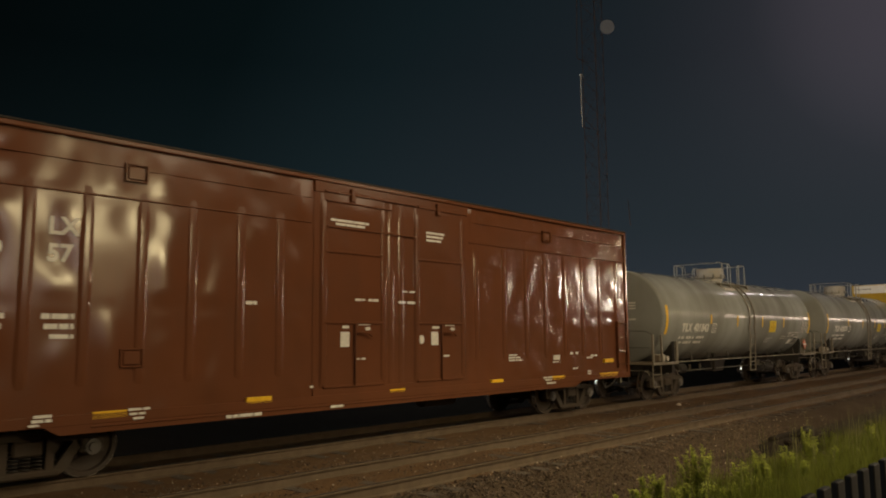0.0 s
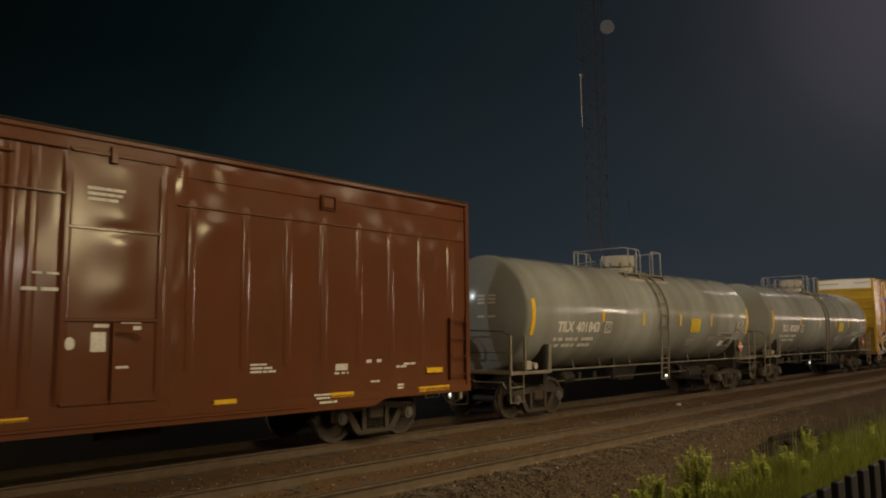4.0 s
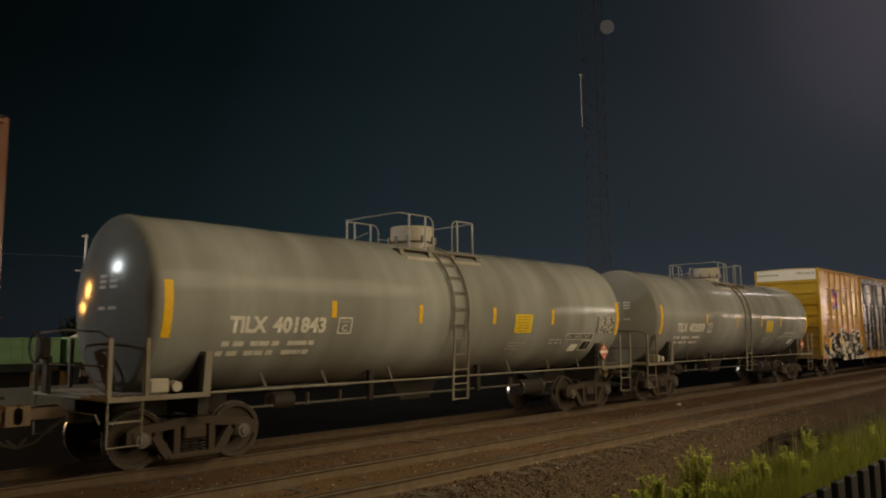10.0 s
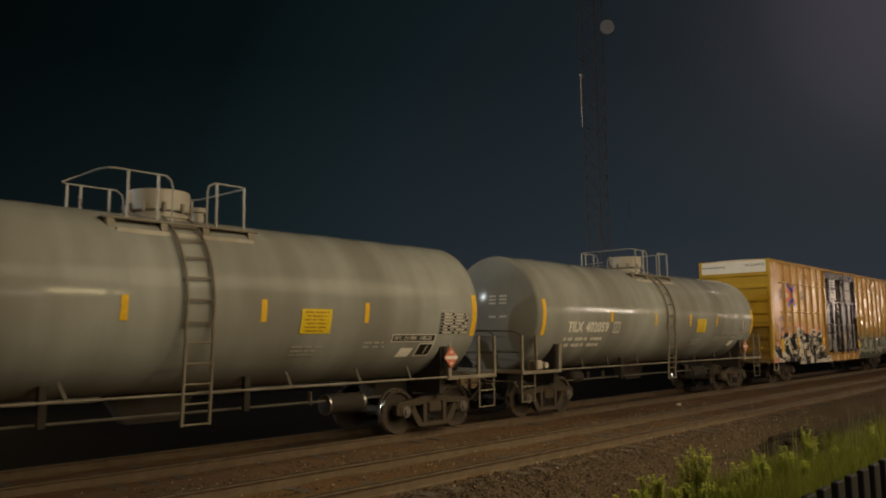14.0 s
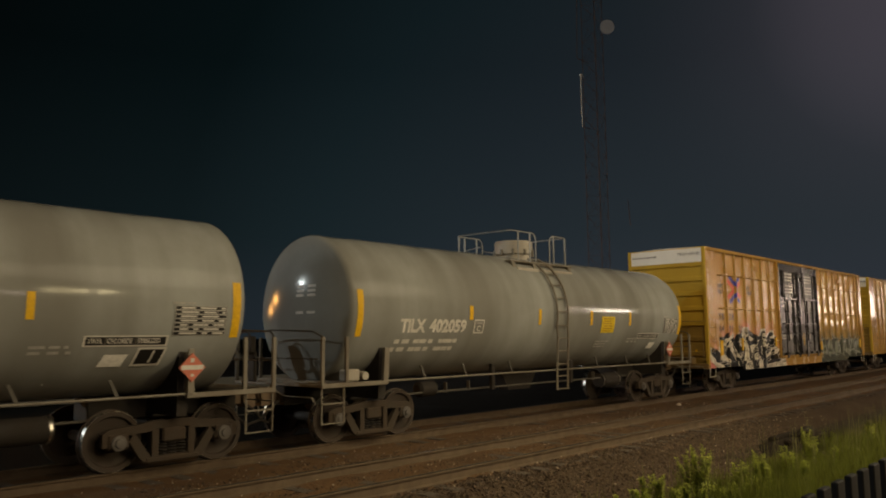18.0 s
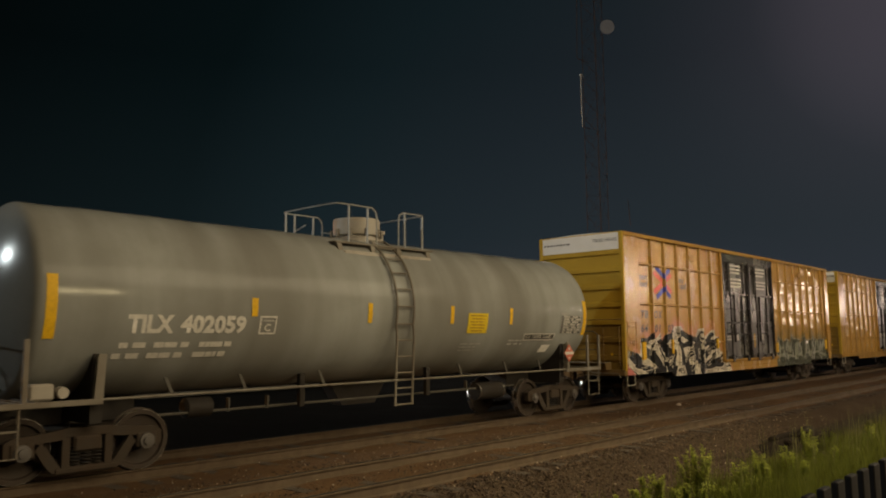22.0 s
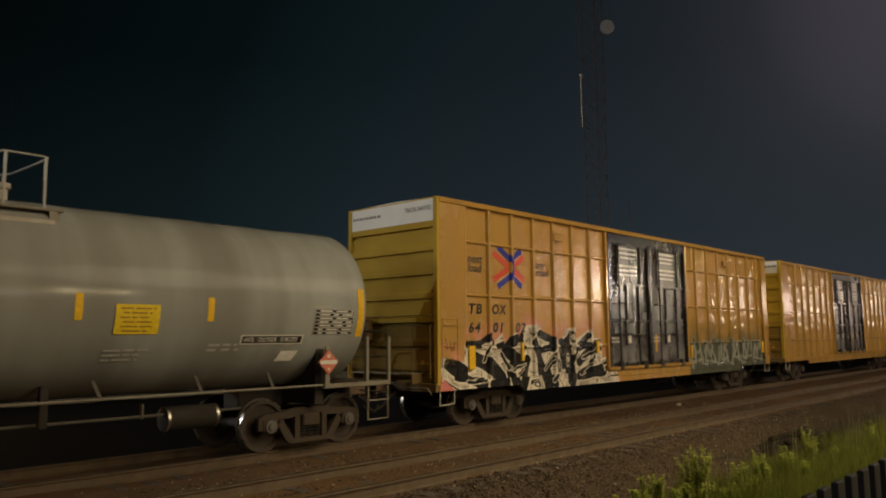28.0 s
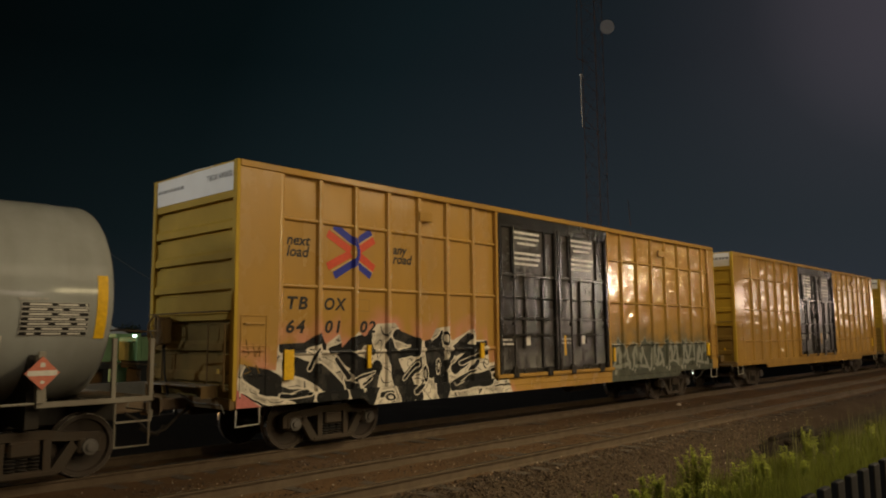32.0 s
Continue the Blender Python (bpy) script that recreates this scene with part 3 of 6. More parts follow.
    def prism(self, poly, y0, y1):
        """An outline in x, z pushed from y0 to y1."""
        n = len(poly)
        v = [(x, y0, z) for x, z in poly] + [(x, y1, z) for x, z in poly]
        f = [tuple(range(n)), tuple(range(n, 2 * n))[::-1]]
        f += [(k, k + n, (k + 1) % n + n, (k + 1) % n) for k in range(n)]
        return self.add(v, f)

    def prism_x(self, poly, x0, x1):
        """An outline in y, z pushed from x0 to x1."""
        n = len(poly)
        v = [(x0, y, z) for y, z in poly] + [(x1, y, z) for y, z in poly]
        f = [tuple(range(n)), tuple(range(n, 2 * n))[::-1]]
        f += [(k, k + n, (k + 1) % n + n, (k + 1) % n) for k in range(n)]
        return self.add(v, f)

    def mesh(self, name, material, smooth=32):
        me = bpy.data.meshes.new(name)
        me.from_pydata(self.v, [], self.f)
        bm = bmesh.new()
        bm.from_mesh(me)
        bmesh.ops.recalc_face_normals(bm, faces=bm.faces)
        bm.to_mesh(me)
        bm.free()
        if smooth:
            me.polygons.foreach_set("use_smooth", [True] * len(me.polygons))
            me.set_sharp_from_angle(angle=radians(smooth))
        for m in (material if isinstance(material, (list, tuple)) else [material]):
            me.materials.append(m)
        return me


def raw_mesh(name, verts, faces, material, smooth=False):
    me = bpy.data.meshes.new(name)
    me.from_pydata(verts, [], faces)
    if smooth:
        me.polygons.foreach_set("use_smooth", [True] * len(me.polygons))
    me.materials.append(material)
    return me


def part(name, shape, material, parent, label="", at=None, smooth=32):
    """Links a shape, or a mesh, as one mesh object under a thing or a part."""
    me = shape.mesh(name, MAT[material], smooth) if isinstance(shape, Shape) else shape
    ob = new(name, me)
    ob.parent = parent
    if at is not None:
        ob.location = at
    if label:
        ob["label"] = label
    if name == "small_print":
        ob["kind"] = "stuff"
    return ob


def thing(name, label, category, m=None, group="", kind=""):
    ob = new(name)
    ob.empty_display_size = 0.2
    if m is not None:
        ob.matrix_basis = m
    return tagged(ob, label, category, group, kind)


def lettering(text, size, place, material, parent, name="lettering", shear=0.0, bold=0.0, widen=1.0, wrap=None, spacing=1.0, label=""):
    """Flat letters standing in x, z at place, facing -y; wrap(x, z) gives the y of the surface below."""
    c = bpy.data.curves.new("letters", "FONT")
    c.body, c.size, c.shear, c.offset, c.space_character = text, size, shear, bold, spacing
    c.resolution_u = 3
    tmp = bpy.data.objects.new("letters", c)
    scene.collection.objects.link(tmp)
    me = bpy.data.meshes.new_from_object(tmp.evaluated_get(bpy.context.evaluated_depsgraph_get()))
    bpy.data.objects.remove(tmp)
    for v in me.vertices:
        x, z = place[0] + v.co.x * widen, place[2] + v.co.y
        v.co = (x, wrap(x, z) if wrap else place[1], z)
    me.materials.clear()
    me.materials.append(MAT[material])
    return part(name, me, material, parent, label)


def plate(x0, x1, z0, z1, y, wrap=None, nz=6, slant=0.0):
    """A thin painted patch in x, z; wrap follows a curved shell."""
    s = Shape()
    v, f = [], []
    nx = max(1, math.ceil((x1 - x0) / 0.08)) if wrap else 1
    for k in range(nz + 1):
        z = z0 + (z1 - z0) * k / nz
        dx = slant * (z - z0)
        for i in range(nx + 1):
            x = x0 + (x1 - x0) * i / nx + dx
            v.append((x, wrap(x, z) if wrap else y, z))
    w = nx + 1
    for k in range(nz):
        f += [(k * w + i, k * w + i + 1, (k + 1) * w + i + 1, (k + 1) * w + i) for i in range(nx)]
    return s.add(v, f)


def bars(rng, x0, x1, z, h, y, wrap=None, gap=0.05):
    """A line of unreadable small print: a row of word-long bars."""
    s = Shape()
    x = x0
    while x < x1 - 0.03:
        w = min(rng.uniform(0.08, 0.30), x1 - x)
        p = plate(x, x + w, z - h / 2, z + h / 2, y, wrap, 1)
        s.add(p.v, p.f)
        x += w + gap
    return s


# ---------------------------------------------------------------- ground and tracks
def ground_height(x, y):
    """Cross-section of the ground: bank by the fence, ditch, ballast shoulder, track bed, far yard."""
    ys = (-60, 1.6, 3.2, 5.0, 6.3, 7.45, 8.0, 14.6, 16.2, 24.0, 4000)
    zs = (0.36, 0.34, -0.12, -0.55, -0.62, -0.20, -0.17, -0.17, -0.55, -0.60, -0.60)
    z = float(np.interp(y, ys, zs))
    return z + 0.035 * noise.noise((x * 0.9, y * 0.9, 0)) + 0.02 * noise.noise((x * 3.1, y * 3.1, 4))


def build_ground():
    xs = np.concatenate([np.linspace(-3000, -40, 8), np.arange(-36, -2, 2.0), np.arange(-2, 36, 0.3), np.arange(36, 110, 1.5), np.linspace(114, 3500, 10)])
    ys = np.concatenate([np.linspace(-3000, -20, 8), np.arange(-16, 1, 1.5), np.arange(1, 16.5, 0.22), np.arange(17, 60, 2.0), np.linspace(64, 3500, 10)])
    v = [(x, y, ground_height(x, y)) for y in ys for x in xs]
    w = len(xs)
    f = [(j * w + i, j * w + i + 1, (j + 1) * w + i + 1, (j + 1) * w + i) for j in range(len(ys) - 1) for i in range(w - 1)]
    ob = new("ground", raw_mesh("ground", v, f, MAT["earth"], True))
    # beyond the running track a near-black colour paints in the unlit yard; the overgrown ditch is dark soil, the
    # shoulder grey-brown ballast
    ob.data.materials.append(MAT["unlit_yard"])
    ob.data.materials.append(MAT["soil"])
    ob.data.materials.append(MAT["shoulder"])
    for p in ob.data.polygons:
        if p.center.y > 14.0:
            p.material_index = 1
        elif 2.4 < p.center.y < 5.7 + 0.3 * noise.noise((p.center.x, 0, 3)) or (p.center.x > 15.5 and 2.4 < p.center.y < 6.8):
            p.material_index = 2
        elif 2.4 < p.center.y < 7.8 + 0.15 * noise.noise((2 * p.center.x, 0, 8)):
            p.material_index = 3
    tagged(ob, "brown dusty earth and ballast bed beside the tracks", "ground", kind="structure")


def stones(name, label, count, area, size, material, seed, sink=0.35):
    """Loose broken stones, one joined mesh."""
    rng = np.random.default_rng(seed)
    base = np.array([(1, 0, 0), (-1, 0, 0), (0, 1, 0), (0, -1, 0), (0, 0, 0.8), (0, 0, -0.8)], float)
    tri = np.array([(0, 2, 4), (2, 1, 4), (1, 3, 4), (3, 0, 4), (2, 0, 5), (1, 2, 5), (3, 1, 5), (0, 3, 5)])
    verts, faces = [], []
    for k in range(count):
        x, y = area(rng)
        r = size * rng.uniform(0.5, 1.5)
        p = base * rng.uniform(0.6, 1.25, (6, 1)) * r * np.array([1, rng.uniform(0.6, 1), rng.uniform(0.5, 0.9)])
        q = Euler(rng.uniform(0, 6.28, 3)).to_matrix()
        p = p @ np.array(q)
        p += (x, y, ground_height(x, y) + r * sink)
        verts.append(p)
        faces.append(tri + 6 * k)
    me = raw_mesh(name, np.concatenate(verts).tolist(), np.concatenate(faces).tolist(), MAT[material])
    return tagged(new(name, me), label, "stones", kind="stuff")


RAIL_OUTLINE = [(-0.070, -0.180), (0.070, -0.180), (0.070, -0.168), (0.012, -0.150), (0.010, -0.042), (0.036, -0.032), (0.037, -0.008), (0.020, -0.004), (-0.020, -0.004),
                (-0.037, -0.008), (-0.036, -0.032), (-0.010, -0.042), (-0.012, -0.150), (-0.070, -0.168)]


def build_track(y0, label, x_from, x_to):
    """A track: two rails with worn heads and the wooden ties under them."""
    track = thing("railway_track", label, "railway track", pose(0, y0, 0), "parallel tracks", "structure")
    for side in (-0.753, 0.753):
        s = Shape()
        s.prism_x([(side + a, b) for a, b in RAIL_OUTLINE], x_from, x_to)
        rail = part("rail", s, "rail", track, smooth=0)
        crown = [(side + 0.029 * math.sin(a), 0.005 - 0.016 * (1 - math.cos(a))) for a in (k * 0.23 - 1.15 for k in range(11))]
        head = Shape().add([(x, y, z) for x in (x_from, x_to) for y, z in crown], [(k, k + 1, k + 12, k + 11) for k in range(10)])
        part("rail_head", head, "rail_head", rail, "worn running band", smooth=60)
    tie = Shape().box(-0.115, 0.115, -1.28, 1.28, -0.36, -0.165, 0.012).mesh("tie", MAT["tie"], 0)
    rng = random.Random(int(y0 * 10))
    x = 0.0
    while x < 60:
        t = part("tie", tie, "tie", track, at=(x, rng.uniform(-0.05, 0.05), rng.uniform(-0.02, 0.0)))
        x += rng.uniform(0.5, 0.56)


build_ground()
build_track(TRACK_Y, "running track of rusty steel rails on wooden ties", -60, 260)
build_track(NEAR_Y, "empty siding with rusty rails sunk in brown ballast", -60, 260)
stones("ballast_shoulder", "grey-brown crushed stone on the ballast shoulder", 26000, lambda r: (3.5 + 17 * r.random() ** 1.25, r.uniform(5.6, 7.9)), 0.023, "stone", 1)
stones("ballast_between_rails", "brown ballast stones between the siding's rails", 6000, lambda r: (r.uniform(3.5, 24), r.uniform(8.2, 9.4)), 0.018, "stone", 2, 0.0)
stones("ballast_strip", "ballast stones in the strip between the tracks", 9000, lambda r: (r.uniform(2.5, 26), 9.75 + abs(r.normal(0, 0.55))), 0.022, "stone", 3, 0.15)
stones("pale_chippings", "scattered pale stone chippings on the ballast", 1500, lambda r: (r.uniform(3.5, 24), r.choice([r.uniform(5.6, 8.0), r.uniform(9.7, 10.5), r.uniform(8.2, 12)])), 0.015, "pale_stone", 4, 0.5)


# ---------------------------------------------------------------- parts shared by the wagons
WHEEL_R = 0.457
wheelsets = []


def wheel_shape():
    """One wheelset: two dished wheels on an axle, turned round y."""
    s = Shape()
    for side in (-1, 1):
        prof = [(0.660, 0.0), (0.660, 0.11), (0.700, 0.14), (0.712, 0.36), (0.680, 0.385), (0.680, WHEEL_R + 0.026), (0.712, WHEEL_R + 0.026), (0.722, WHEEL_R), (0.815, WHEEL_R - 0.004), (0.815, 0.385),
                (0.765, 0.365), (0.735, 0.15), (0.840, 0.125), (0.840, 0.0001)]
        s.lathe([(side * a, r) for a, r in prof], "y", 40)
    s.lathe([(-0.7, 0.085), (0.7, 0.085)], "y", 16)
    return s


def tread_shape(side):
    """The bright band worn on one wheel's tread and rim edge."""
    prof = [(0.722, WHEEL_R - 0.004), (0.722, WHEEL_R + 0.0025), (0.816, WHEEL_R - 0.001), (0.816, WHEEL_R - 0.004)]
    return Shape().lathe([(side * a, r) for a, r in prof], "y", 48, caps=False)


def side_frame_shape(side):
    """Cast bogie side frame with two windows, bearing boxes and a spring nest."""
    s = Shape()
    y0, y1 = (0.90, 1.02) if side > 0 else (-1.02, -0.90)
    for d in (-1, 1):
        s.prism([(d * 1.13, 0.40), (d * 1.13, 0.60), (d * 1.02, 0.665), (d * 0.55, 0.70), (d * 0.30, 0.745), (0, 0.745), (0, 0.62), (d * 0.30, 0.62), (d * 0.36, 0.585), (d * 0.66, 0.56), (d * 0.76, 0.40)][::d], y0, y1)
        s.prism([(d * 0.78, 0.56), (d * 0.62, 0.56), (d * 0.36, 0.19), (d * 0.30, 0.13), (d * 0.48, 0.13), (d * 0.56, 0.21)][::d], y0, y1)
        s.prism([(d * 0.36, 0.60), (d * 0.25, 0.62), (d * 0.25, 0.14), (d * 0.36, 0.14)][::d], y0 - 0.01, y1 + 0.01)
        s.box(d * 0.889 - 0.17, d * 0.889 + 0.17, y0 - 0.02, y1 + 0.02, 0.36, 0.60, 0.03)
    s.box(-0.46, 0.46, y0 - 0.015, y1 + 0.015, 0.095, 0.205, 0.03)
    return s


def springs_shape(side):
    s = Shape()
    y = 0.96 * side
    for x in (-0.16, 0.0, 0.16):
        for k in range(6):
            s.lathe([(0.215 + k * 0.05, 0.068), (0.225 + k * 0.05, 0.078), (0.235 + k * 0.05, 0.068)], "z", 12, (x, y, 0))
    return s


_shared = {}


def shared(name, make, material, smooth=32):
    if name not in _shared:
        _shared[name] = make().mesh(name, MAT[material], smooth)
    return _shared[name]


def add_bogie(car, x):
    """A two-axle bogie at x of its wagon: bolster, side frames, springs, bearings, wheelsets."""
    bolster = part("bogie", shared("bogie_bolster", lambda: Shape().box(-0.20, 0.20, -1.06, 1.06, 0.40, 0.62, 0.03).box(-0.5, 0.5, -0.25, 0.25, 0.44, 0.56, 0.03), "truck"), "truck", car, "rusty cast-steel two-axle bogie", (x, 0, 0))
    for side in (-1, 1):
        part("side_frame", shared("side_frame_%d" % side, lambda: side_frame_shape(side), "truck"), "truck", bolster)
        part("spring_nest", shared("spring_nest_%d" % side, lambda: springs_shape(side), "under"), "under", bolster)
        for d in (-1, 1):
            part("bearing_cap", shared("bearing_cap_%d" % side, lambda: Shape().lathe([(side * 1.02, 0.12), (side * 1.07, 0.115), (side * 1.075, 0.07), (side * 1.10, 0.065), (side * 1.105, 0.03)], "y", 20), "cap"), "cap", bolster, at=(d * 0.889, 0, WHEEL_R))
    for d in (-1, 1):
        w = part("wheelset", shared("wheelset", wheel_shape, "wheel"), "wheel", bolster, "worn steel wheels on an axle", (d * 0.889, 0, WHEEL_R))
        wheelsets.append(w)
        t = part("brake_beam", shared("brake_beam", lambda: Shape().box(-0.04, 0.04, -0.8, 0.8, 0.30, 0.38, 0.01).box(-0.05, 0.02, 0.70, 0.80, 0.28, 0.56, 0.02).box(-0.05, 0.02, -0.80, -0.70, 0.28, 0.56, 0.02), "under"), "under", bolster, at=(d * 0.35, 0, 0))
    return bolster


def add_treads():
    for w in wheelsets:
        for side in (-1, 1):
            o = new("wheel_tread", shared("wheel_tread_%d" % side, lambda: tread_shape(side), "tread"))
            o.parent = w.parent
            o.location = w.location
            o["label"] = "polished wheel tread"


def add_coupler(car, x, out):
    """Knuckle coupler with its shank, cut lever and air hose at one end."""
    s = Shape()
    s.box(min(x, x + out * 0.55), max(x, x + out * 0.55), -0.08, 0.08, 0.80, 0.98, 0.02)
    e = x + out * 0.55
    s.prism([(e, 0.74), (e + out * 0.16, 0.74), (e + out * 0.24, 0.80), (e + out * 0.24, 0.98), (e + out * 0.14, 1.04), (e, 1.04)][::int(out)], -0.17, 0.12)
    part("coupler", s, "coupler", car, "rusty knuckle coupler")
    h = Shape()
    pts = [(x + out * 0.1, -0.28, 0.82), (x + out * 0.3, -0.30, 0.70), (x + out * 0.5, -0.25, 0.50), (x + out * 0.72, -0.16, 0.42), (x + out * 0.86, -0.12, 0.55)]
    h.tube(pts, 0.028, 8)
    part("air_hose", h, "under", car, "black rubber air hose")
    c = Shape()
    c.tube([(x + out * 0.02, -1.30, 0.78), (x + out * 0.06, -1.25, 0.92), (x + out * 0.06, -0.4, 0.92), (x + out * 0.25, -0.2, 1.08)], 0.014, 6)
    part("cut_lever", c, "tank_trim", car, "bent steel uncoupling lever")


# ---------------------------------------------------------------- tank wagons
TANK_R, TANK_Z = 1.50, 2.59


def shell_y(x, z):
    return -math.sqrt(max(0.0, (TANK_R + 0.0095) ** 2 - (z - TANK_Z) ** 2))


TANK_HALF, CROWN_R, KNUCKLE_R = 6.80, 4.1, 0.15


def dish(r):
    """How far a tank end stands out at radius r: a shallow crown with a tight rounded rim."""
    deep = CROWN_R - math.sqrt((CROWN_R - KNUCKLE_R) ** 2 - (TANK_R - KNUCKLE_R) ** 2)
    if r < (TANK_R - KNUCKLE_R) * CROWN_R / (CROWN_R - KNUCKLE_R):
        return math.sqrt(CROWN_R ** 2 - r * r) - (CROWN_R - deep)
    return math.sqrt(max(0.0, KNUCKLE_R ** 2 - (r - TANK_R + KNUCKLE_R) ** 2))


def tank_shell():
    half = TANK_HALF
    rim = (TANK_R - KNUCKLE_R) * CROWN_R / (CROWN_R - KNUCKLE_R)
    radii = [0.002] + [rim * k / 9 for k in range(1, 10)]
    low = math.asin((rim - TANK_R + KNUCKLE_R) / KNUCKLE_R)
    radii += [TANK_R - KNUCKLE_R + KNUCKLE_R * math.sin(low + (math.pi / 2 - low) * k / 7) for k in range(1, 8)]
    prof = [(-half - dish(r), r) for r in radii]
    rng = random.Random(5)
    x = -half
    joints = (-4.3, -1.5, 1.45, 4.3)
    while x < half - 0.1:
        x += 0.1
        r = TANK_R + 0.004 * math.sin(x * 2.1) + 0.003 * math.sin(x * 5.3 + 1)
        for j in joints:
            r += 0.006 * math.exp(-((x - j) / 0.03) ** 2)
        prof.append((x, r))
    prof += [(half + dish(r), r) for r in radii[::-1]]
    return Shape().lathe(prof, "x", 72, (0, 0, TANK_Z))


def build_tank_car(number, label):
    car = thing("tank_car", label, "tank wagon", None, "wagons of the train")
    rng = random.Random(3)
    tank = part("tank", tank_shell(), "tank", car, "weathered grey cylindrical tank with domed ends", smooth=50)
    w = shell_y
    second = number.startswith("402")      # its stickers sit a little differently
    # markings on the shell
    lettering("TILX", 0.36, (-5.62, 0, 2.11), "mark_white", tank, bold=0.016, wrap=w, spacing=1.0, widen=0.94)
    lettering(number, 0.36, (-4.77, 0, 2.11), "mark_white", tank, bold=0.016, wrap=w, spacing=1.02, widen=1.05)
    for z, sh in ((1.915, 0.0), (1.755, -0.07)):
        for x0, x1 in ((-5.70, -5.56), (-5.49, -5.29), (-5.16, -4.78), (-4.72, -4.58), (-4.40, -3.98), (-3.95, -3.82)):
            part("small_print", bars(rng, x0 + sh, x1 + sh, z, 0.082, 0, w, 0.012), "mark_white", tank)
    for x, z0, z1, ww in ((-6.72, 2.02, 2.92, 0.075), (-3.47, 2.37, 2.68, 0.06), (-0.87 if second else -1.18, 2.28, 2.66, 0.055), (1.50 if second else 1.24, 2.28, 2.66, 0.055), (3.57, 2.28, 2.66, 0.055), (6.74, 2.02, 2.92, 0.075)):
        part("reflective_strip", plate(x - ww, x + ww, z0, z1, 0, w), "mark_yellow", tank, "yellow reflective strip")
    # stencil square
    for x0, x1, z0, z1 in ((-3.35, -3.01, 2.35, 2.38), (-3.35, -3.01, 2.07, 2.10), (-3.35, -3.32, 2.10, 2.35), (-3.04, -3.01, 2.10, 2.35)):
        part("stencil_line", plate(x0, x1, z0, z1, 0, w, 2), "mark_white", tank)
    part("stencil_mark", plate(-3.29, -3.07, 2.285, 2.315, 0, w, 1), "mark_print", tank)
    lettering("C", 0.17, (-3.25, 0, 2.125), "mark_white", tank, bold=0.004, wrap=w, widen=1.1)
    # yellow notice
    nx = 0.11
    bx = 0.0 if second else 0.14
    sign = part("notice", plate(1.92 + nx, 2.60 + nx, 2.08, 2.52, 0, lambda x, z: w(x, z) - 0.003), "mark_notice", tank, "yellow warning notice")
    for k in range(6):
        z = 2.46 - k * 0.067
        part("small_print", bars(rng, 1.99 + nx + 0.04 * (k % 2), 2.53 + nx - 0.05 * (k % 3), z, 0.022, 0, lambda x, z: w(x, z) - 0.007, 0.03), "mark_ochre", sign)
    for z in (1.84, 1.77, 1.70):
        part("small_print", bars(rng, 1.83 + nx, 2.52 + nx - (1.84 - z), z, 0.03, 0, w, 0.04), "mark_print", tank)
    # data blocks by the right-hand end
    part("small_print", bars(rng, 3.62, 4.15, 1.90, 0.04, 0, w, 0.05), "mark_print", tank)
    part("small_print", bars(rng, 3.62, 4.20, 1.82, 0.04, 0, w, 0.09), "mark_print", tank)
    part("strip_frame", plate(4.19 + bx, 5.47 + bx, 1.90, 2.06, 0, lambda x, z: w(x, z) + 0.003, 2), "mark_white", tank)
    strip = part("data_strip", plate(4.22 + bx, 5.44 + bx, 1.92, 2.04, 0, w, 2), "mark_black", tank, "black stencil strip")
    for word, x, wide in (("VINYL", 4.25, 0.74), ("CHLORIDE", 4.53, 0.74), ("STABILIZED", 4.985, 0.66)):
        lettering(word, 0.105, (x + bx, 0, 1.945), "mark_white", strip, bold=0.002, wrap=lambda x, z: w(x, z) - 0.006, widen=wide)
    for x in (4.51, 4.965):
        part("strip_gap", plate(x + bx - 0.006, x + bx + 0.006, 1.92, 2.04, 0, lambda x, z: w(x, z) - 0.004, 1), "tank_trim", strip)
    if second:
        part("small_print", bars(rng, 5.10, 5.34, 1.885, 0.025, 0, w, 0.03), "mark_print", tank)
    cx = 5.02 if second else 4.62
    part("blank_plate", plate(cx, cx + 0.36, 1.60, 1.78, 0, w, 3, 0.35), "mark_card", tank, "white blank card")
    if not second:
        dp = part("data_plate", plate(5.12, 5.58, 1.60, 1.88, 0, w, 3, 0.2), "mark_white", tank, "white-framed data plate")
        part("data_plate_field", plate(5.16, 5.55, 1.63, 1.85, 0, lambda x, z: w(x, z) - 0.004, 3, 0.2), "mark_black", dp)
        part("data_plate_mark", plate(5.38, 5.41, 1.65, 1.83, 0, lambda x, z: w(x, z) - 0.008, 2, 0.2), "mark_white", dp)
    table = part("data_table", plate(5.66, 6.56, 2.06, 2.52, 0, w), "mark_print", tank, "black stencilled data table")
    part("small_print", bars(rng, 5.62, 6.0, 2.56, 0.035, 0, w, 0.03), "mark_print", tank)
    for k in range(7):
        z = 2.49 - k * 0.066
        ww = lambda x, z: w(x, z) - 0.004
        part("table_line", plate(5.67, 6.55, z - 0.026, z + 0.018, 0, ww, 1), "mark_black", table)
        part("small_print", bars(rng, 5.76, 6.53, z - 0.004, 0.026, 0, lambda x, z: w(x, z) - 0.008, 0.09), "mark_white", table)
    # text on the left-hand dome
    for k, z in enumerate((3.02, 2.93, 2.84, 2.50)):
        s = Shape()
        for y0 in (0.10, 0.42):
            v = []
            for zz in (z - 0.025, z + 0.025):
                for y in (-y0, -y0 - 0.22):
                    v.append((-TANK_HALF - dish(math.hypot(y, zz - TANK_Z)) - 0.012, y, zz))
            s.add(v, [(0, 1, 3, 2)])
        part("small_print", s, "mark_white", tank)
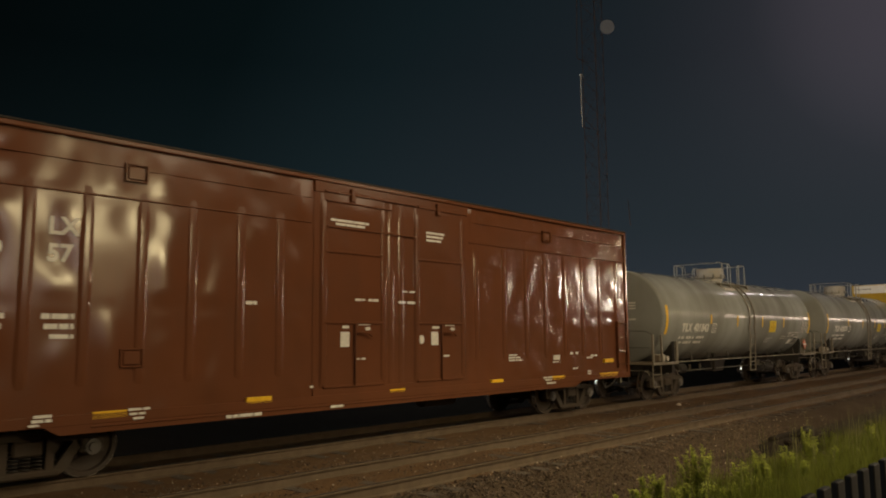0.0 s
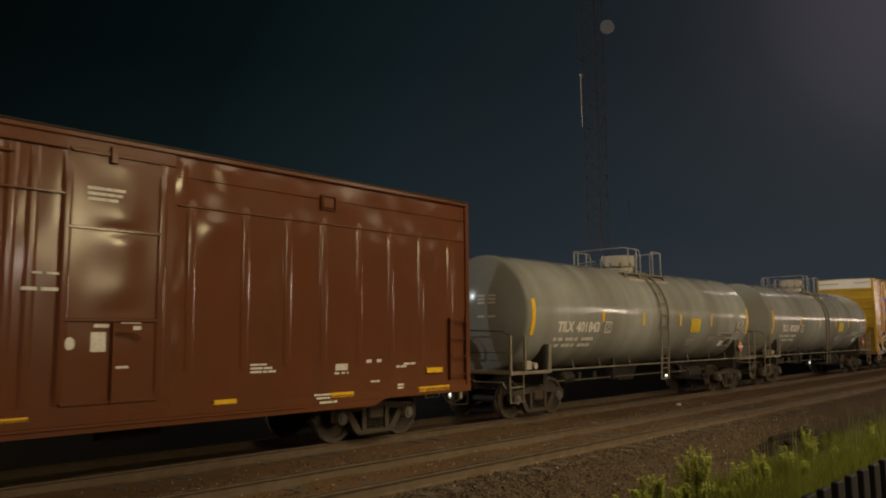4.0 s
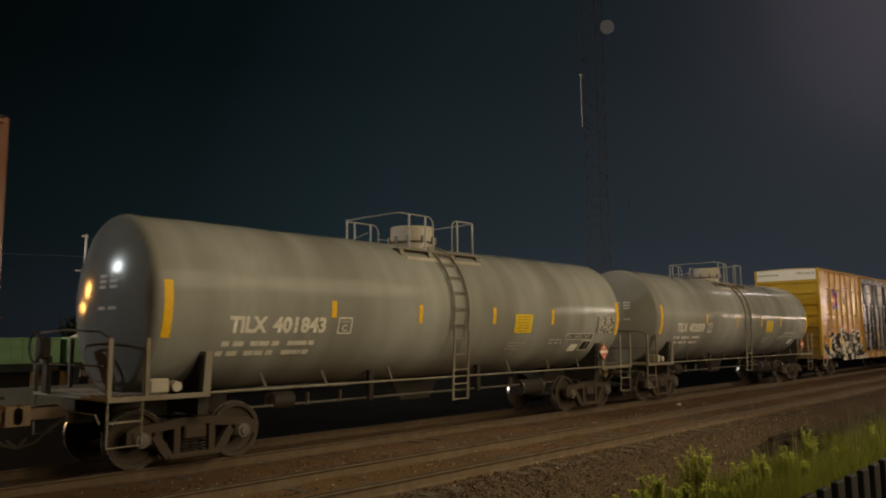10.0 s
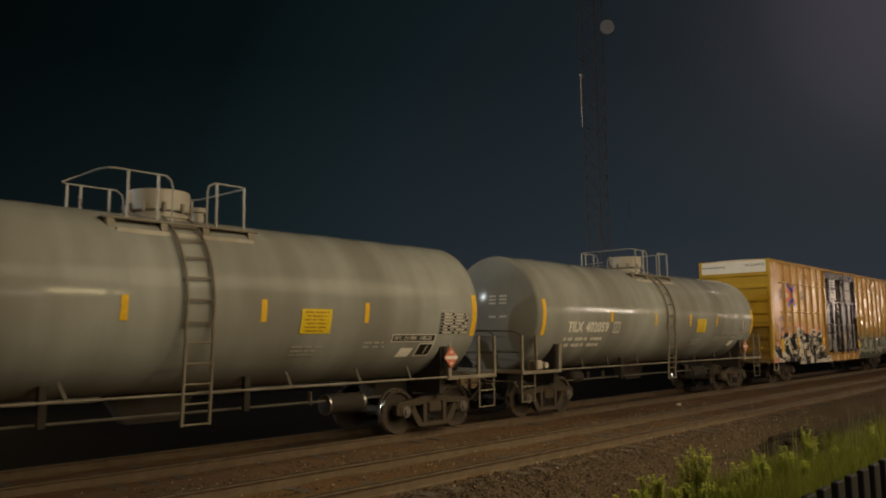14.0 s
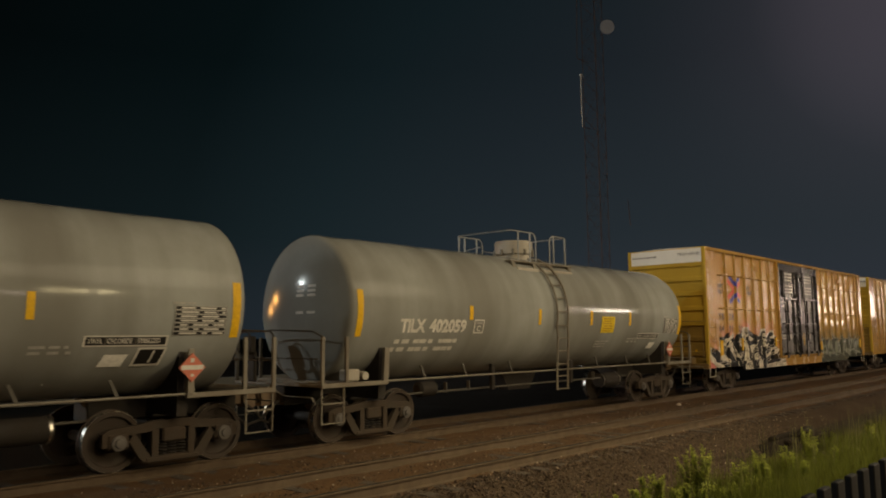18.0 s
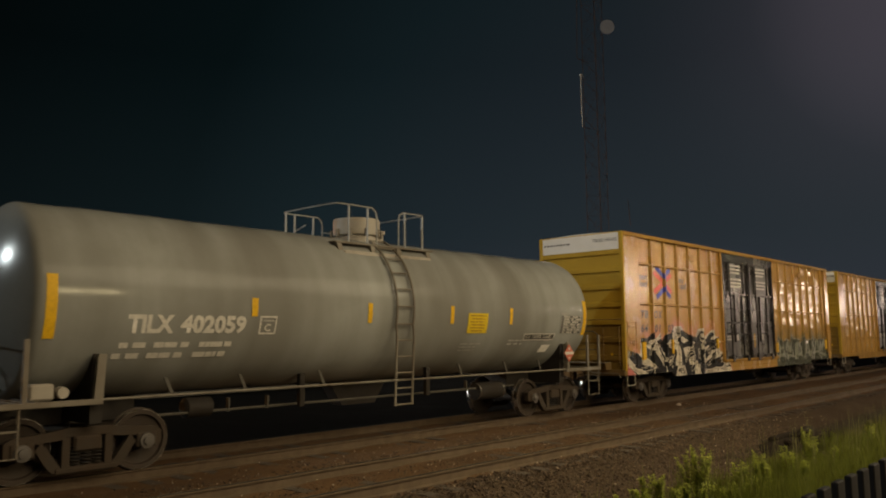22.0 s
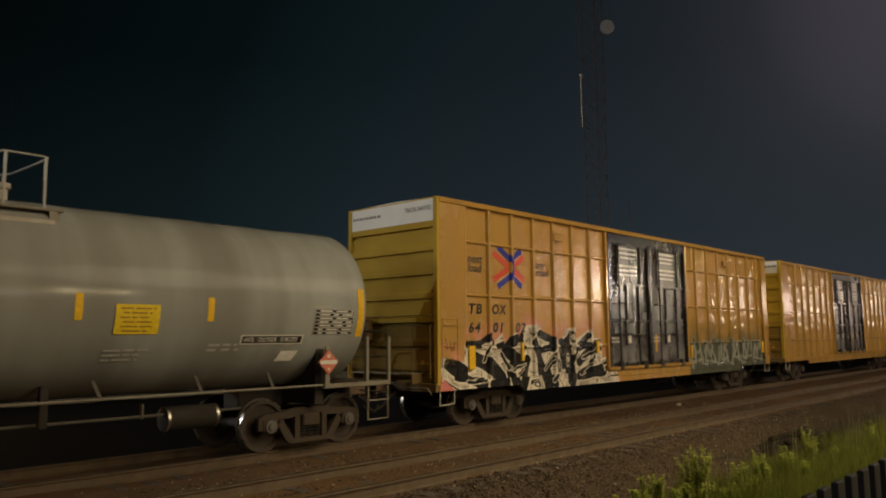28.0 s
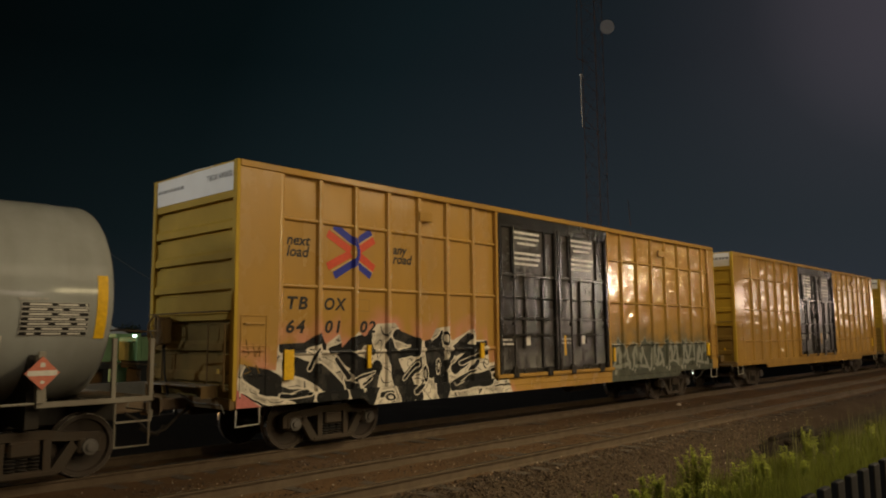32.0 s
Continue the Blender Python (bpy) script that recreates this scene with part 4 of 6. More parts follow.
    # saddle, stub sills and body bolsters
    for d in (-1, 1):
        part("stub_sill", Shape().box(*sorted((d * 4.9, d * 7.55)), -0.26, 0.26, 0.72, 1.10, 0.02), "under", car)
        part("saddle", Shape().prism_x([(-1.25, 0.80), (1.25, 0.80), (1.28, 1.95), (0.75, 1.32), (0, 1.13), (-0.75, 1.32), (-1.28, 1.95)], d * 5.95 - 0.09, d * 5.95 + 0.09), "under", car)
        # end platform with posts and rails
        x0, x1 = sorted((d * 7.58, d * 5.93))
        deck = part("end_platform", Shape().box(*sorted((d * 6.75, d * 7.58)), -1.42, 1.42, 1.10, 1.15, 0.008), "tank_trim", car, "grated end platform")
        part("platform_edge", Shape().box(x0, x1, -1.44, -1.36, 1.085, 1.165, 0.008), "tank_trim", deck)
        for k in range(5):
            part("deck_bar", Shape().box(*sorted((d * (6.80 + 0.16 * k), d * (6.84 + 0.16 * k))), -1.40, 1.40, 1.155, 1.175), "tank_trim", deck, smooth=0)
        for x, y in ((7.55, -1.40), (6.98, -1.40), (7.55, 1.40), (6.98, 1.40)):
            part("post", Shape().box(d * x - 0.035, d * x + 0.035, y - 0.03, y + 0.03, 1.15, 2.02, 0.008), "tank_trim" if y < 0 else "under_grey", car)
        part("shear_plate", Shape().prism([(d * 5.93, 1.16), (d * 6.06, 1.16), (d * 6.02, 1.80), (d * 5.90, 1.80)][::d], -1.43, -1.36), "tank_trim", car)
        part("brake_rod_guard", Shape().prism([(d * 5.93, 1.16), (d * 6.06, 1.16), (d * 6.02, 1.80), (d * 5.90, 1.80)][::d], 1.36, 1.43), "tank_trim", car)
        part("end_rail", Shape().tube([(d * 7.55, -1.40, 2.02), (d * 7.62, -1.2, 2.12), (d * 7.64, 0, 2.16), (d * 7.62, 1.2, 2.12), (d * 7.55, 1.40, 2.02)], 0.018, 6), "under_grey", car)
        part("end_rail", Shape().tube([(d * 7.64, -1.38, 1.62), (d * 7.64, 1.38, 1.62)], 0.014, 6), "under_grey", car)
        for y in (-1.38, 1.38):
            st = part("sill_step", Shape().tube([(d * 7.55, y, 1.1), (d * 7.55, y, 0.44), (d * 7.03, y, 0.44), (d * 7.03, y, 1.1)], 0.02, 6), "tank_trim", car)
            for z in (0.80,):
                part("tread_bar", Shape().box(*sorted((d * 7.03, d * 7.55)), y - 0.035, y + 0.035, z - 0.012, z + 0.012), "tank_trim", st, smooth=0)
        add_coupler(car, d * 7.60, d)
        add_bogie(car, d * 5.95)
    # fittings on the left-hand platform
    part("valve_box", Shape().box(-6.88, -6.55, -1.30, -1.05, 1.17, 1.40, 0.03).lathe([(-1.34, 0.08), (-1.20, 0.09)], "y", 14, (-6.45, 0, 1.27)), "dome", car, "pale valve housing")
    hb = part("hand_brake", Shape().box(-7.77, -7.62, 0.60, 0.88, 1.70, 2.05, 0.03), "under", car, "hand brake housing")
    part("brake_wheel", Shape().tube([(-7.82, 0.74 + 0.25 * math.cos(k * math.pi / 10), 1.9 + 0.25 * math.sin(k * math.pi / 10)) for k in range(20)], 0.018, 6, True), "under", hb)
    part("hand_brake_stand", Shape().box(-7.66, -7.58, 0.62, 0.86, 1.15, 1.75, 0.02), "under", car)
    # side pipe along the wagon
    for y in (-1.41, 1.41):
        part("side_rail", Shape().tube([(-6.0, y, 1.15), (-0.5, y, 1.15), (6.0, y, 1.15)], 0.020, 8), "tank_trim", car, "long handrail pipe")
    for x in (-4.85, -3.55, -1.9, 1.9, 3.5, 4.85):
        part("pipe_bracket", Shape().prism([(x - 0.03, 1.16), (x + 0.03, 1.16), (x - 0.10, 1.42), (x - 0.15, 1.42)], -1.40, -1.375), "under_grey", car, smooth=0)
    for y in (-0.62,):
        part("train_pipe", Shape().tube([(-5.0, y, 0.78), (4.9, y, 0.78)], 0.024, 6), "under_grey", car)
    for x in (-3.4, -2.6, 2.9):
        part("pipe_hanger", Shape().box(x - 0.015, x + 0.015, -0.66, -0.58, 0.74, 0.98), "under_grey", car, smooth=0)
    part("air_reservoir", Shape().lathe([(3.25, 0.08), (3.30, 0.20), (4.25, 0.20), (4.30, 0.08)], "x", 20, (0, -0.55, 0.70)), "under", car, "dark air reservoir")
    for x in (3.32, 4.20):
        part("reservoir_band", Shape().lathe([(x - 0.02, 0.203), (x + 0.02, 0.203)], "x", 24, (0, -0.55, 0.70), caps=False), "tread", car, "bright strap round the reservoir")
    part("brake_cylinder", Shape().lathe([(-4.2, 0.10), (-4.15, 0.17), (-3.7, 0.17), (-3.65, 0.05)], "x", 20, (0, -0.5, 0.85)), "under", car)
    part("bottom_outlet", Shape().lathe([(0.72, 0.13), (0.80, 0.15), (1.10, 0.15)], "z", 20), "under", car)
    part("outlet_skid", Shape().prism([(-0.45, 0.62), (0.45, 0.62), (0.8, 1.12), (-0.8, 1.12)], -0.16, 0.16), "under", car)
    for x in (-2.05, 1.3):
        part("valve_stand", Shape().box(x - 0.06, x + 0.06, -0.95, -0.85, 0.75, 1.35, 0.01), "under", car)
    # side ladder
    arc = []
    for k in range(13):
        a = radians(-12 + 77 * k / 12)
        arc.append((-(TANK_R + 0.075) * math.cos(a), TANK_Z + (TANK_R + 0.075) * math.sin(a)))
    stiles = []
    for x in (-0.22, 0.25):
        pts = [(x, -1.50, 0.66), (x, -1.52, 1.15), (x, -1.56, 2.0)] + [(x, y, z) for y, z in arc]
        stiles.append(part("ladder_stile", Shape().tube(pts, 0.028, 6), "tank_trim", car))
    rungs = [(-1.50, 0.68), (-1.52, 1.0), (-1.53, 1.3), (-1.54, 1.62), (-1.555, 1.94), arc[0], arc[2], arc[4], arc[6], arc[8], arc[10], arc[12]]
    for y, z in rungs:
        part("ladder_rung", Shape().tube([(-0.22, y, z), (0.25, y, z)], 0.016, 6), "tank_trim", car)
    # top platform, rails and manway housing
    deck = part("top_platform", Shape().box(-1.32, 1.45, -0.96, -0.60, 3.86, 3.90, 0.01), "tank_trim", car, "running boards on top")
    part("far_board", Shape().box(-1.32, 1.45, 0.60, 0.96, 3.86, 3.90, 0.01), "tank_trim", deck)
    for x in (-1.2, -0.32, 0.42, 1.30):
        for y in (-1, 1):
            part("board_bracket", Shape().prism_x([(y * 1.02, 3.62), (y * 0.95, 3.86), (y * 0.60, 3.86), (y * 0.62, 3.93 - 0.02)], x - 0.06, x + 0.06), "tank_trim", deck, smooth=0)
    part("saddle_pad", Shape().box(-1.15, 1.3, -1.06, -0.96, 3.62, 3.72, 0.02), "dome", deck, "rusty pale mounting strip")
    part("manway_base", Shape().lathe([(3.95, 0.47), (4.14, 0.47), (4.16, 0.44)], "z", 28, (0.06, 0.0, 0)), "dome", car)
    hs = part("manway_housing", Shape().lathe([(4.17, 0.48), (4.19, 0.51), (4.50, 0.51), (4.52, 0.49)], "z", 28, (0.06, 0.0, 0)), "dome", car, "pale drum-shaped valve housing")
    part("housing_lid", Shape().lathe([(4.52, 0.50), (4.535, 0.50), (4.555, 0.3), (4.56, 0.05)], "z", 28, (0.06, 0.0, 0)), "dome", hs)
    for a in range(10):
        t = a * math.pi / 5
        part("lid_bolt", Shape().box(0.06 + 0.535 * math.cos(t) - 0.025, 0.06 + 0.535 * math.cos(t) + 0.025, 0.535 * math.sin(t) - 0.025, 0.535 * math.sin(t) + 0.025, 4.14, 4.30), "tank_trim", hs, smooth=0)
    part("safety_valve", Shape().lathe([(4.05, 0.10), (4.3, 0.10), (4.32, 0.14), (4.40, 0.14)], "z", 16, (0.95, 0.25, 0)), "dome", car)
    TOP = 4.66
    part("platform_rail", Shape().tube([(-0.17, -0.9, 3.88), (-0.17, -0.9, TOP - 0.18), (-0.20, -0.9, TOP - 0.07), (-0.30, -0.9, TOP), (-1.10, -0.9, TOP), (-1.22, -0.86, TOP), (-1.30, -0.7, TOP - 0.01), (-1.30, 0.7, TOP - 0.01), (-1.22, 0.86, TOP), (-1.10, 0.9, TOP),
                                        (-0.30, 0.9, TOP), (-0.20, 0.9, TOP - 0.07), (-0.17, 0.9, TOP - 0.18), (-0.17, 0.9, 3.88)], 0.016, 8), "rail_grey", car, "tubular handrail")
    part("platform_rail", Shape().tube([(0.46, -0.9, 3.88), (0.46, -0.9, TOP - 0.18), (0.49, -0.9, TOP - 0.06), (0.60, -0.9, TOP), (1.14, -0.9, TOP), (1.22, -0.84, TOP), (1.24, -0.7, TOP), (1.24, 0.7, TOP), (1.14, 0.9, TOP), (0.60, 0.9, TOP), (0.46, 0.9, TOP - 0.15), (0.46, 0.9, 3.88)], 0.016, 8), "rail_grey", car, "tubular handrail")
    part("platform_rail", Shape().tube([(-1.28, 0.05, 4.30), (-0.9, 0.9, 4.30)], 0.014, 6), "rail_grey", car)
    part("platform_rail", Shape().tube([(0.56, 0.9, 4.32), (-0.2, 0.9, 4.34)], 0.012, 6), "rail_grey", car)
    for x in (-1.15, -0.92, -0.42, 0.64, 1.18):
        for y in (-0.9, 0.9):
            if x == -1.15 and y < 0:
                continue
            part("rail_post", Shape().box(x - 0.016, x + 0.016, y - 0.016, y + 0.016, 3.86, TOP), "rail_grey", car, smooth=0)
    # placards in their holders
    for x in (5.97,):
        holder = part("placard_holder", Shape().box(x - 0.05, x + 0.05, -1.47, -1.44, 1.15, 1.85, 0.006), "tank_trim", car)
        a = 0.225
        part("placard", Shape().prism([(x, 1.56 - a), (x + a, 1.56), (x, 1.56 + a), (x - a, 1.56)], -1.50, -1.475), "placard", holder, "red diamond hazard placard", smooth=0)
        part("placard_band", Shape().prism([(x - 0.19, 1.525), (x + 0.19, 1.525), (x + 0.19, 1.595), (x - 0.19, 1.595)], -1.504, -1.5005), "mark_white", holder, smooth=0)
        part("placard_mark", Shape().box(x - 0.03, x + 0.03, -1.504, -1.5005, 1.64, 1.70), "mark_white", holder, smooth=0)
        part("placard_mark", Shape().box(x - 0.025, x + 0.025, -1.504, -1.5005, 1.42, 1.46), "mark_white", holder, smooth=0)
    return car


# ---------------------------------------------------------------- box wagons
def bulged_side(x0, x1, z0, z1, y, posts, ribs, depth, seed, step=0.09, wave=0.0, freq=1.0):
    """One sheet of side plating, pressed unevenly between its posts and ribs. Its at(x, z) gives the sheet's y."""
    rng = random.Random(seed)
    nx, nz = int((x1 - x0) / step), int((z1 - z0) / step)
    xs = [x0 + (x1 - x0) * i / nx for i in range(nx + 1)]
    zs = [z0 + (z1 - z0) * j / nz for j in range(nz + 1)]
    px = [x0] + sorted(posts) + [x1]
    pz = [z0] + sorted(ribs) + [z1]
    amp = [[rng.uniform(-1, 1) for b in pz] for a in px]
    out = -1 if y < 0 else 1

    def at(x, z):
        i = max([k for k in range(len(px) - 1) if px[k] <= x + 1e-6] or [0])
        j = max([k for k in range(len(pz) - 1) if pz[k] <= z + 1e-6] or [0])
        u = min(1, max(0, (x - px[i]) / (px[i + 1] - px[i])))
        t = min(1, max(0, (z - pz[j]) / (pz[j + 1] - pz[j])))
        d = depth * amp[i][j] * 16 * u * (1 - u) * t * (1 - t)
        d += wave * math.sin(math.pi * u) ** 2 * noise.noise((freq * x * 1.1 + 7 * i, freq * z * 1.45, seed)) * min(1, 8 * t, 8 * (1 - t))
        return y + out * d

    w = nx + 1
    f = [(b * w + a, b * w + a + 1, (b + 1) * w + a + 1, (b + 1) * w + a) for b in range(nz) for a in range(nx)]
    sh = Shape().add([(x, at(x, z), z) for z in zs for x in xs], f)
    sh.at = at
    return sh


def post_shape(x, half, y, out, z0, z1):
    """An upright pressed-steel post with a rounded face."""
    d = abs(out - y) * (1 if out > y else -1)
    poly = [(x + half * a, y + d * b) for a, b in ((1, 0), (0.74, 0.72), (0.62, 0.93), (0.5, 1.0), (-0.5, 1.0), (-0.62, 0.93), (-0.74, 0.72), (-1, 0))]
    n = len(poly)
    v = [(px, py, z0) for px, py in poly] + [(px, py, z1) for px, py in poly]
    f = [(k, k + 1, k + 1 + n, k + n) for k in range(n - 1)] + [tuple(range(n)), tuple(range(n, 2 * n))]
    return Shape().add(v, f)


def swage_shape(x, half, y, out, z0, z1):
    """A soft upright ridge pressed into the sheet, fading out at both ends."""
    d = out - y
    levels = [z0, z0 + 0.06, z0 + 0.14, z0 + 0.24, z1 - 0.55, z1 - 0.32, z1 - 0.14, z1]
    rise = [0.0, 0.2, 0.75, 1.0, 1.0, 0.75, 0.2, 0.0]
    n = 13
    v = []
    for z, k in zip(levels, rise):
        for i in range(n):
            u = 2 * i / (n - 1) - 1
            e = min(1.0, max(0.0, (1 - abs(u)) / 0.62))
            v.append((x + half * u, y + d * k * e * e * (3 - 2 * e), z))
    f = [(j * n + i, j * n + i + 1, (j + 1) * n + i + 1, (j + 1) * n + i) for j in range(len(levels) - 1) for i in range(n - 1)]
    return Shape().add(v, f)


def rib_shape(x0, x1, half, y, out, z):
    """A level pressed-steel rib with a rounded face."""
    d = out - y
    poly = [(y + d * math.sin(a) ** 0.7, z + half * math.cos(a)) for a in (k * math.pi / 8 for k in range(9))]
    n = len(poly)
    v = [(x0, py, pz) for py, pz in poly] + [(x1, py, pz) for py, pz in poly]
    f = [(k, k + 1, k + 1 + n, k + n) for k in range(n - 1)] + [tuple(range(n)), tuple(range(n, 2 * n))]
    return Shape().add(v, f)


def add_end(car, xe, out, half, z0, z1, paint, white, first=4.38, pitch=0.515):
    """Corrugated end wall: deep horizontal ribs, a plain upper panel."""
    prof = [(xe + out * 0.005, z0)]
    z = first
    levels = []
    while z > z0 + 0.25:
        levels.append(z)
        z -= pitch
    for z in levels[::-1]:
        prof += [(xe + out * 0.005, z - 0.075), (xe - out * 0.055, z - 0.060), (xe - out * 0.055, z - 0.006), (xe + out * 0.040, z), (xe + out * 0.040, z + 0.11), (xe + out * 0.010, z + 0.17)]
    prof = [p for p in prof if p[1] <= first + 0.115]
    prof += [(xe + out * 0.03, first + 0.16), (xe + out * 0.03, z1)]
    s = Shape()
    cut = next(k for k, q in enumerate(prof) if q[1] > 2.30)
    low = Shape()
    for sh, rows in ((low, prof[:cut + 1]), (s, prof[cut:])):
        v = [(x, y, zz) for x, zz in rows for y in (-half + 0.09, half - 0.09)]
        sh.add(v, [(2 * k, 2 * k + 1, 2 * k + 3, 2 * k + 2) for k in range(len(rows) - 1)])
    end = part("end_wall", s, paint, car, "ribbed steel end wall", smooth=0)
    # yellow wagons: a darker tone below about 2.3 m
    part("end_wall_foot", low, "end_foot" if white else paint, end, "darker foot of the end wall" if white else "", smooth=0)
    if white:
        part("white_panel", Shape().box(*sorted((xe + out * 0.028, xe + out * 0.042)), -half + 0.02, half - 0.02, first + 0.13, z1 - 0.03, 0.004), "white_paint", end, "white-painted upper end panel")
    for y in (-half, half):
        part("end_post", Shape().box(*sorted((xe - out * 0.06, xe + out * 0.06)), *sorted((y, y * (1 - 0.12 / abs(y)))), z0, z1, 0.01), paint, end)
    return end


def build_roof(car, half_l, half_w, z, paint):
    s = Shape().prism_x([(-half_w, z - 0.02), (half_w, z - 0.02), (half_w, z), (0, z + 0.03), (-half_w, z)], -half_l, half_l)
    roof = part("roof", s, paint, car, smooth=0)
    for k in range(13):
        x = -half_l + 0.7 + k * (2 * half_l - 1.4) / 12
        part("roof_rib", Shape().prism_x([(-half_w + 0.03, z + 0.002), (half_w - 0.03, z + 0.002), (0, z + 0.05)], x - 0.04, x + 0.04), paint, roof, smooth=0)


def underframe(car, half_l, z):
    part("floor", Shape().box(-half_l + 0.05, half_l - 0.05, -1.40, 1.40, z + 0.10, z + 0.22), "under", car, smooth=0)
    part("centre_sill", Shape().box(-half_l - 0.10, half_l + 0.10, -0.24, 0.24, z - 0.10, z + 0.10, 0.02), "under", car)
    for x in (-4.6, -2.8, -0.9, 0.9, 2.8, 4.6):
        part("crossbearer", Shape().prism_x([(-1.38, z + 0.02), (1.38, z + 0.02), (0.5, z - 0.16), (-0.5, z - 0.16)], x - 0.06, x + 0.06), "under", car, smooth=0)
    part("air_reservoir", Shape().lathe([(1.3, 0.08), (1.35, 0.20), (2.3, 0.20), (2.35, 0.08)], "x", 20, (0, -0.7, z - 0.12)), "under", car)
    part("brake_rod", Shape().tube([(-5.5, -0.45, z - 0.16), (5.5, -0.45, z - 0.18)], 0.016, 6), "under", car)


def ladder(car, x0, x1, y, levels, paint, stile=True):
    if stile:
        for x in (x0, x1):
            part("ladder_stile", Shape().box(x - 0.02, x + 0.02, y - 0.05, y + 0.02, levels[0] - 0.1, levels[-1] + 0.06, 0.004), paint, car)
    for z in levels:
        part("grab_iron", Shape().tube([(x0, y, z), (x0, y - 0.07, z), (x1, y - 0.07, z), (x1, y, z)], 0.013, 6), paint, car)


def sill_steps(car, xe, out, z, paint):
    for y in (-1.43, 1.43):
        a, b = xe - out * 0.03, xe - out * 0.48
        part("sill_step", Shape().tube([(a, y, z + 0.05), (a, y, z - 0.36), (b, y, z - 0.34), (b, y, z + 0.05)], 0.017, 6), paint, car)


def x_decal(parent, x, z, skin, h):
    """The crossed-arrows decal: plain blue, red-orange and cream strokes."""
    w = h * 1.24

    def stroke(p, q, t, m, lift):
        a, b = Vector(p), Vector(q)
        d = (b - a).normalized()
        nrm = Vector((-d.y, d.x)) * t / 2
        n = max(2, int((b - a).length / 0.02))
        v, f = [], []
        for i in range(n + 1):
            for k in range(5):
                r = a.lerp(b, i / n) + nrm * (k / 2 - 1)
                v.append((x + r.x, skin(x + r.x, z + r.y) - 0.006 - lift, z + r.y))
        for i in range(n):
            for k in range(4):
                f.append((i * 5 + k, i * 5 + k + 1, i * 5 + k + 6, i * 5 + k + 5))
        part("decal_stroke", Shape().add(v, f), m, parent, smooth=0)

    t = h * 0.15
    o = t * 0.86
    hw, hh = w / 2, h / 2
    cx, cz = 0.06 * h, 0.0
    for sz in (-1, 1):
        # left arms: blue outside, red-orange inside
        stroke((-hw * 0.72, sz * hh), (cx + 0.02, sz * 0.20 * h), t, "mark_blue", 0.0)
        stroke((-hw, sz * hh * 0.66), (-0.02 * h, sz * 0.03 * h), t * 1.05, "mark_orange", 0.0015)
        stroke((-hw * 0.86, sz * hh * 0.83), (0.0, sz * 0.15 * h), t * 0.16, "mark_cream", 0.003)
        # right arms
        stroke((hw * 0.86, sz * hh * 0.92), (cx + 0.10 * h, sz * 0.23 * h), t, "mark_blue", 0.0)
        stroke((hw, sz * hh * 0.60), (cx + 0.13 * h, sz * 0.05 * h), t * 1.05, "mark_orange", 0.0015)
        stroke((hw * 0.94, sz * hh * 0.78), (cx + 0.13 * h, sz * 0.17 * h), t * 0.16, "mark_cream", 0.003)
    for k in range(8):
        a0, a1 = -1.25 + k * 2.5 / 8, -1.25 + (k + 1) * 2.5 / 8
        r = 0.21 * h
        stroke((cx - 0.10 * h + r * math.cos(a0), r * math.sin(a0) * 1.15), (cx - 0.10 * h + r * math.cos(a1), r * math.sin(a1) * 1.15), t * 0.95, "mark_blue", 0.0045)


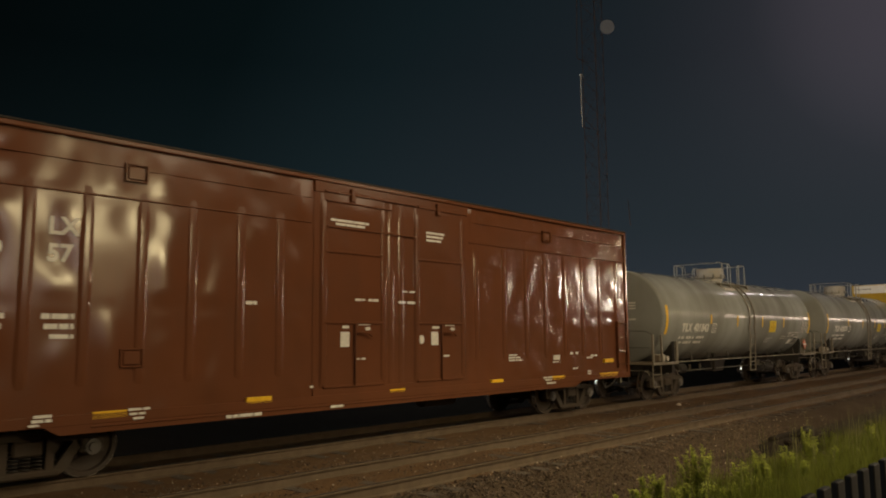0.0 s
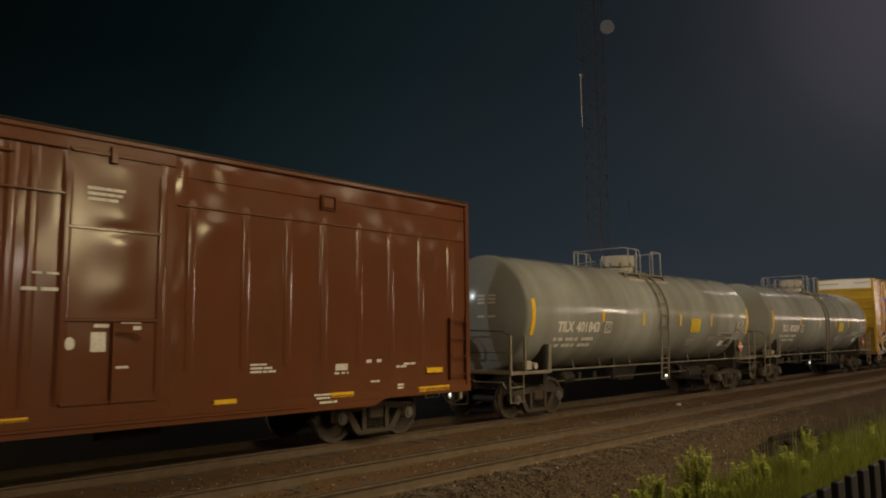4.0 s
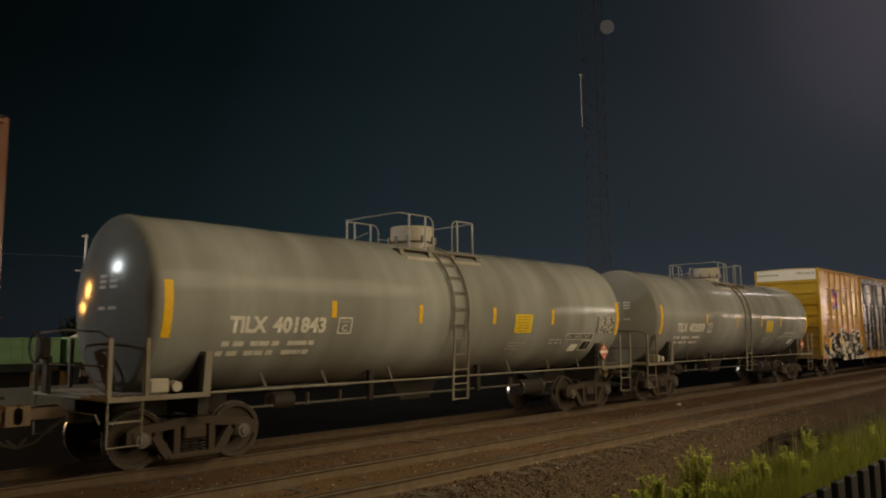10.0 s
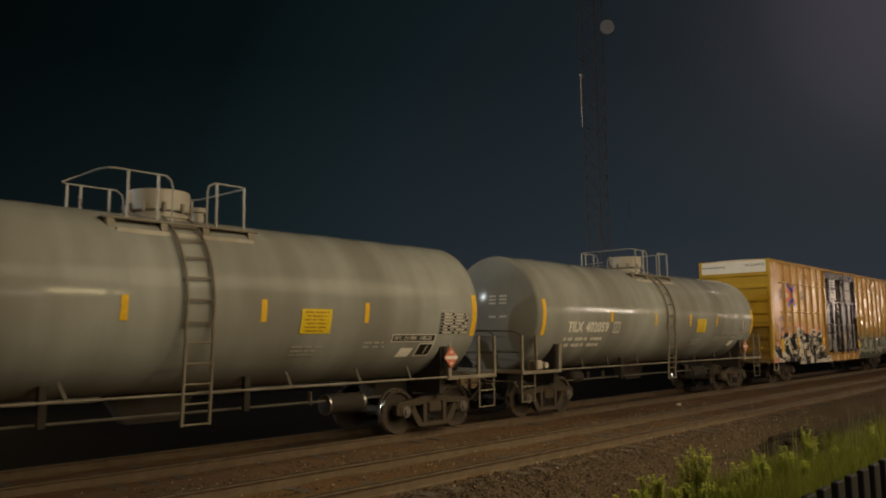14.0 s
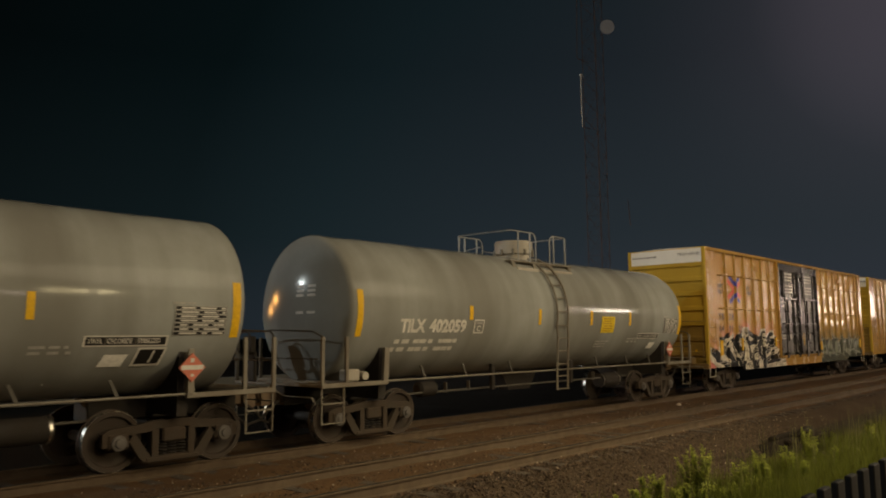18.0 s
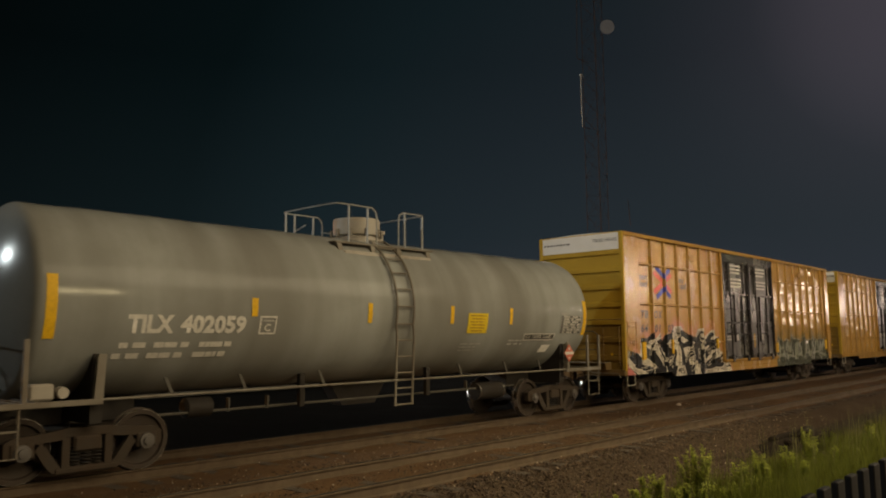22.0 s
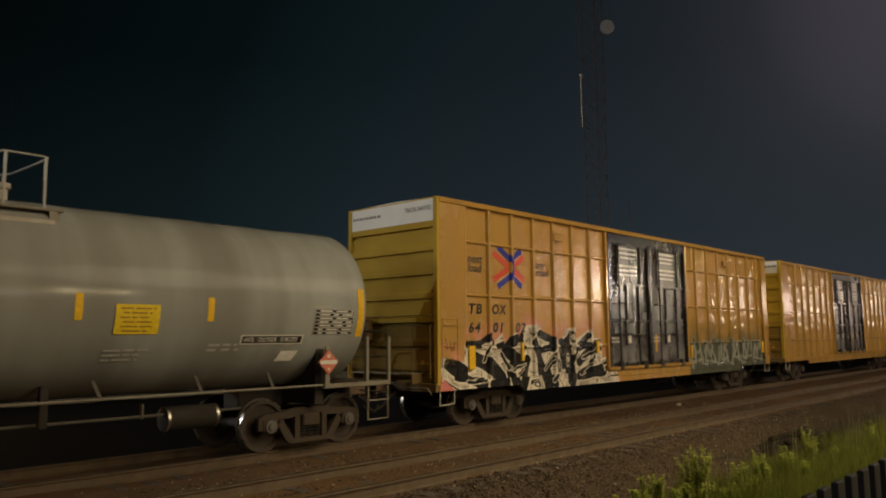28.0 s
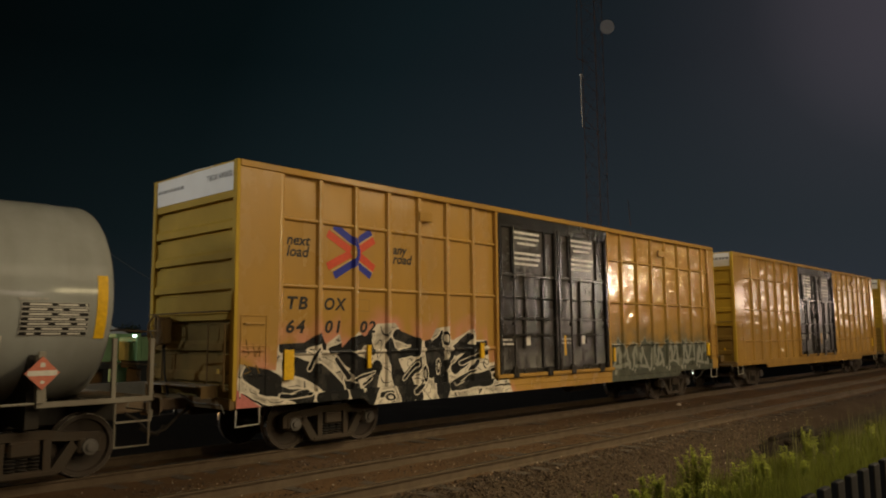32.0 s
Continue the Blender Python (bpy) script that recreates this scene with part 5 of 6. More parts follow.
def build_yellow_boxcar(tagged_car, label):
    """High-cube yellow box wagon with a pair of black plug doors."""
    car = thing("boxcar", label, "box wagon", None, "wagons of the train")
    rng = random.Random(8 if tagged_car else 9)
    hl, hw, z0, z1 = 9.475, 1.46, 0.98, 5.03
    left_paint = "graffiti" if tagged_car else "yellow"
    right_paint = "graffiti_green" if tagged_car else "yellow"
    d0, d1 = -2.57, 2.39
    posts_l = [-8.60 + 0.868 * k for k in range(7)]
    posts_r = [3.22 + 0.90 * k for k in range(7)]
    ribs = [1.74, 2.93, 4.13]
    for side in (-1, 1):
        y = side * (hw - 0.085)
        for a, b, posts, paint in ((-hl, d0, posts_l, left_paint), (d1, hl, posts_r, right_paint)):
            sh = bulged_side(a, b, z0 - 0.05, z1 - 0.05, y if side < 0 else y, posts, ribs, 0.009, 11 + side, 0.075, 0.011 if a < 0 and tagged_car else 0.021, 1.0 if a < 0 and tagged_car else 2.5)
            if side < 0 and a < 0:
                plating = sh
            panel = part("side_plating", sh, paint, car, smooth=60)
            for x in posts:
                if abs(x - d0) < 0.3:
                    continue
                part("side_post", post_shape(x, 0.072, y - side * 0.01, side * (hw - 0.012), z0, z1 - 0.1), paint, panel, smooth=50)
            for z in ribs:
                ea, eb = (posts_l[0] + 0.045, d0 - 0.02) if a < 0 else (d1 + 0.1, hl - 0.45)
                part("side_rib", rib_shape(ea, eb, 0.042, y - side * 0.01, side * (hw - 0.030), z), paint, panel, smooth=60)
        # corner posts, chord and sill
        part("corner_plate", Shape().box(-hl, -hl + 0.84, *sorted((y, side * (hw + 0.002))), z0, z1 - 0.12, 0.010), left_paint, car)
        part("corner_plate", Shape().box(hl - 0.44, hl, *sorted((y, side * (hw + 0.002))), z0, z1 - 0.12, 0.010), right_paint, car)
        part("top_chord", Shape().box(-hl, hl, *sorted((side * (hw - 0.10), side * (hw + 0.02))), z1 - 0.12, z1, 0.012), "yellow", car)
        for a, b, paint in ((-hl, d1, left_paint), (d1, hl, right_paint)):
            part("side_sill", Shape().box(a, b, *sorted((side * (hw - 0.06), side * (hw + 0.004))), z0 - 0.12, z0 + 0.06, 0.008), paint, car)
        for a, b, paint in ((-6.7, d1, left_paint), (d1, 6.7, right_paint)):
            part("drop_sill", Shape().prism([(a, z0 - 0.12), (max(a, -6.5), z0 - 0.26), (min(b, 6.5), z0 - 0.26), (b, z0 - 0.12)], *sorted((side * (hw - 0.05), side * hw))), paint, car)
        # door pair
        part("door_frame_post", Shape().box(d0 - 0.06, d0 + 0.03, *sorted((y, side * (hw + 0.01))), z0, z1 - 0.12, 0.01), "yellow", car)
        part("door_frame_post", Shape().box(d1 - 0.03, d1 + 0.07, *sorted((y, side * (hw + 0.01))), z0, z1 - 0.12, 0.01), "yellow", car)
        part("door_header", Shape().box(d0 + 0.03, d1 - 0.03, *sorted((y, side * (hw + 0.01))), z1 - 0.32, z1 - 0.12, 0.01), "black_paint", car)
        part("door_track", Shape().box(d0 - 0.1, d1 + 0.1, *sorted((side * (hw - 0.04), side * (hw + 0.07))), z0 + 0.06, z0 + 0.15, 0.012), "yellow", car)
        yd = side * (hw + 0.005)
        mid = (d0 + d1) / 2
        for a, b in ((d0 + 0.06, mid - 0.02), (mid + 0.02, d1 - 0.06)):
            sheet = bulged_side(a, b, z0 + 0.15, z1 - 0.33, side * (hw - 0.045), [a + (b - a) * k / 4 for k in range(1, 4)], [1.9, 2.35, 3.0, 3.45], 0.010, 31, 0.10, 0.008)
            door = part("plug_door", sheet, "door_smeared" if tagged_car else "door", car, "faded black plug door with dark ribs", smooth=60)
            for z, hh in ((z0 + 0.2, 0.05), (2.02, 0.03), (2.42, 0.035), (2.92, 0.02), (3.47, 0.045), (z1 - 0.38, 0.06)):
                part("door_rib", Shape().box(a, b, *sorted((side * (hw - 0.045), yd)), z - hh, z + hh, 0.012), "door" if hh == 0.045 else "black_paint", door)
            for fx, w, lo, hi in ((0.0, 0.06, z0 + 0.16, z1 - 0.34), (1.0, 0.075, z0 + 0.16, z1 - 0.34), (0.40, 0.045, 1.72, 2.40), (0.42, 0.04, 2.46, 3.43), (0.72, 0.028, 1.25, 3.43), (0.20, 0.025, 3.50, z1 - 0.42), (0.78, 0.025, 3.50, z1 - 0.42)):
                x = a + w + (b - a - 2 * w) * fx
                part("door_post", Shape().box(x - w, x + w, *sorted((side * (hw - 0.045), yd + side * 0.004)), lo, hi, 0.010), "black_paint", door)
            for x in (a + 0.50, b - 0.16):
                part("locking_bar", Shape().tube([(x, side * (hw + 0.045), z0 + 0.1), (x, side * (hw + 0.045), z1 - 0.4)], 0.022, 8), "black_paint", door, "vertical locking rod")
                for z in (1.25, 2.3, 3.4):
                    part("rod_guide", Shape().box(x - 0.05, x + 0.05, *sorted((side * hw, side * (hw + 0.08))), z - 0.04, z + 0.04, 0.01), "black_paint", door)
            part("door_handle", Shape().tube([(a + 0.9, side * (hw + 0.06), 2.02), (a + 1.1, side * (hw + 0.09), 2.02), (a + 1.45, side * (hw + 0.09), 1.95)], 0.018, 6), "black_paint", door)
            part("door_roller", Shape().box(a + 0.4, a + 0.62, *sorted((side * hw, side * (hw + 0.09))), z0 + 0.05, z0 + 0.27, 0.02), "black_paint", door)
            part("door_roller", Shape().box(b - 0.62, b - 0.40, *sorted((side * hw, side * (hw + 0.09))), z0 + 0.05, z0 + 0.27, 0.02), "black_paint", door)
            if side < 0:
                ym = -(hw + 0.012)
                part("door_sign", plate(a + 0.60, a + 1.72, 3.60, 4.55, -(hw - 0.020), None, 1), "door", door)
                for k in range(3):
                    part("small_print", bars(rng, a + 0.62 + 0.12 * (k == 2), a + 1.65 - 0.12 * (k == 2), 4.50 - 0.13 * k, 0.055, ym + 0.03, None, 0.015), "mark_white", door)
                    part("small_print", bars(rng, a + 0.62, a + 1.72 - 0.06 * k, 4.00 - 0.13 * k, 0.055, ym + 0.03, None, 0.015), "mark_white", door)
                part("door_notice", plate(a + 1.0, a + 1.16, 1.78, 2.03, ym - 0.002, None, 1), "mark_white", door, "white notice")
                part("small_print", bars(rng, a + 0.08, a + 0.5, 1.92, 0.04, ym, None, 0.04), "mark_white", door)
                part("small_print", bars(rng, a + 0.08, a + 0.5, 1.82, 0.04, ym, None, 0.04), "mark_white", door)
        if side < 0:
            part("reflective_strip", plate(mid + 0.18, mid + 0.26, 1.50, 2.02, -(hw + 0.03), None, 1), "mark_yellow", car, "yellow reflective strip")
        # ladders at both ends of the side
        for xa, xb, za, zb in ((-hl + 0.06, -hl + 0.09, 1.02, 2.40), (-hl + 0.56, -hl + 0.59, 1.02, 2.40), (-hl + 0.09, -hl + 0.56, 2.37, 2.40), (-hl + 0.09, -hl + 0.56, 1.86, 1.89)):
            part("corner_frame", Shape().box(xa, xb, *sorted((side * hw, side * (hw + 0.016))), za, zb, 0.005), left_paint, car)
        for z in (1.40, 1.80, 2.25):
            part("grab_iron", Shape().tube([(-hl + 0.12, side * hw, z), (-hl + 0.12, side * (hw + 0.05), z), (-hl + 0.52, side * (hw + 0.05), z), (-hl + 0.52, side * hw, z)], 0.010, 6), left_paint, car)
        ladder(car, hl - 0.50, hl - 0.06, side * hw if side < 0 else hw, [1.28, 1.62, 1.95, 2.30], "yellow")
    build_roof(car, hl, hw - 0.03, z1, "white_paint")
    underframe(car, hl, 0.80)
    for d in (-1, 1):
        add_end(car, d * hl, d, hw, 0.98, z1, "yellow_end", True)
        part("end_sill", Shape().box(*sorted((d * (hl - 0.05), d * (hl + 0.10))), -hw + 0.02, hw - 0.02, 0.84, 1.02, 0.012), "end_gear", car)
        part("crossover_step", Shape().box(*sorted((d * (hl + 0.04), d * (hl + 0.36))), -0.95, 0.95, 1.20, 1.235, 0.006), "tank_trim", car, "grated crossover board")
        for y in (-0.95, 0.95):
            part("crossover_bracket", Shape().box(*sorted((d * (hl + 0.04), d * (hl + 0.34))), y - 0.02, y + 0.02, 1.02, 1.22), "end_gear", car, smooth=0)
        for y in (-1.30, -0.78, 0.78, 1.30):
            part("end_grab_iron", Shape().tube([(d * (hl + 0.02), y, 1.15), (d * (hl + 0.13), y, 1.15), (d * (hl + 0.13), y, 2.25), (d * (hl + 0.02), y, 2.25)], 0.014, 6), "end_gear", car)
        part("end_handrail", Shape().tube([(d * (hl + 0.06), -1.36, 2.46), (d * (hl + 0.14), -1.30, 2.46), (d * (hl + 0.14), 1.30, 2.46), (d * (hl + 0.06), 1.36, 2.46)], 0.014, 6), "end_gear", car)
        add_coupler(car, d * (hl + 0.08), d)
        add_bogie(car, d * 7.08)
        sill_steps(car, d * hl, d, 0.92, "dome")
        part("end_reflector", Shape().box(*sorted((d * (hl + 0.058), d * (hl + 0.064))), -1.05, -0.98, 1.42, 1.50), "mark_yellow", car, smooth=0)
    xb = -hl - 0.14
    br = part("hand_brake", Shape().box(xb - 0.10, xb + 0.08, 0.55, 0.95, 1.9, 2.4, 0.04), "end_gear", car, "hand brake housing")
    part("brake_wheel", Shape().tube([(xb - 0.16, 0.75 + 0.27 * math.cos(k * math.pi / 10), 2.15 + 0.27 * math.sin(k * math.pi / 10)) for k in range(20)], 0.02, 6, True).box(xb - 0.17, xb - 0.14, 0.48, 1.02, 2.135, 2.165).box(xb - 0.17, xb - 0.14, 0.735, 0.765, 1.88, 2.42), "end_gear", br)
    part("brake_chain", Shape().tube([(xb, 0.7, 1.9), (xb, 0.66, 1.4), (xb + 0.05, 0.6, 1.0)], 0.02, 6), "under", br)
    # markings
    ym = -(hw - 0.085) - 0.024
    if tagged_car:
        stuck = lambda x, z: plating.at(x, z) - 0.006
        for txt, x, z in (("next", -8.46, 3.67), ("load", -8.46, 3.46), ("any", -5.86, 3.68), ("road", -5.86, 3.49)):
            lettering(txt, 0.27, (x, ym, z), "mark_black", car, shear=0.22, bold=0.006, widen=1.04, wrap=stuck)
        for txt, x, z in (("TB", -8.46, 2.52), ("OX", -7.62, 2.52), ("64", -8.46, 2.10), ("01", -7.60, 2.10), ("02", -6.74, 2.10)):
            lettering(txt, 0.31, (x, ym, z), "mark_black", car, shear=0.18, bold=0.010, spacing=1.22, widen=0.98 if txt == "OX" else 1.18, wrap=stuck)
    else:
        for x, z, n in ((-8.5, 2.58, 0.5), (-7.6, 2.58, 0.5), (-8.5, 2.10, 0.5), (-7.6, 2.10, 0.5)):
            part("small_print", bars(rng, x, x + n, z, 0.20, 0, lambda x, z: plating.at(x, z) - 0.006, 0.1), "mark_ochre", car)
    if tagged_car:
        def skin(x, z):
            y = plating.at(x, z)
            e = min(1.0, max(0.0, (0.078 - min(abs(x - p) for p in posts_l)) / 0.034))
            return y + (-(hw - 0.012) - y) * e
        x_decal(car, -6.95, 3.63, skin, 0.95)
    for x0, x1, za, zb in ((-6.78, -6.48, 2.72, 2.735), (-6.78, -6.48, 2.50, 2.515), (-6.78, -6.765, 2.515, 2.72), (-6.495, -6.48, 2.515, 2.72)):
        part("stencil_line", plate(x0, x1, za, zb, 0, lambda x, z: plating.at(x, z) - 0.005, 1), "mark_ochre", car)
    for x, za, zb, ww in ((-8.42, 1.28, 1.80, 0.10), (-6.55, 1.42, 1.86, 0.045), (-3.15, 1.52, 1.86, 0.06), (2.62, 1.28, 1.66, 0.05), (8.82, 1.30, 1.72, 0.09)) if tagged_car else ((8.82, 1.30, 1.72, 0.05),):
        part("reflective_strip", Shape().box(x - ww, x + ww, -hw - 0.008, -hw + 0.03, za, zb), "mark_yellow", car, "yellow reflective strip", smooth=0)
    # inscription on the white end panel, seen on the end towards -x
    if tagged_car:
        t = lettering("TBOX 640102", 0.145, (0, 0, 4.76), "mark_grey", car, bold=0.002, widen=0.95)
        for v in t.data.vertices:
            v.co = (-hl - 0.048, -0.46 - v.co.x, v.co.z)
    for k, (ya, yb, zz, hh) in enumerate(((0.34, 1.30, 4.78, 0.06),) if tagged_car else ((-1.30, -0.42, 4.80, 0.09), (0.34, 1.30, 4.78, 0.055))):
        s = Shape()
        y = ya
        while y < yb - 0.03:
            w = min(rng.uniform(0.07, 0.12), yb - y)
            s.add([(-hl - 0.046, y, zz - hh / 2), (-hl - 0.046, y + w, zz - hh / 2), (-hl - 0.046, y + w, zz + hh / 2), (-hl - 0.046, y, zz + hh / 2)], [(0, 1, 2, 3)])
            y += w + 0.03
        part("small_print", s, "mark_grey", car, smooth=0)
    if tagged_car:
        part("pink_patch", Shape().prism([(-hl + 0.01, 0.86), (-hl + 0.48, 0.86), (-hl + 0.02, 1.16)], -hw - 0.010, -hw - 0.005), "pink", car, "pink sprayed corner", smooth=0)
    if tagged_car:      # a sprayed scribble on the corner plate
        for pts in (((-9.30, 1.98), (-9.24, 1.74), (-9.31, 1.70)), ((-9.16, 1.92), (-9.12, 1.70), (-9.02, 1.90), (-9.04, 1.70)), ((-9.32, 1.58), (-9.20, 1.46), (-9.32, 1.42)), ((-9.10, 1.56), (-9.02, 1.40))):
            part("scribble", Shape().tube([(x, -hw - 0.006, z) for x, z in pts], 0.011, 5), "mark_ochre", car)
    # vents high on the side
    for x in (-5.0, 5.6):
        part("vent_flap", Shape().box(x - 0.16, x + 0.22, -hw - 0.02, -hw + 0.03, 4.42, 4.62, 0.012), "yellow", car)
    return car


def build_red_boxcar():
    """Oxide-red box wagon with smooth, dented, glossy sides and two wide doors."""
    car = thing("boxcar", "glossy dark red steel box wagon with dented sides", "box wagon", None, "wagons of the train")
    rng = random.Random(21)
    hl, hw, z0, z1 = 9.1, 1.46, 0.95, 4.99
    c = 9.38
    posts_l = [x - c for x in (1.25, 2.35, 3.15, 3.98, 4.80, 5.68, 6.48)]
    posts_r = [x - c for x in (11.80, 12.80, 13.67, 14.47, 15.33, 16.17, 17.03, 17.93)]
    d0, d1 = 7.20 - c, 11.50 - c
    ribs = [4.10]
    sheets = []

    def skin(x, z):
        """The outer face of the near side, on which the markings lie."""
        for a, b, at in sheets:
            if a <= x <= b:
                return at(x, z) - 0.005
        return -(hw - 0.03) - 0.027

    for side in (-1, 1):
        y = side * (hw - 0.04)
        for a, b, posts in ((-hl, d0, posts_l), (d1, hl, posts_r)):
            sheet = bulged_side(a, b, z0, z1 - 0.08, y, posts, [2.5, 4.10], 0.006, 51 + side, 0.08, 0.042)
            if side < 0:
                sheets.append((a, b, sheet.at))
            panel = part("side_plating", sheet, "red", car, "dented glossy red plating", smooth=60)
            for x in posts:
                part("side_post", swage_shape(x, 0.105, y - side * 0.003, side * (hw - 0.019), 1.42 if x > 0 else 1.30, 4.30), "red", panel, smooth=60)
            for z in ribs:
                part("side_rib", rib_shape(a + 0.05, b - 0.05, 0.02, y - side * 0.03, side * (hw - 0.016), z), "red", panel, smooth=60)
            part("sheet_seam", rib_shape(a + 0.05, b - 0.05, 0.009, y - side * 0.03, side * (hw - 0.022), 4.56), "red", panel, smooth=60)
        for k, (a, b) in enumerate(((7.43 - c, 8.91 - c), (9.87 - c, 11.29 - c))):
            sheet = bulged_side(a, b, z0 + 0.12, z1 - 0.25, side * (hw - 0.01), [], [2.28, 3.6], 0.006, 61 + k, 0.08, 0.030)
            if side < 0:
                sheets.append((a, b, sheet.at))
            door = part("sliding_door", sheet, "red", car, "ribbed red plug door", smooth=60)
            for x in (a, b):
                part("door_edge", swage_shape(x, 0.10, side * (hw - 0.030), side * (hw + 0.012), z0 + 0.12, z1 - 0.22), "red", door, smooth=60)
            for z in (z0 + 0.16, 2.28, 3.60, z1 - 0.26):
                part("door_rib", Shape().box(a, b, *sorted((side * (hw - 0.02), side * (hw + 0.018))), z - 0.025, z + 0.025, 0.010), "red", door)
            part("locking_bar", Shape().tube([((a + b) / 2, side * (hw + 0.03), z0 + 0.15), ((a + b) / 2, side * (hw + 0.03), 2.26)], 0.02, 8), "red", door)
            part("door_handle", Shape().tube([(a + 0.75, side * (hw + 0.05), 2.10), (a + 1.0, side * (hw + 0.07), 2.10), (a + 1.12, side * (hw + 0.07), 2.02)], 0.018, 6), "red", door)
        for xa, xb, z in ((7.47, 9.83, 4.06), (7.47, 9.83, 4.72), (7.47, 9.14, 4.55), (9.9, 11.25, 4.70)):
            part("door_seam", Shape().box(xa - c, xb - c, *sorted((side * (hw - 0.03), side * (hw + 0.026))), z - 0.018, z + 0.018, 0.008), "red", car)
        part("header_bracket", Shape().box(8.04 - c, 8.16 - c, *sorted((side * (hw - 0.03), side * (hw + 0.05))), 4.58, 4.84, 0.015), "red", car)
        part("header_bracket", Shape().box(10.44 - c, 10.56 - c, *sorted((side * (hw - 0.03), side * (hw + 0.05))), 4.58, 4.84, 0.015), "red", car)
        part("door_header", Shape().box(d0, d1, *sorted((side * (hw - 0.06), side * (hw - 0.005))), z1 - 0.30, z1 - 0.08, 0.01), "red", car)
        part("door_threshold", Shape().box(d0, d1, *sorted((side * (hw - 0.06), side * (hw - 0.008))), z0, z0 + 0.14, 0.01), "red", car)
        part("door_pocket", bulged_side(d0, 7.43 - c, z0, z1 - 0.1, side * (hw - 0.03), [], [], 0.0, 3, 0.2), "red", car)
        part("centre_pocket", bulged_side(8.91 - c, 9.87 - c, z0, z1 - 0.1, side * (hw - 0.03), [9.2 - c, 9.55 - c], [], 0.003, 3, 0.1, 0.01), "red", car)
        part("door_pocket", bulged_side(11.29 - c, d1, z0, z1 - 0.1, side * (hw - 0.03), [], [], 0.0, 3, 0.2), "red", car)
        for x in (9.14 - c, 9.42 - c):
            part("centre_post", swage_shape(x, 0.09, side * (hw - 0.031), side * (hw - 0.016), z0, z1 - 0.1), "red", car, smooth=60)
        part("top_chord", Shape().box(-hl, hl, *sorted((side * (hw - 0.10), side * (hw + 0.03))), z1 - 0.10, z1, 0.014), "red", car)
        # the roof lip takes the dark underframe colour
        part("upper_chord_lip", Shape().box(-hl, hl, *sorted((side * (hw - 0.06), side * (hw + 0.045))), z1 - 0.025, z1 + 0.01, 0.008), "under", car, "dark roof edge")
        part("side_sill", Shape().box(-hl, hl, *sorted((side * (hw - 0.05), side * (hw + 0.012))), 0.82, z0 + 0.02, 0.010), "red", car)
        part("drop_sill", Shape().prism([(-6.72, 0.824), (-6.50, 0.70), (6.30, 0.70), (6.62, 0.824)], *sorted((side * (hw - 0.045), side * (hw + 0.010)))), "red", car)
        part("door_track", Shape().box(d0 - 3.9, d1 + 2.6, *sorted((side * (hw - 0.02), side * (hw + 0.030))), 0.775, 0.80, 0.006), "red", car)
        part("corner_post", Shape().box(hl - 0.06, hl + 0.012, *sorted((side * (hw - 0.10), side * (hw - 0.032))), 0.83, z1 - 0.09, 0.006), "red", car)
        part("corner_post", Shape().box(-hl - 0.012, -hl + 0.06, *sorted((side * (hw - 0.10), side * (hw - 0.032))), 0.83, z1 - 0.09, 0.006), "red", car)
        ladder(car, hl - 0.62, hl - 0.10, side * hw if side < 0 else hw, [1.20, 1.58, 1.96, 2.34], "red")
        ladder(car, -hl + 0.10, -hl + 0.62, side * hw if side < 0 else hw, [1.20, 1.58, 1.96, 2.34], "red")
    build_roof(car, hl, hw, z1, "red")
    underframe(car, hl, 0.80)
    for d in (-1, 1):
        add_end(car, d * hl, d, hw, z0, z1, "red", False, 4.45, 0.58)
        part("end_sill", Shape().box(*sorted((d * (hl - 0.05), d * (hl + 0.10))), -hw + 0.02, hw - 0.02, 0.82, 1.0, 0.012), "red", car)
        part("crossover_step", Shape().box(*sorted((d * (hl + 0.04), d * (hl + 0.36))), -0.95, 0.95, 1.20, 1.235, 0.006), "under", car)
        add_coupler(car, d * (hl + 0.08), d)
        add_bogie(car, d * 6.75)
        sill_steps(car, d * hl, d, 0.90, "under")
        part("end_handrail", Shape().tube([(d * (hl + 0.06), -1.36, 2.30), (d * (hl + 0.14), -1.30, 2.30), (d * (hl + 0.14), 1.30, 2.30), (d * (hl + 0.06), 1.36, 2.30)], 0.014, 6), "red", car)
    part("angle_cock", Shape().box(hl + 0.10, hl + 0.20, -1.10, -0.98, 0.62, 0.90, 0.02), "dome", car, "pale angle cock handle")
    # markings
    y = -(hw - 0.04) - 0.034
    yd = -(hw - 0.01) - 0.022
    lettering("LX", 0.34, (2.62 - c, y, 3.48), "mark_white", car, bold=0.012, wrap=lambda x, z: skin(x, z) - 0.010)
    lettering("57", 0.34, (2.62 - c, y, 3.10), "mark_white", car, bold=0.012, wrap=lambda x, z: skin(x, z) - 0.010)
    lettering("TI", 0.34, (1.66 - c, y, 3.48), "mark_white", car, bold=0.012, wrap=lambda x, z: skin(x, z) - 0.010)
    lettering("9", 0.34, (1.88 - c, y, 3.10), "mark_white", car, bold=0.012, wrap=lambda x, z: skin(x, z) - 0.010)
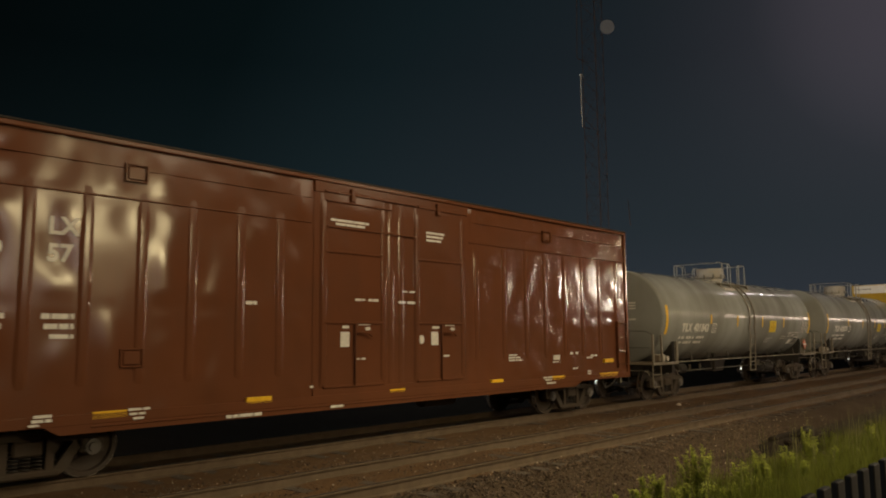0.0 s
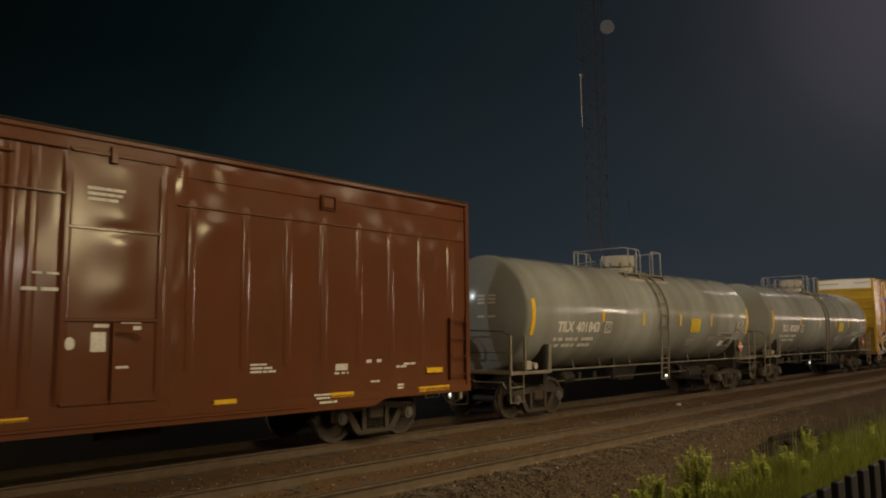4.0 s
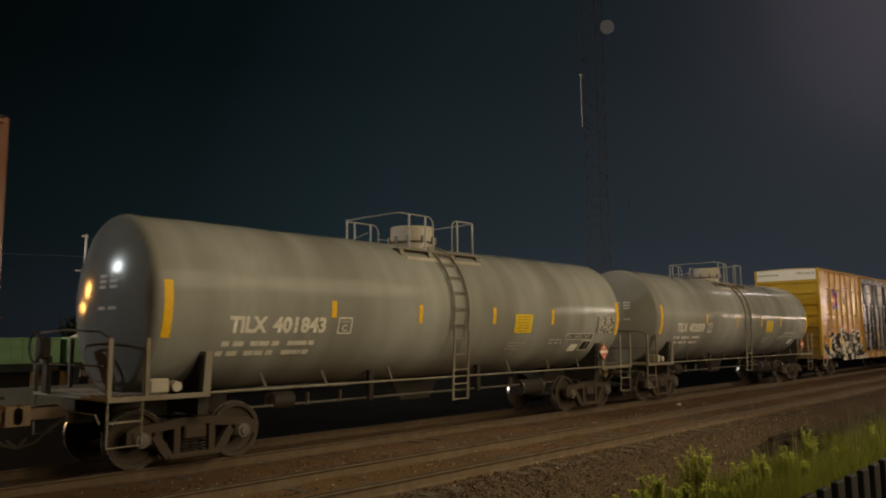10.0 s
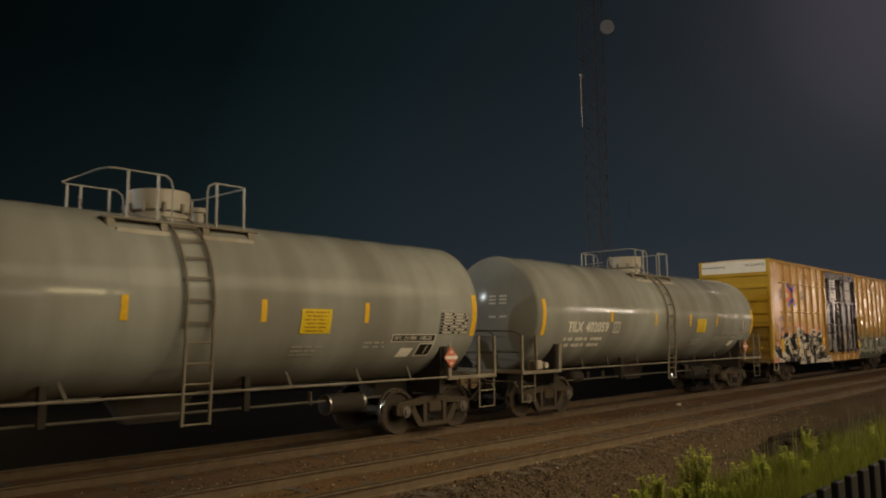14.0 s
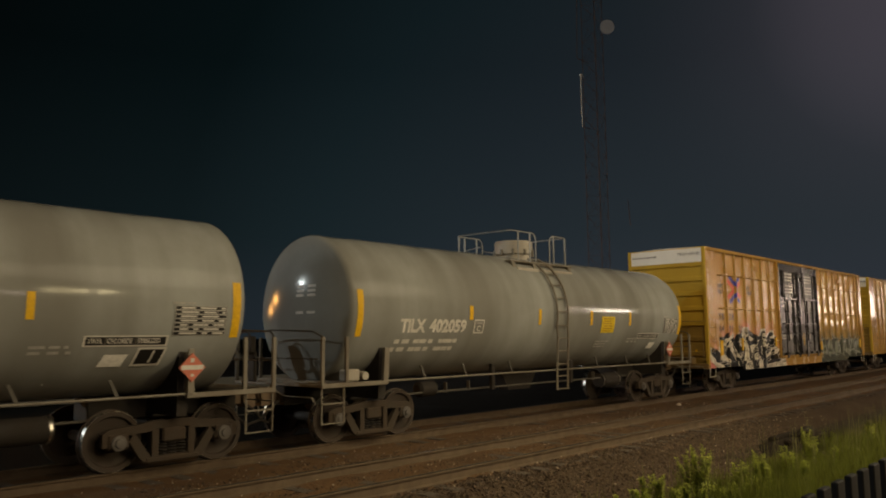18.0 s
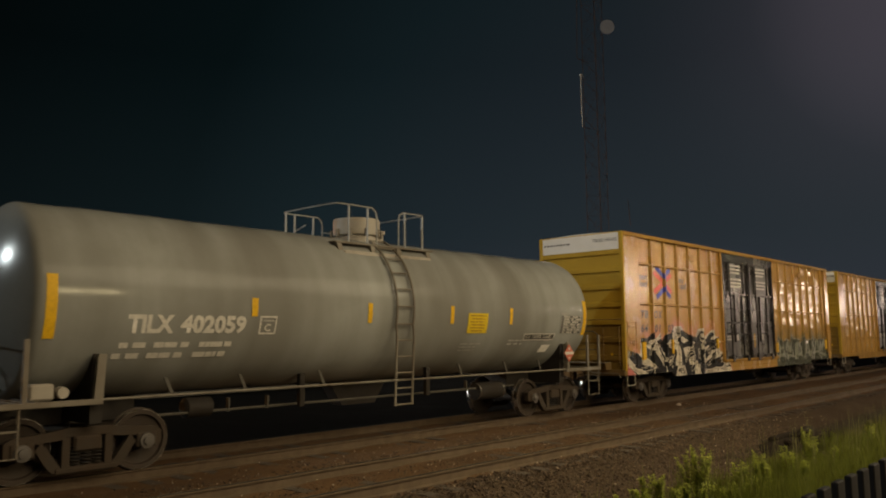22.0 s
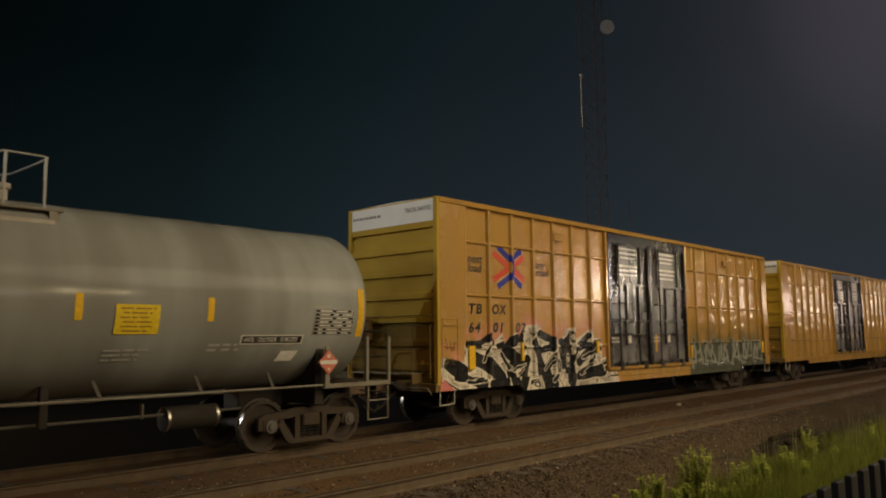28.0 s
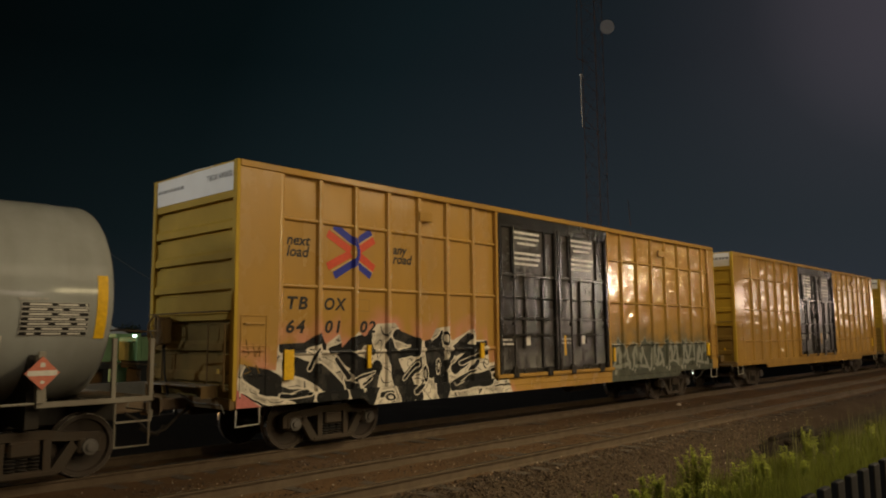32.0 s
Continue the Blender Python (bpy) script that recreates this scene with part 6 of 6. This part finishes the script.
    for x0, x1, z, hh in ((2.58, 3.02, 2.33, 0.075), (2.62, 3.02, 2.19, 0.075), (2.70, 3.02, 2.05, 0.06), (1.7, 2.12, 2.33, 0.075), (1.7, 2.10, 2.19, 0.075), (1.7, 2.05, 2.05, 0.06),
                          (5.80, 6.02, 2.60, 0.06), (8.52, 8.78, 2.72, 0.05), (12.94, 13.36, 1.50, 0.035), (12.94, 13.48, 1.44, 0.035), (12.94, 13.30, 1.56, 0.03), (15.52, 15.66, 1.55, 0.06), (15.80, 15.92, 1.55, 0.06), (15.62, 15.86, 1.16, 0.035), (16.32, 16.60, 1.42, 0.04), (16.52, 16.84, 1.47, 0.04), (16.36, 16.54, 1.00, 0.035), (16.36, 16.54, 1.06, 0.035)):
        part("small_print", bars(rng, x0 - c, x1 - c, z, hh, 0, skin, 0.02), "mark_white", car)
    part("data_card", plate(14.76 - c, 15.06 - c, 1.40, 1.52, 0, skin, 1), "mark_white", car, "white data card")
    part("small_print", bars(rng, 14.74 - c, 15.08 - c, 1.35, 0.035, 0, skin), "mark_white", car)
    for k, z in enumerate((4.20, 4.13)):
        part("small_print", bars(rng, 7.58 - c + 0.12 * k, 8.52 - c - 0.1 * k, z, 0.045, 0, skin, 0.012), "mark_white", car)
    for k, z in enumerate((4.19, 4.11, 4.03)):
        part("small_print", bars(rng, 10.14 - c, 10.71 - c - 0.06 * k, z, 0.045, 0, skin, 0.012), "mark_white", car)
    for a in (7.43 - c, 9.87 - c):
        part("small_print", bars(rng, a + 0.75, a + 1.0, 2.72, 0.04, 0, skin, 0.02), "mark_white", car) if a < -1 else None
        part("door_notice", plate(a + 0.40, a + 0.62, 1.83, 2.11, 0, skin, 3), "mark_white", car, "white door notice")
        part("small_print", bars(rng, a + 0.44, a + 0.66, 2.20, 0.05, 0, skin), "mark_white", car)
        part("small_print", bars(rng, a + 0.84, a + 1.14, 2.26, 0.05, 0, skin), "mark_white", car)
        part("small_print", bars(rng, a + 1.02, a + 1.14, 2.17, 0.06, 0, skin), "mark_white", car)
        part("small_print", bars(rng, a + 0.78, a + 1.02, 1.60, 0.035, 0, skin), "mark_white", car)
    part("small_print", bars(rng, 9.32 - c, 9.80 - c, 2.70, 0.05, 0, skin), "mark_white", car)
    part("small_print", bars(rng, 9.45 - c, 9.80 - c, 2.92, 0.03, 0, skin), "mark_white", car)
    part("round_mark", Shape().prism([(9.98 - c + 0.07 * math.cos(k * math.pi / 8), 1.95 + 0.09 * math.sin(k * math.pi / 8)) for k in range(16)], skin(9.98 - c, 1.95) - 0.012, skin(9.98 - c, 1.95) + 0.01), "mark_white", car, smooth=0)
    for x0, x1, z0m, z1m in ((3.32, 3.81, 0.885, 0.985), (5.83, 6.32, 0.93, 1.03), (9.08, 9.49, 0.925, 0.985), (12.25, 12.66, 0.945, 1.025), (14.63, 15.17, 0.91, 1.0), (16.92, 17.84, 0.885, 0.985), (17.15, 17.62, 1.265, 1.365)):
        part("reflective_strip", Shape().box(x0 - c, x1 - c, -hw - 0.012, -hw + 0.04, z0m, z1m), "mark_yellow", car, "yellow reflective strip", smooth=0)
    for x0, x1, z, hh in ((3.82, 4.15, 0.985, 0.035), (3.84, 4.08, 0.92, 0.035), (3.90, 4.08, 0.855, 0.035), (2.52, 2.76, 0.98, 0.04), (2.50, 2.76, 0.92, 0.04), (2.46, 2.60, 0.865, 0.03), (5.44, 6.11, 0.752, 0.05),
                          (14.22, 14.60, 0.985, 0.035), (14.28, 14.58, 0.925, 0.035), (14.35, 14.75, 0.845, 0.04), (7.58, 7.90, 0.758, 0.045), (7.10, 7.18, 1.14, 0.03)):
        part("small_print", bars(rng, x0 - c, x1 - c, z, hh, -hw - 0.034, None, 0.02), "mark_white", car)
    for x, z in ((3.86, 1.73), (3.84, 4.50), (14.55, 4.50)):
        hatch = part("access_hatch", Shape().box(x - 0.13 - c, x + 0.13 - c, -hw + 0.0, -hw + 0.04, z - 0.10, z + 0.10, 0.012), "red", car)
        for x0, x1, z0h, z1h in ((x - 0.18, x - 0.15, z - 0.14, z + 0.14), (x + 0.15, x + 0.18, z - 0.14, z + 0.14), (x - 0.15, x + 0.15, z + 0.115, z + 0.14), (x - 0.15, x + 0.15, z - 0.14, z - 0.115)):
            part("hatch_frame", Shape().box(x0 - c, x1 - c, -hw - 0.008, -hw + 0.04, z0h, z1h, 0.006), "red", hatch)
    return car


# ---------------------------------------------------------------- the train
train = []
for make, x in ((build_red_boxcar, 9.38), (lambda: build_tank_car("401843", "grey tank wagon with white lettering, rusty dome fittings"), 27.61),
                (lambda: build_tank_car("402059", "grey tank wagon with white lettering and yellow strips"), 43.77),
                (lambda: build_yellow_boxcar(True, "yellow steel box wagon with sprayed black-and-white graffiti"), 62.225),
                (lambda: build_yellow_boxcar(False, "yellow steel box wagon with black plug doors"), 82.975),
                (lambda: build_yellow_boxcar(False, "yellow steel box wagon with black plug doors"), 103.725)):
    c = make()
    c.matrix_basis = pose(x + 1.41, TRACK_Y, 0)
    train.append((c, x))


# ---------------------------------------------------------------- beside the track: weeds, fence, timber
def blades(name, label, count, area, height, width, material, seed, lean=0.35):
    rng = np.random.default_rng(seed)
    v, f = [], []
    for k in range(count):
        x, y = area(rng)
        z = ground_height(x, y) - 0.02
        h = height(rng, x, y)
        a = rng.uniform(0, 6.28)
        w = width * rng.uniform(0.6, 1.4)
        dx, dy = math.cos(a) * w, math.sin(a) * w
        b = rng.uniform(0, 6.28)
        lx, ly = math.cos(b) * h * lean * rng.random(), math.sin(b) * h * lean * rng.random()
        n = len(v)
        v += [(x - dx, y - dy, z), (x + dx, y + dy, z), (x + lx * 0.35 - dx * 0.7, y + ly * 0.35 - dy * 0.7, z + h * 0.6), (x + lx * 0.35 + dx * 0.7, y + ly * 0.35 + dy * 0.7, z + h * 0.6), (x + lx, y + ly, z + h)]
        f += [(n, n + 1, n + 3, n + 2), (n + 2, n + 3, n + 4)]
    return tagged(new(name, raw_mesh(name, v, f, MAT[material])), label, "grass", kind="stuff")


def weed(x, y, h, seed, label):
    """A leafy roadside weed: stems with many small leaves."""
    rng = random.Random(seed)
    plant = thing("weed", label, "weed", pose(x, y, ground_height(x, y) - 0.02), "weeds in the ditch")
    v, f = [], []
    for k in range(rng.randint(6, 10)):
        a, sp = rng.uniform(0, 6.28), rng.uniform(0.04, 0.22) * h
        hh = h * rng.uniform(0.65, 1.0)
        pts = [(0.04 * math.cos(a), 0.04 * math.sin(a), 0), (sp * 0.4 * math.cos(a), sp * 0.4 * math.sin(a), hh * 0.5), (sp * math.cos(a), sp * math.sin(a), hh)]
        part("stem", Shape().tube(pts, 0.006, 5), "stalk", plant)
        for j in range(rng.randint(70, 95)):
            t = rng.uniform(0.15, 1.0)
            p = Vector(pts[0]).lerp(Vector(pts[1]), t * 2) if t < 0.5 else Vector(pts[1]).lerp(Vector(pts[2]), t * 2 - 1)
            b = rng.uniform(0, 6.28)
            ln = rng.uniform(0.036, 0.088) * (1.3 - 0.5 * t)
            d = Vector((math.cos(b), math.sin(b), rng.uniform(0.1, 1.3))).normalized()
            s = d.cross(Vector((0, 0, 1))).normalized() * ln * 0.26
            n = len(v)
            v += [tuple(p), tuple(p + d * ln * 0.5 + s), tuple(p + d * ln - Vector((0, 0, ln * 0.2))), tuple(p + d * ln * 0.5 - s)]
            f.append((n, n + 1, n + 2, n + 3))
    part("foliage", raw_mesh("foliage", v, f, MAT["weed"]), "weed", plant)
    return plant


def grassy(r):
    """A place in the ditch: in patches, thinner further off."""
    while True:
        x = 7.2 + 24 * r.random() ** 1.3
        edge = 5.65 + 0.3 * math.sin(x * 1.7) + 0.2 * math.sin(x * 4.1 + 1) - 0.03 * max(0, x - 15)
        y = r.uniform(2.7, edge)
        if noise.noise((x * 0.55, y * 0.9, 3)) + 0.4 * noise.noise((x * 1.9, y * 2.3, 5)) > r.uniform(-0.75, 0.25):
            return x, y


def tuft(r, x, y):
    """Taller in clumps."""
    return r.uniform(0.16, 0.50) * (0.7 + 1.3 * max(0, noise.noise((x * 0.8, y * 0.9, 9))))


blades("ditch_grass", "long green grass in the ditch by the fence", 42000, grassy, tuft, 0.005, "grass", 11)
blades("sparse_grass", "thin grass growing into the ballast", 2200, lambda r: (r.uniform(8, 40), r.uniform(5.2, 6.4)), lambda r, x, y: r.uniform(0.05, 0.2), 0.005, "grass", 12)
blades("dry_stems", "dry upright grass stems", 420, lambda r: (r.uniform(9, 26), r.uniform(3.8, 6.0)), lambda r, x, y: r.uniform(0.45, 1.0), 0.004, "stalk", 13, 0.15)
WEEDS = ((11.31, 5.35, 0.92), (11.50, 5.3, 0.98), (11.42, 5.2, 0.90), (10.48, 5.45, 0.58), (10.53, 5.2, 0.46), (9.61, 5.3, 0.5), (10.25, 5.5, 0.60), (11.01, 4.9, 0.42), (10.89, 4.7, 0.36), (11.7, 4.7, 0.60), (11.6, 4.5, 0.45),
         (11.12, 4.6, 0.35), (10.12, 4.9, 0.52), (10.74, 4.9, 0.50), (11.46, 4.2, 0.34), (9.74, 4.8, 0.50), (10.24, 4.3, 0.37), (16.9, 5.45, 0.68), (16.3, 5.15, 0.62), (15.6, 4.9, 0.55), (13.36, 4.6, 0.55), (9.34, 5.4, 0.49), (13.19, 5.0, 0.66),
         (15.24, 4.4, 0.42), (14.2, 4.9, 0.58), (12.4, 4.6, 0.52), (12.1, 4.9, 0.62), (18.5, 4.6, 0.55), (19.6, 4.9, 0.5), (12.9, 4.2, 0.4))
for k, (x, y, h) in enumerate(WEEDS):
    weed(x, y, h, 100 + k, "leafy yellow-green weed growing beside the ballast")


def build_fence():
    fence = thing("picket_fence", "black flat-topped picket fence beside the ditch", "fence", pose(0, 0.86, 0))
    top, foot = 1.484, 0.36
    x = 1.4
    picket = Shape().box(-0.042, 0.042, -0.012, 0.012, foot, top, 0.004).mesh("picket", MAT["fence"], 0)
    while x < 9.0:
        part("picket", picket, "fence", fence, at=(x, 0, 0))
        x += 0.158
    for z in (0.55, 1.28):
        part("fence_rail", Shape().box(1.3, 9.1, 0.012, 0.05, z - 0.04, z + 0.04, 0.004), "fence", fence)
    for x in (1.3, 3.7, 6.1, 8.5):
        part("fence_post", Shape().box(x - 0.045, x + 0.045, 0.05, 0.14, 0.2, 1.33, 0.006), "fence", fence)


def build_timber():
    rng = random.Random(4)
    heap = thing("timber_pile", "pile of dark discarded railway ties in the grass", "timber pile", pose(18.9, 6.2, ground_height(18.9, 6.2) - 0.10))
    mound, n = Shape(), 26
    rings = [(math.cos(a) ** 0.8, math.sin(a)) for a in (k * 0.5 * math.pi / 6 for k in range(7))]
    v = []
    for r, h in rings:
        for k in range(n):
            a = 2 * math.pi * k / n
            b = 1 + 0.30 * noise.noise((2.2 * math.cos(a), 2.2 * math.sin(a), 2 * h))
            v.append((2.2 * r * b * math.cos(a), 0.75 * r * b * math.sin(a), -0.12 + 0.42 * h * (1 + 0.5 * noise.noise((3 * r * math.cos(a), 3 * r * math.sin(a), 7)))))
    mound.add(v, [(j * n + k, j * n + (k + 1) % n, (j + 1) * n + (k + 1) % n, (j + 1) * n + k) for j in range(6) for k in range(n)])
    part("debris", mound, "old_tie", heap, "heap of dark rotten debris", smooth=0)
    for z, n in ((0.10, 4), (0.24, 3), (0.37, 1)):
        for j in range(n):
            o = part("tie", Shape().box(-0.85, 0.85, -0.11, 0.11, 0, 0.17, 0.035), "old_tie", heap)
            o.matrix_basis = pose(rng.uniform(-0.25, 0.25), -0.36 + j * 0.25 + z * 0.5, z, 0, rng.uniform(-5, 5), rng.uniform(-24, 24))


def build_pale_rock():
    rock = thing("rock", "pale broken stone lying on the track bed", "stone", pose(22.6, 10.95, -0.17))
    sh = Shape().lathe([(-0.05, 0.03), (-0.02, 0.07), (0.03, 0.08), (0.065, 0.05), (0.08, 0.02)], "z", 9)
    part("stone_body", sh, "pale_stone", rock, smooth=0)


build_fence()
build_timber()
build_pale_rock()


# ---------------------------------------------------------------- beyond the train
def build_tower():
    """Triangular lattice mast with a dish and whip aerials."""
    base = (78.2, 46.9)
    mast = thing("radio_mast", "tall dark steel lattice radio mast with a dish", "radio mast", pose(base[0], base[1], -0.6))
    half = 1.45
    legs = [Vector((half * math.cos(a), half * math.sin(a), 0)) for a in (radians(100), radians(220), radians(340))]
    top = 62
    for p in legs:
        part("mast_leg", Shape().tube([p, p + Vector((0, 0, top))], 0.042, 8), "tower", mast)
    bay = top / 26
    for i in range(3):
        a, b = legs[i], legs[(i + 1) % 3]
        up = Vector((0, 0, bay))
        for kind, ends in (("cross_bar", (a, b)), ("brace", (a, b + up)), ("brace", (b, a + up))):
            bar = Shape().tube(list(ends), 0.015, 5).mesh(kind, MAT["tower"], 0)
            for k in range(26):
                part(kind, bar, "tower", mast, at=(0, 0, k * bay))
    part("feed_line", Shape().tube([legs[1] * 0.9 + Vector((0, 0, 0)), legs[1] * 0.9 + Vector((0, 0, top))], 0.05, 6), "tower", mast)
    d = part("dish", Shape().lathe([(-0.5, 0.15), (-0.45, 0.5), (-0.25, 0.82), (0.05, 0.86), (0.10, 0.84)], "x", 28), "dish", mast, "pale microwave dish")
    d.matrix_basis = pose(-1.35, -2.75, 38.65, 0, 0, 222)
    part("dish_arm", Shape().tube([(-1.2, -2.4, 38.65), (0.3, -0.9, 38.65)], 0.06, 6), "tower", mast)
    part("whip_aerial", Shape().tube([(-3.0, 0.05, 33.0), (-2.45, 0.35, 27.0)], 0.05, 6), "mark_card", mast, "white whip aerial")
    part("aerial_head", Shape().box(-3.15, -2.85, -0.1, 0.15, 32.9, 33.2, 0.03), "mark_card", mast)
    part("aerial_arm", Shape().tube([(-2.4, 0.35, 27.0), (-0.9, 0.2, 27.0)], 0.04, 6), "tower", mast)
    part("whip_aerial", Shape().tube([(2.0, -2.8, 18.4), (2.35, -2.8, 15.4)], 0.04, 6), "tower", mast)
    part("whip_aerial", Shape().tube([(-3.9, -0.3, 42.0), (-3.6, 0.1, 35.0)], 0.04, 6), "tower", mast)
    part("aerial_arm", Shape().tube([(-3.6, 0.1, 35.0), (-1.0, 0.1, 35.0)], 0.04, 6), "tower", mast)


def build_container(x, y, w, label):
    box = thing("container", label, "container", pose(x, y, -0.6), "containers in the yard")
    part("body", Shape().box(0, w, 0, 2.2, 1.45, 2.68, 0.03), "container", box)
    for k in range(int(w / 0.55)):
        part("body_rib", Shape().box(0.25 + 0.55 * k, 0.33 + 0.55 * k, -0.05, 0.0, 1.47, 2.66), "container", box, smooth=0)
    part("top_rim", Shape().box(-0.03, w + 0.03, -0.08, 2.25, 2.64, 2.74, 0.02), "container", box)
    part("base_frame", Shape().box(0.1, w - 0.1, 0.1, 2.1, 1.05, 1.45, 0.02), "dark", box)
    for xx in (0.4, w - 0.7):
        part("leg", Shape().box(xx, xx + 0.3, 0.2, 2.0, 0, 1.05, 0.02), "dark", box)
    return box


def build_background():
    for k, (x, w) in enumerate(((6.0, 4.6), (11.0, 4.8), (16.1, 2.6), (19.6, 1.6))):
        build_container(x, 41.5 - 0.25 * k, w, "pale green steel container on a dark frame in the yard")
    kerb = new("low_wall", Shape().box(-30, 28, 33.0, 33.3, -0.7, 0.15, 0.03).mesh("low_wall", MAT["concrete"], 0))
    tagged(kerb, "low grey concrete wall across the yard", "wall", kind="structure")
    # pole with cross-arm and wires
    pole = thing("utility_pole", "pale wooden utility pole with wires", "utility pole", pose(22.9, 56.3, -0.6))
    part("shaft", Shape().tube([(0, 0, 0), (0.05, 0, 5), (0.1, 0, 10.2)], 0.085, 10), "pole", pole)
    part("cross_arm", Shape().box(-0.55, 0.6, -0.05, 0.05, 7.5, 7.60, 0.01), "pole", pole)
    part("pole_cap", Shape().box(-0.2, 0.25, -0.05, 0.05, 10.0, 10.12, 0.01), "pole", pole)
    for z, e in ((8.6, (-60, 10, 8.9)), (10.1, (9, -1, 5.5))):
        p0, p1 = Vector((0.1, 0, z)), Vector(e)
        pts = [p0.lerp(p1, k / 10) - Vector((0, 0, 0.5 * math.sin(math.pi * k / 10))) for k in range(11)]
        part("wire", Shape().tube(pts, 0.02, 4), "wire", pole)
    # hut with a white hipped roof
    hut = thing("hut", "small hut with a white hipped roof", "hut", pose(25.2, 58.0, -0.6))
    part("wall", Shape().box(-1.6, 1.6, -1.4, 1.4, 0, 2.7), "dark", hut, smooth=0)
    r = Shape().add([(-2.0, -1.8, 2.7), (2.0, -1.8, 2.7), (2.0, 1.8, 2.7), (-2.0, 1.8, 2.7), (-0.4, 0, 3.75), (0.4, 0, 3.75)], [(0, 1, 5, 4), (1, 2, 5), (2, 3, 4, 5), (3, 0, 4), (3, 2, 1, 0)])
    part("roof", r, "roof_white", hut, smooth=0)
    # green shed with two lamps
    shed = thing("shed", "small green shed with a dark doorway and two lights", "shed", pose(20.6, 43.5, -0.6))
    part("wall", Shape().box(-0.9, 0.55, 0, 2, 0.2, 2.95, 0.02), "container", shed)
    part("doorway", Shape().box(0.55, 1.9, 0.05, 2, 0.0, 2.85, 0.02), "dark", shed)
    for z in (2.68, 1.72):
        part("light", Shape().box(0.05, 0.28, -0.06, 0.0, z, z + 0.2, 0.02), "bulb", shed, "small white light")
    for k in range(4):
        part("light", Shape().box(-0.5 + 0.35 * k, -0.42 + 0.35 * k, -0.06, 0.0, 1.42, 1.48), "bulb", shed, smooth=0)


def build_tree(x, y, h, seed):
    rng = random.Random(seed)
    tree = thing("tree", "dark leafy tree beyond the yard", "tree", pose(x, y, -0.6), "trees beyond the yard")
    s = Shape().tube([(0, 0, 0), (0.1, 0, h * 0.3), (0.0, 0.1, h * 0.55)], 0.16, 7)
    tips = []
    for k in range(7):
        a = rng.uniform(0, 6.28)
        p = (math.cos(a) * h * 0.22, math.sin(a) * h * 0.22, h * rng.uniform(0.5, 0.85))
        s.tube([(0.05, 0, h * rng.uniform(0.25, 0.5)), p], 0.06, 5)
        tips.append(p)
    part("trunk", s, "bark", tree)
    v, f = [], []
    for p in tips:
        for j in range(160):
            d = Vector((rng.gauss(0, 1), rng.gauss(0, 1), rng.gauss(0, 0.8))) * h * 0.10
            c = Vector(p) + d
            u = Vector((rng.uniform(-1, 1), rng.uniform(-1, 1), rng.uniform(-1, 1))).normalized() * h * 0.035
            w = u.orthogonal().normalized() * h * 0.025
            n = len(v)
            v += [tuple(c - u), tuple(c + w), tuple(c + u), tuple(c - w)]
            f.append((n, n + 1, n + 2, n + 3))
    part("crown", raw_mesh("crown", v, f, MAT["crown"]), "crown", tree)


build_tower()
build_background()
for k, (x, y, h) in enumerate(((10, 70, 5.5), (16, 74, 5.0), (22, 78, 4.6), (31, 76, 5.2), (-16, 72, 6.2), (38, 82, 4.6))):
    build_tree(x, y, h, 300 + k)


# ---------------------------------------------------------------- what moves
def rolled(t):
    ts = [r[0] for r in ROLLED]
    return float(np.interp(t, ts, [r[1] for r in ROLLED]))


def motions():
    for car, x in train:
        walk(car, [(t, pose(x - s, TRACK_Y, 0)) for t, s in ROLLED])
    for w in wheelsets:
        place = w.location.copy()
        rows = []
        for k in range(129):
            t = k * 0.25
            rows.append((t, pose(place.x, place.y, place.z, 0, -math.degrees(rolled(t) / WHEEL_R), 0)))
        walk(w, rows)


add_treads()
motions()
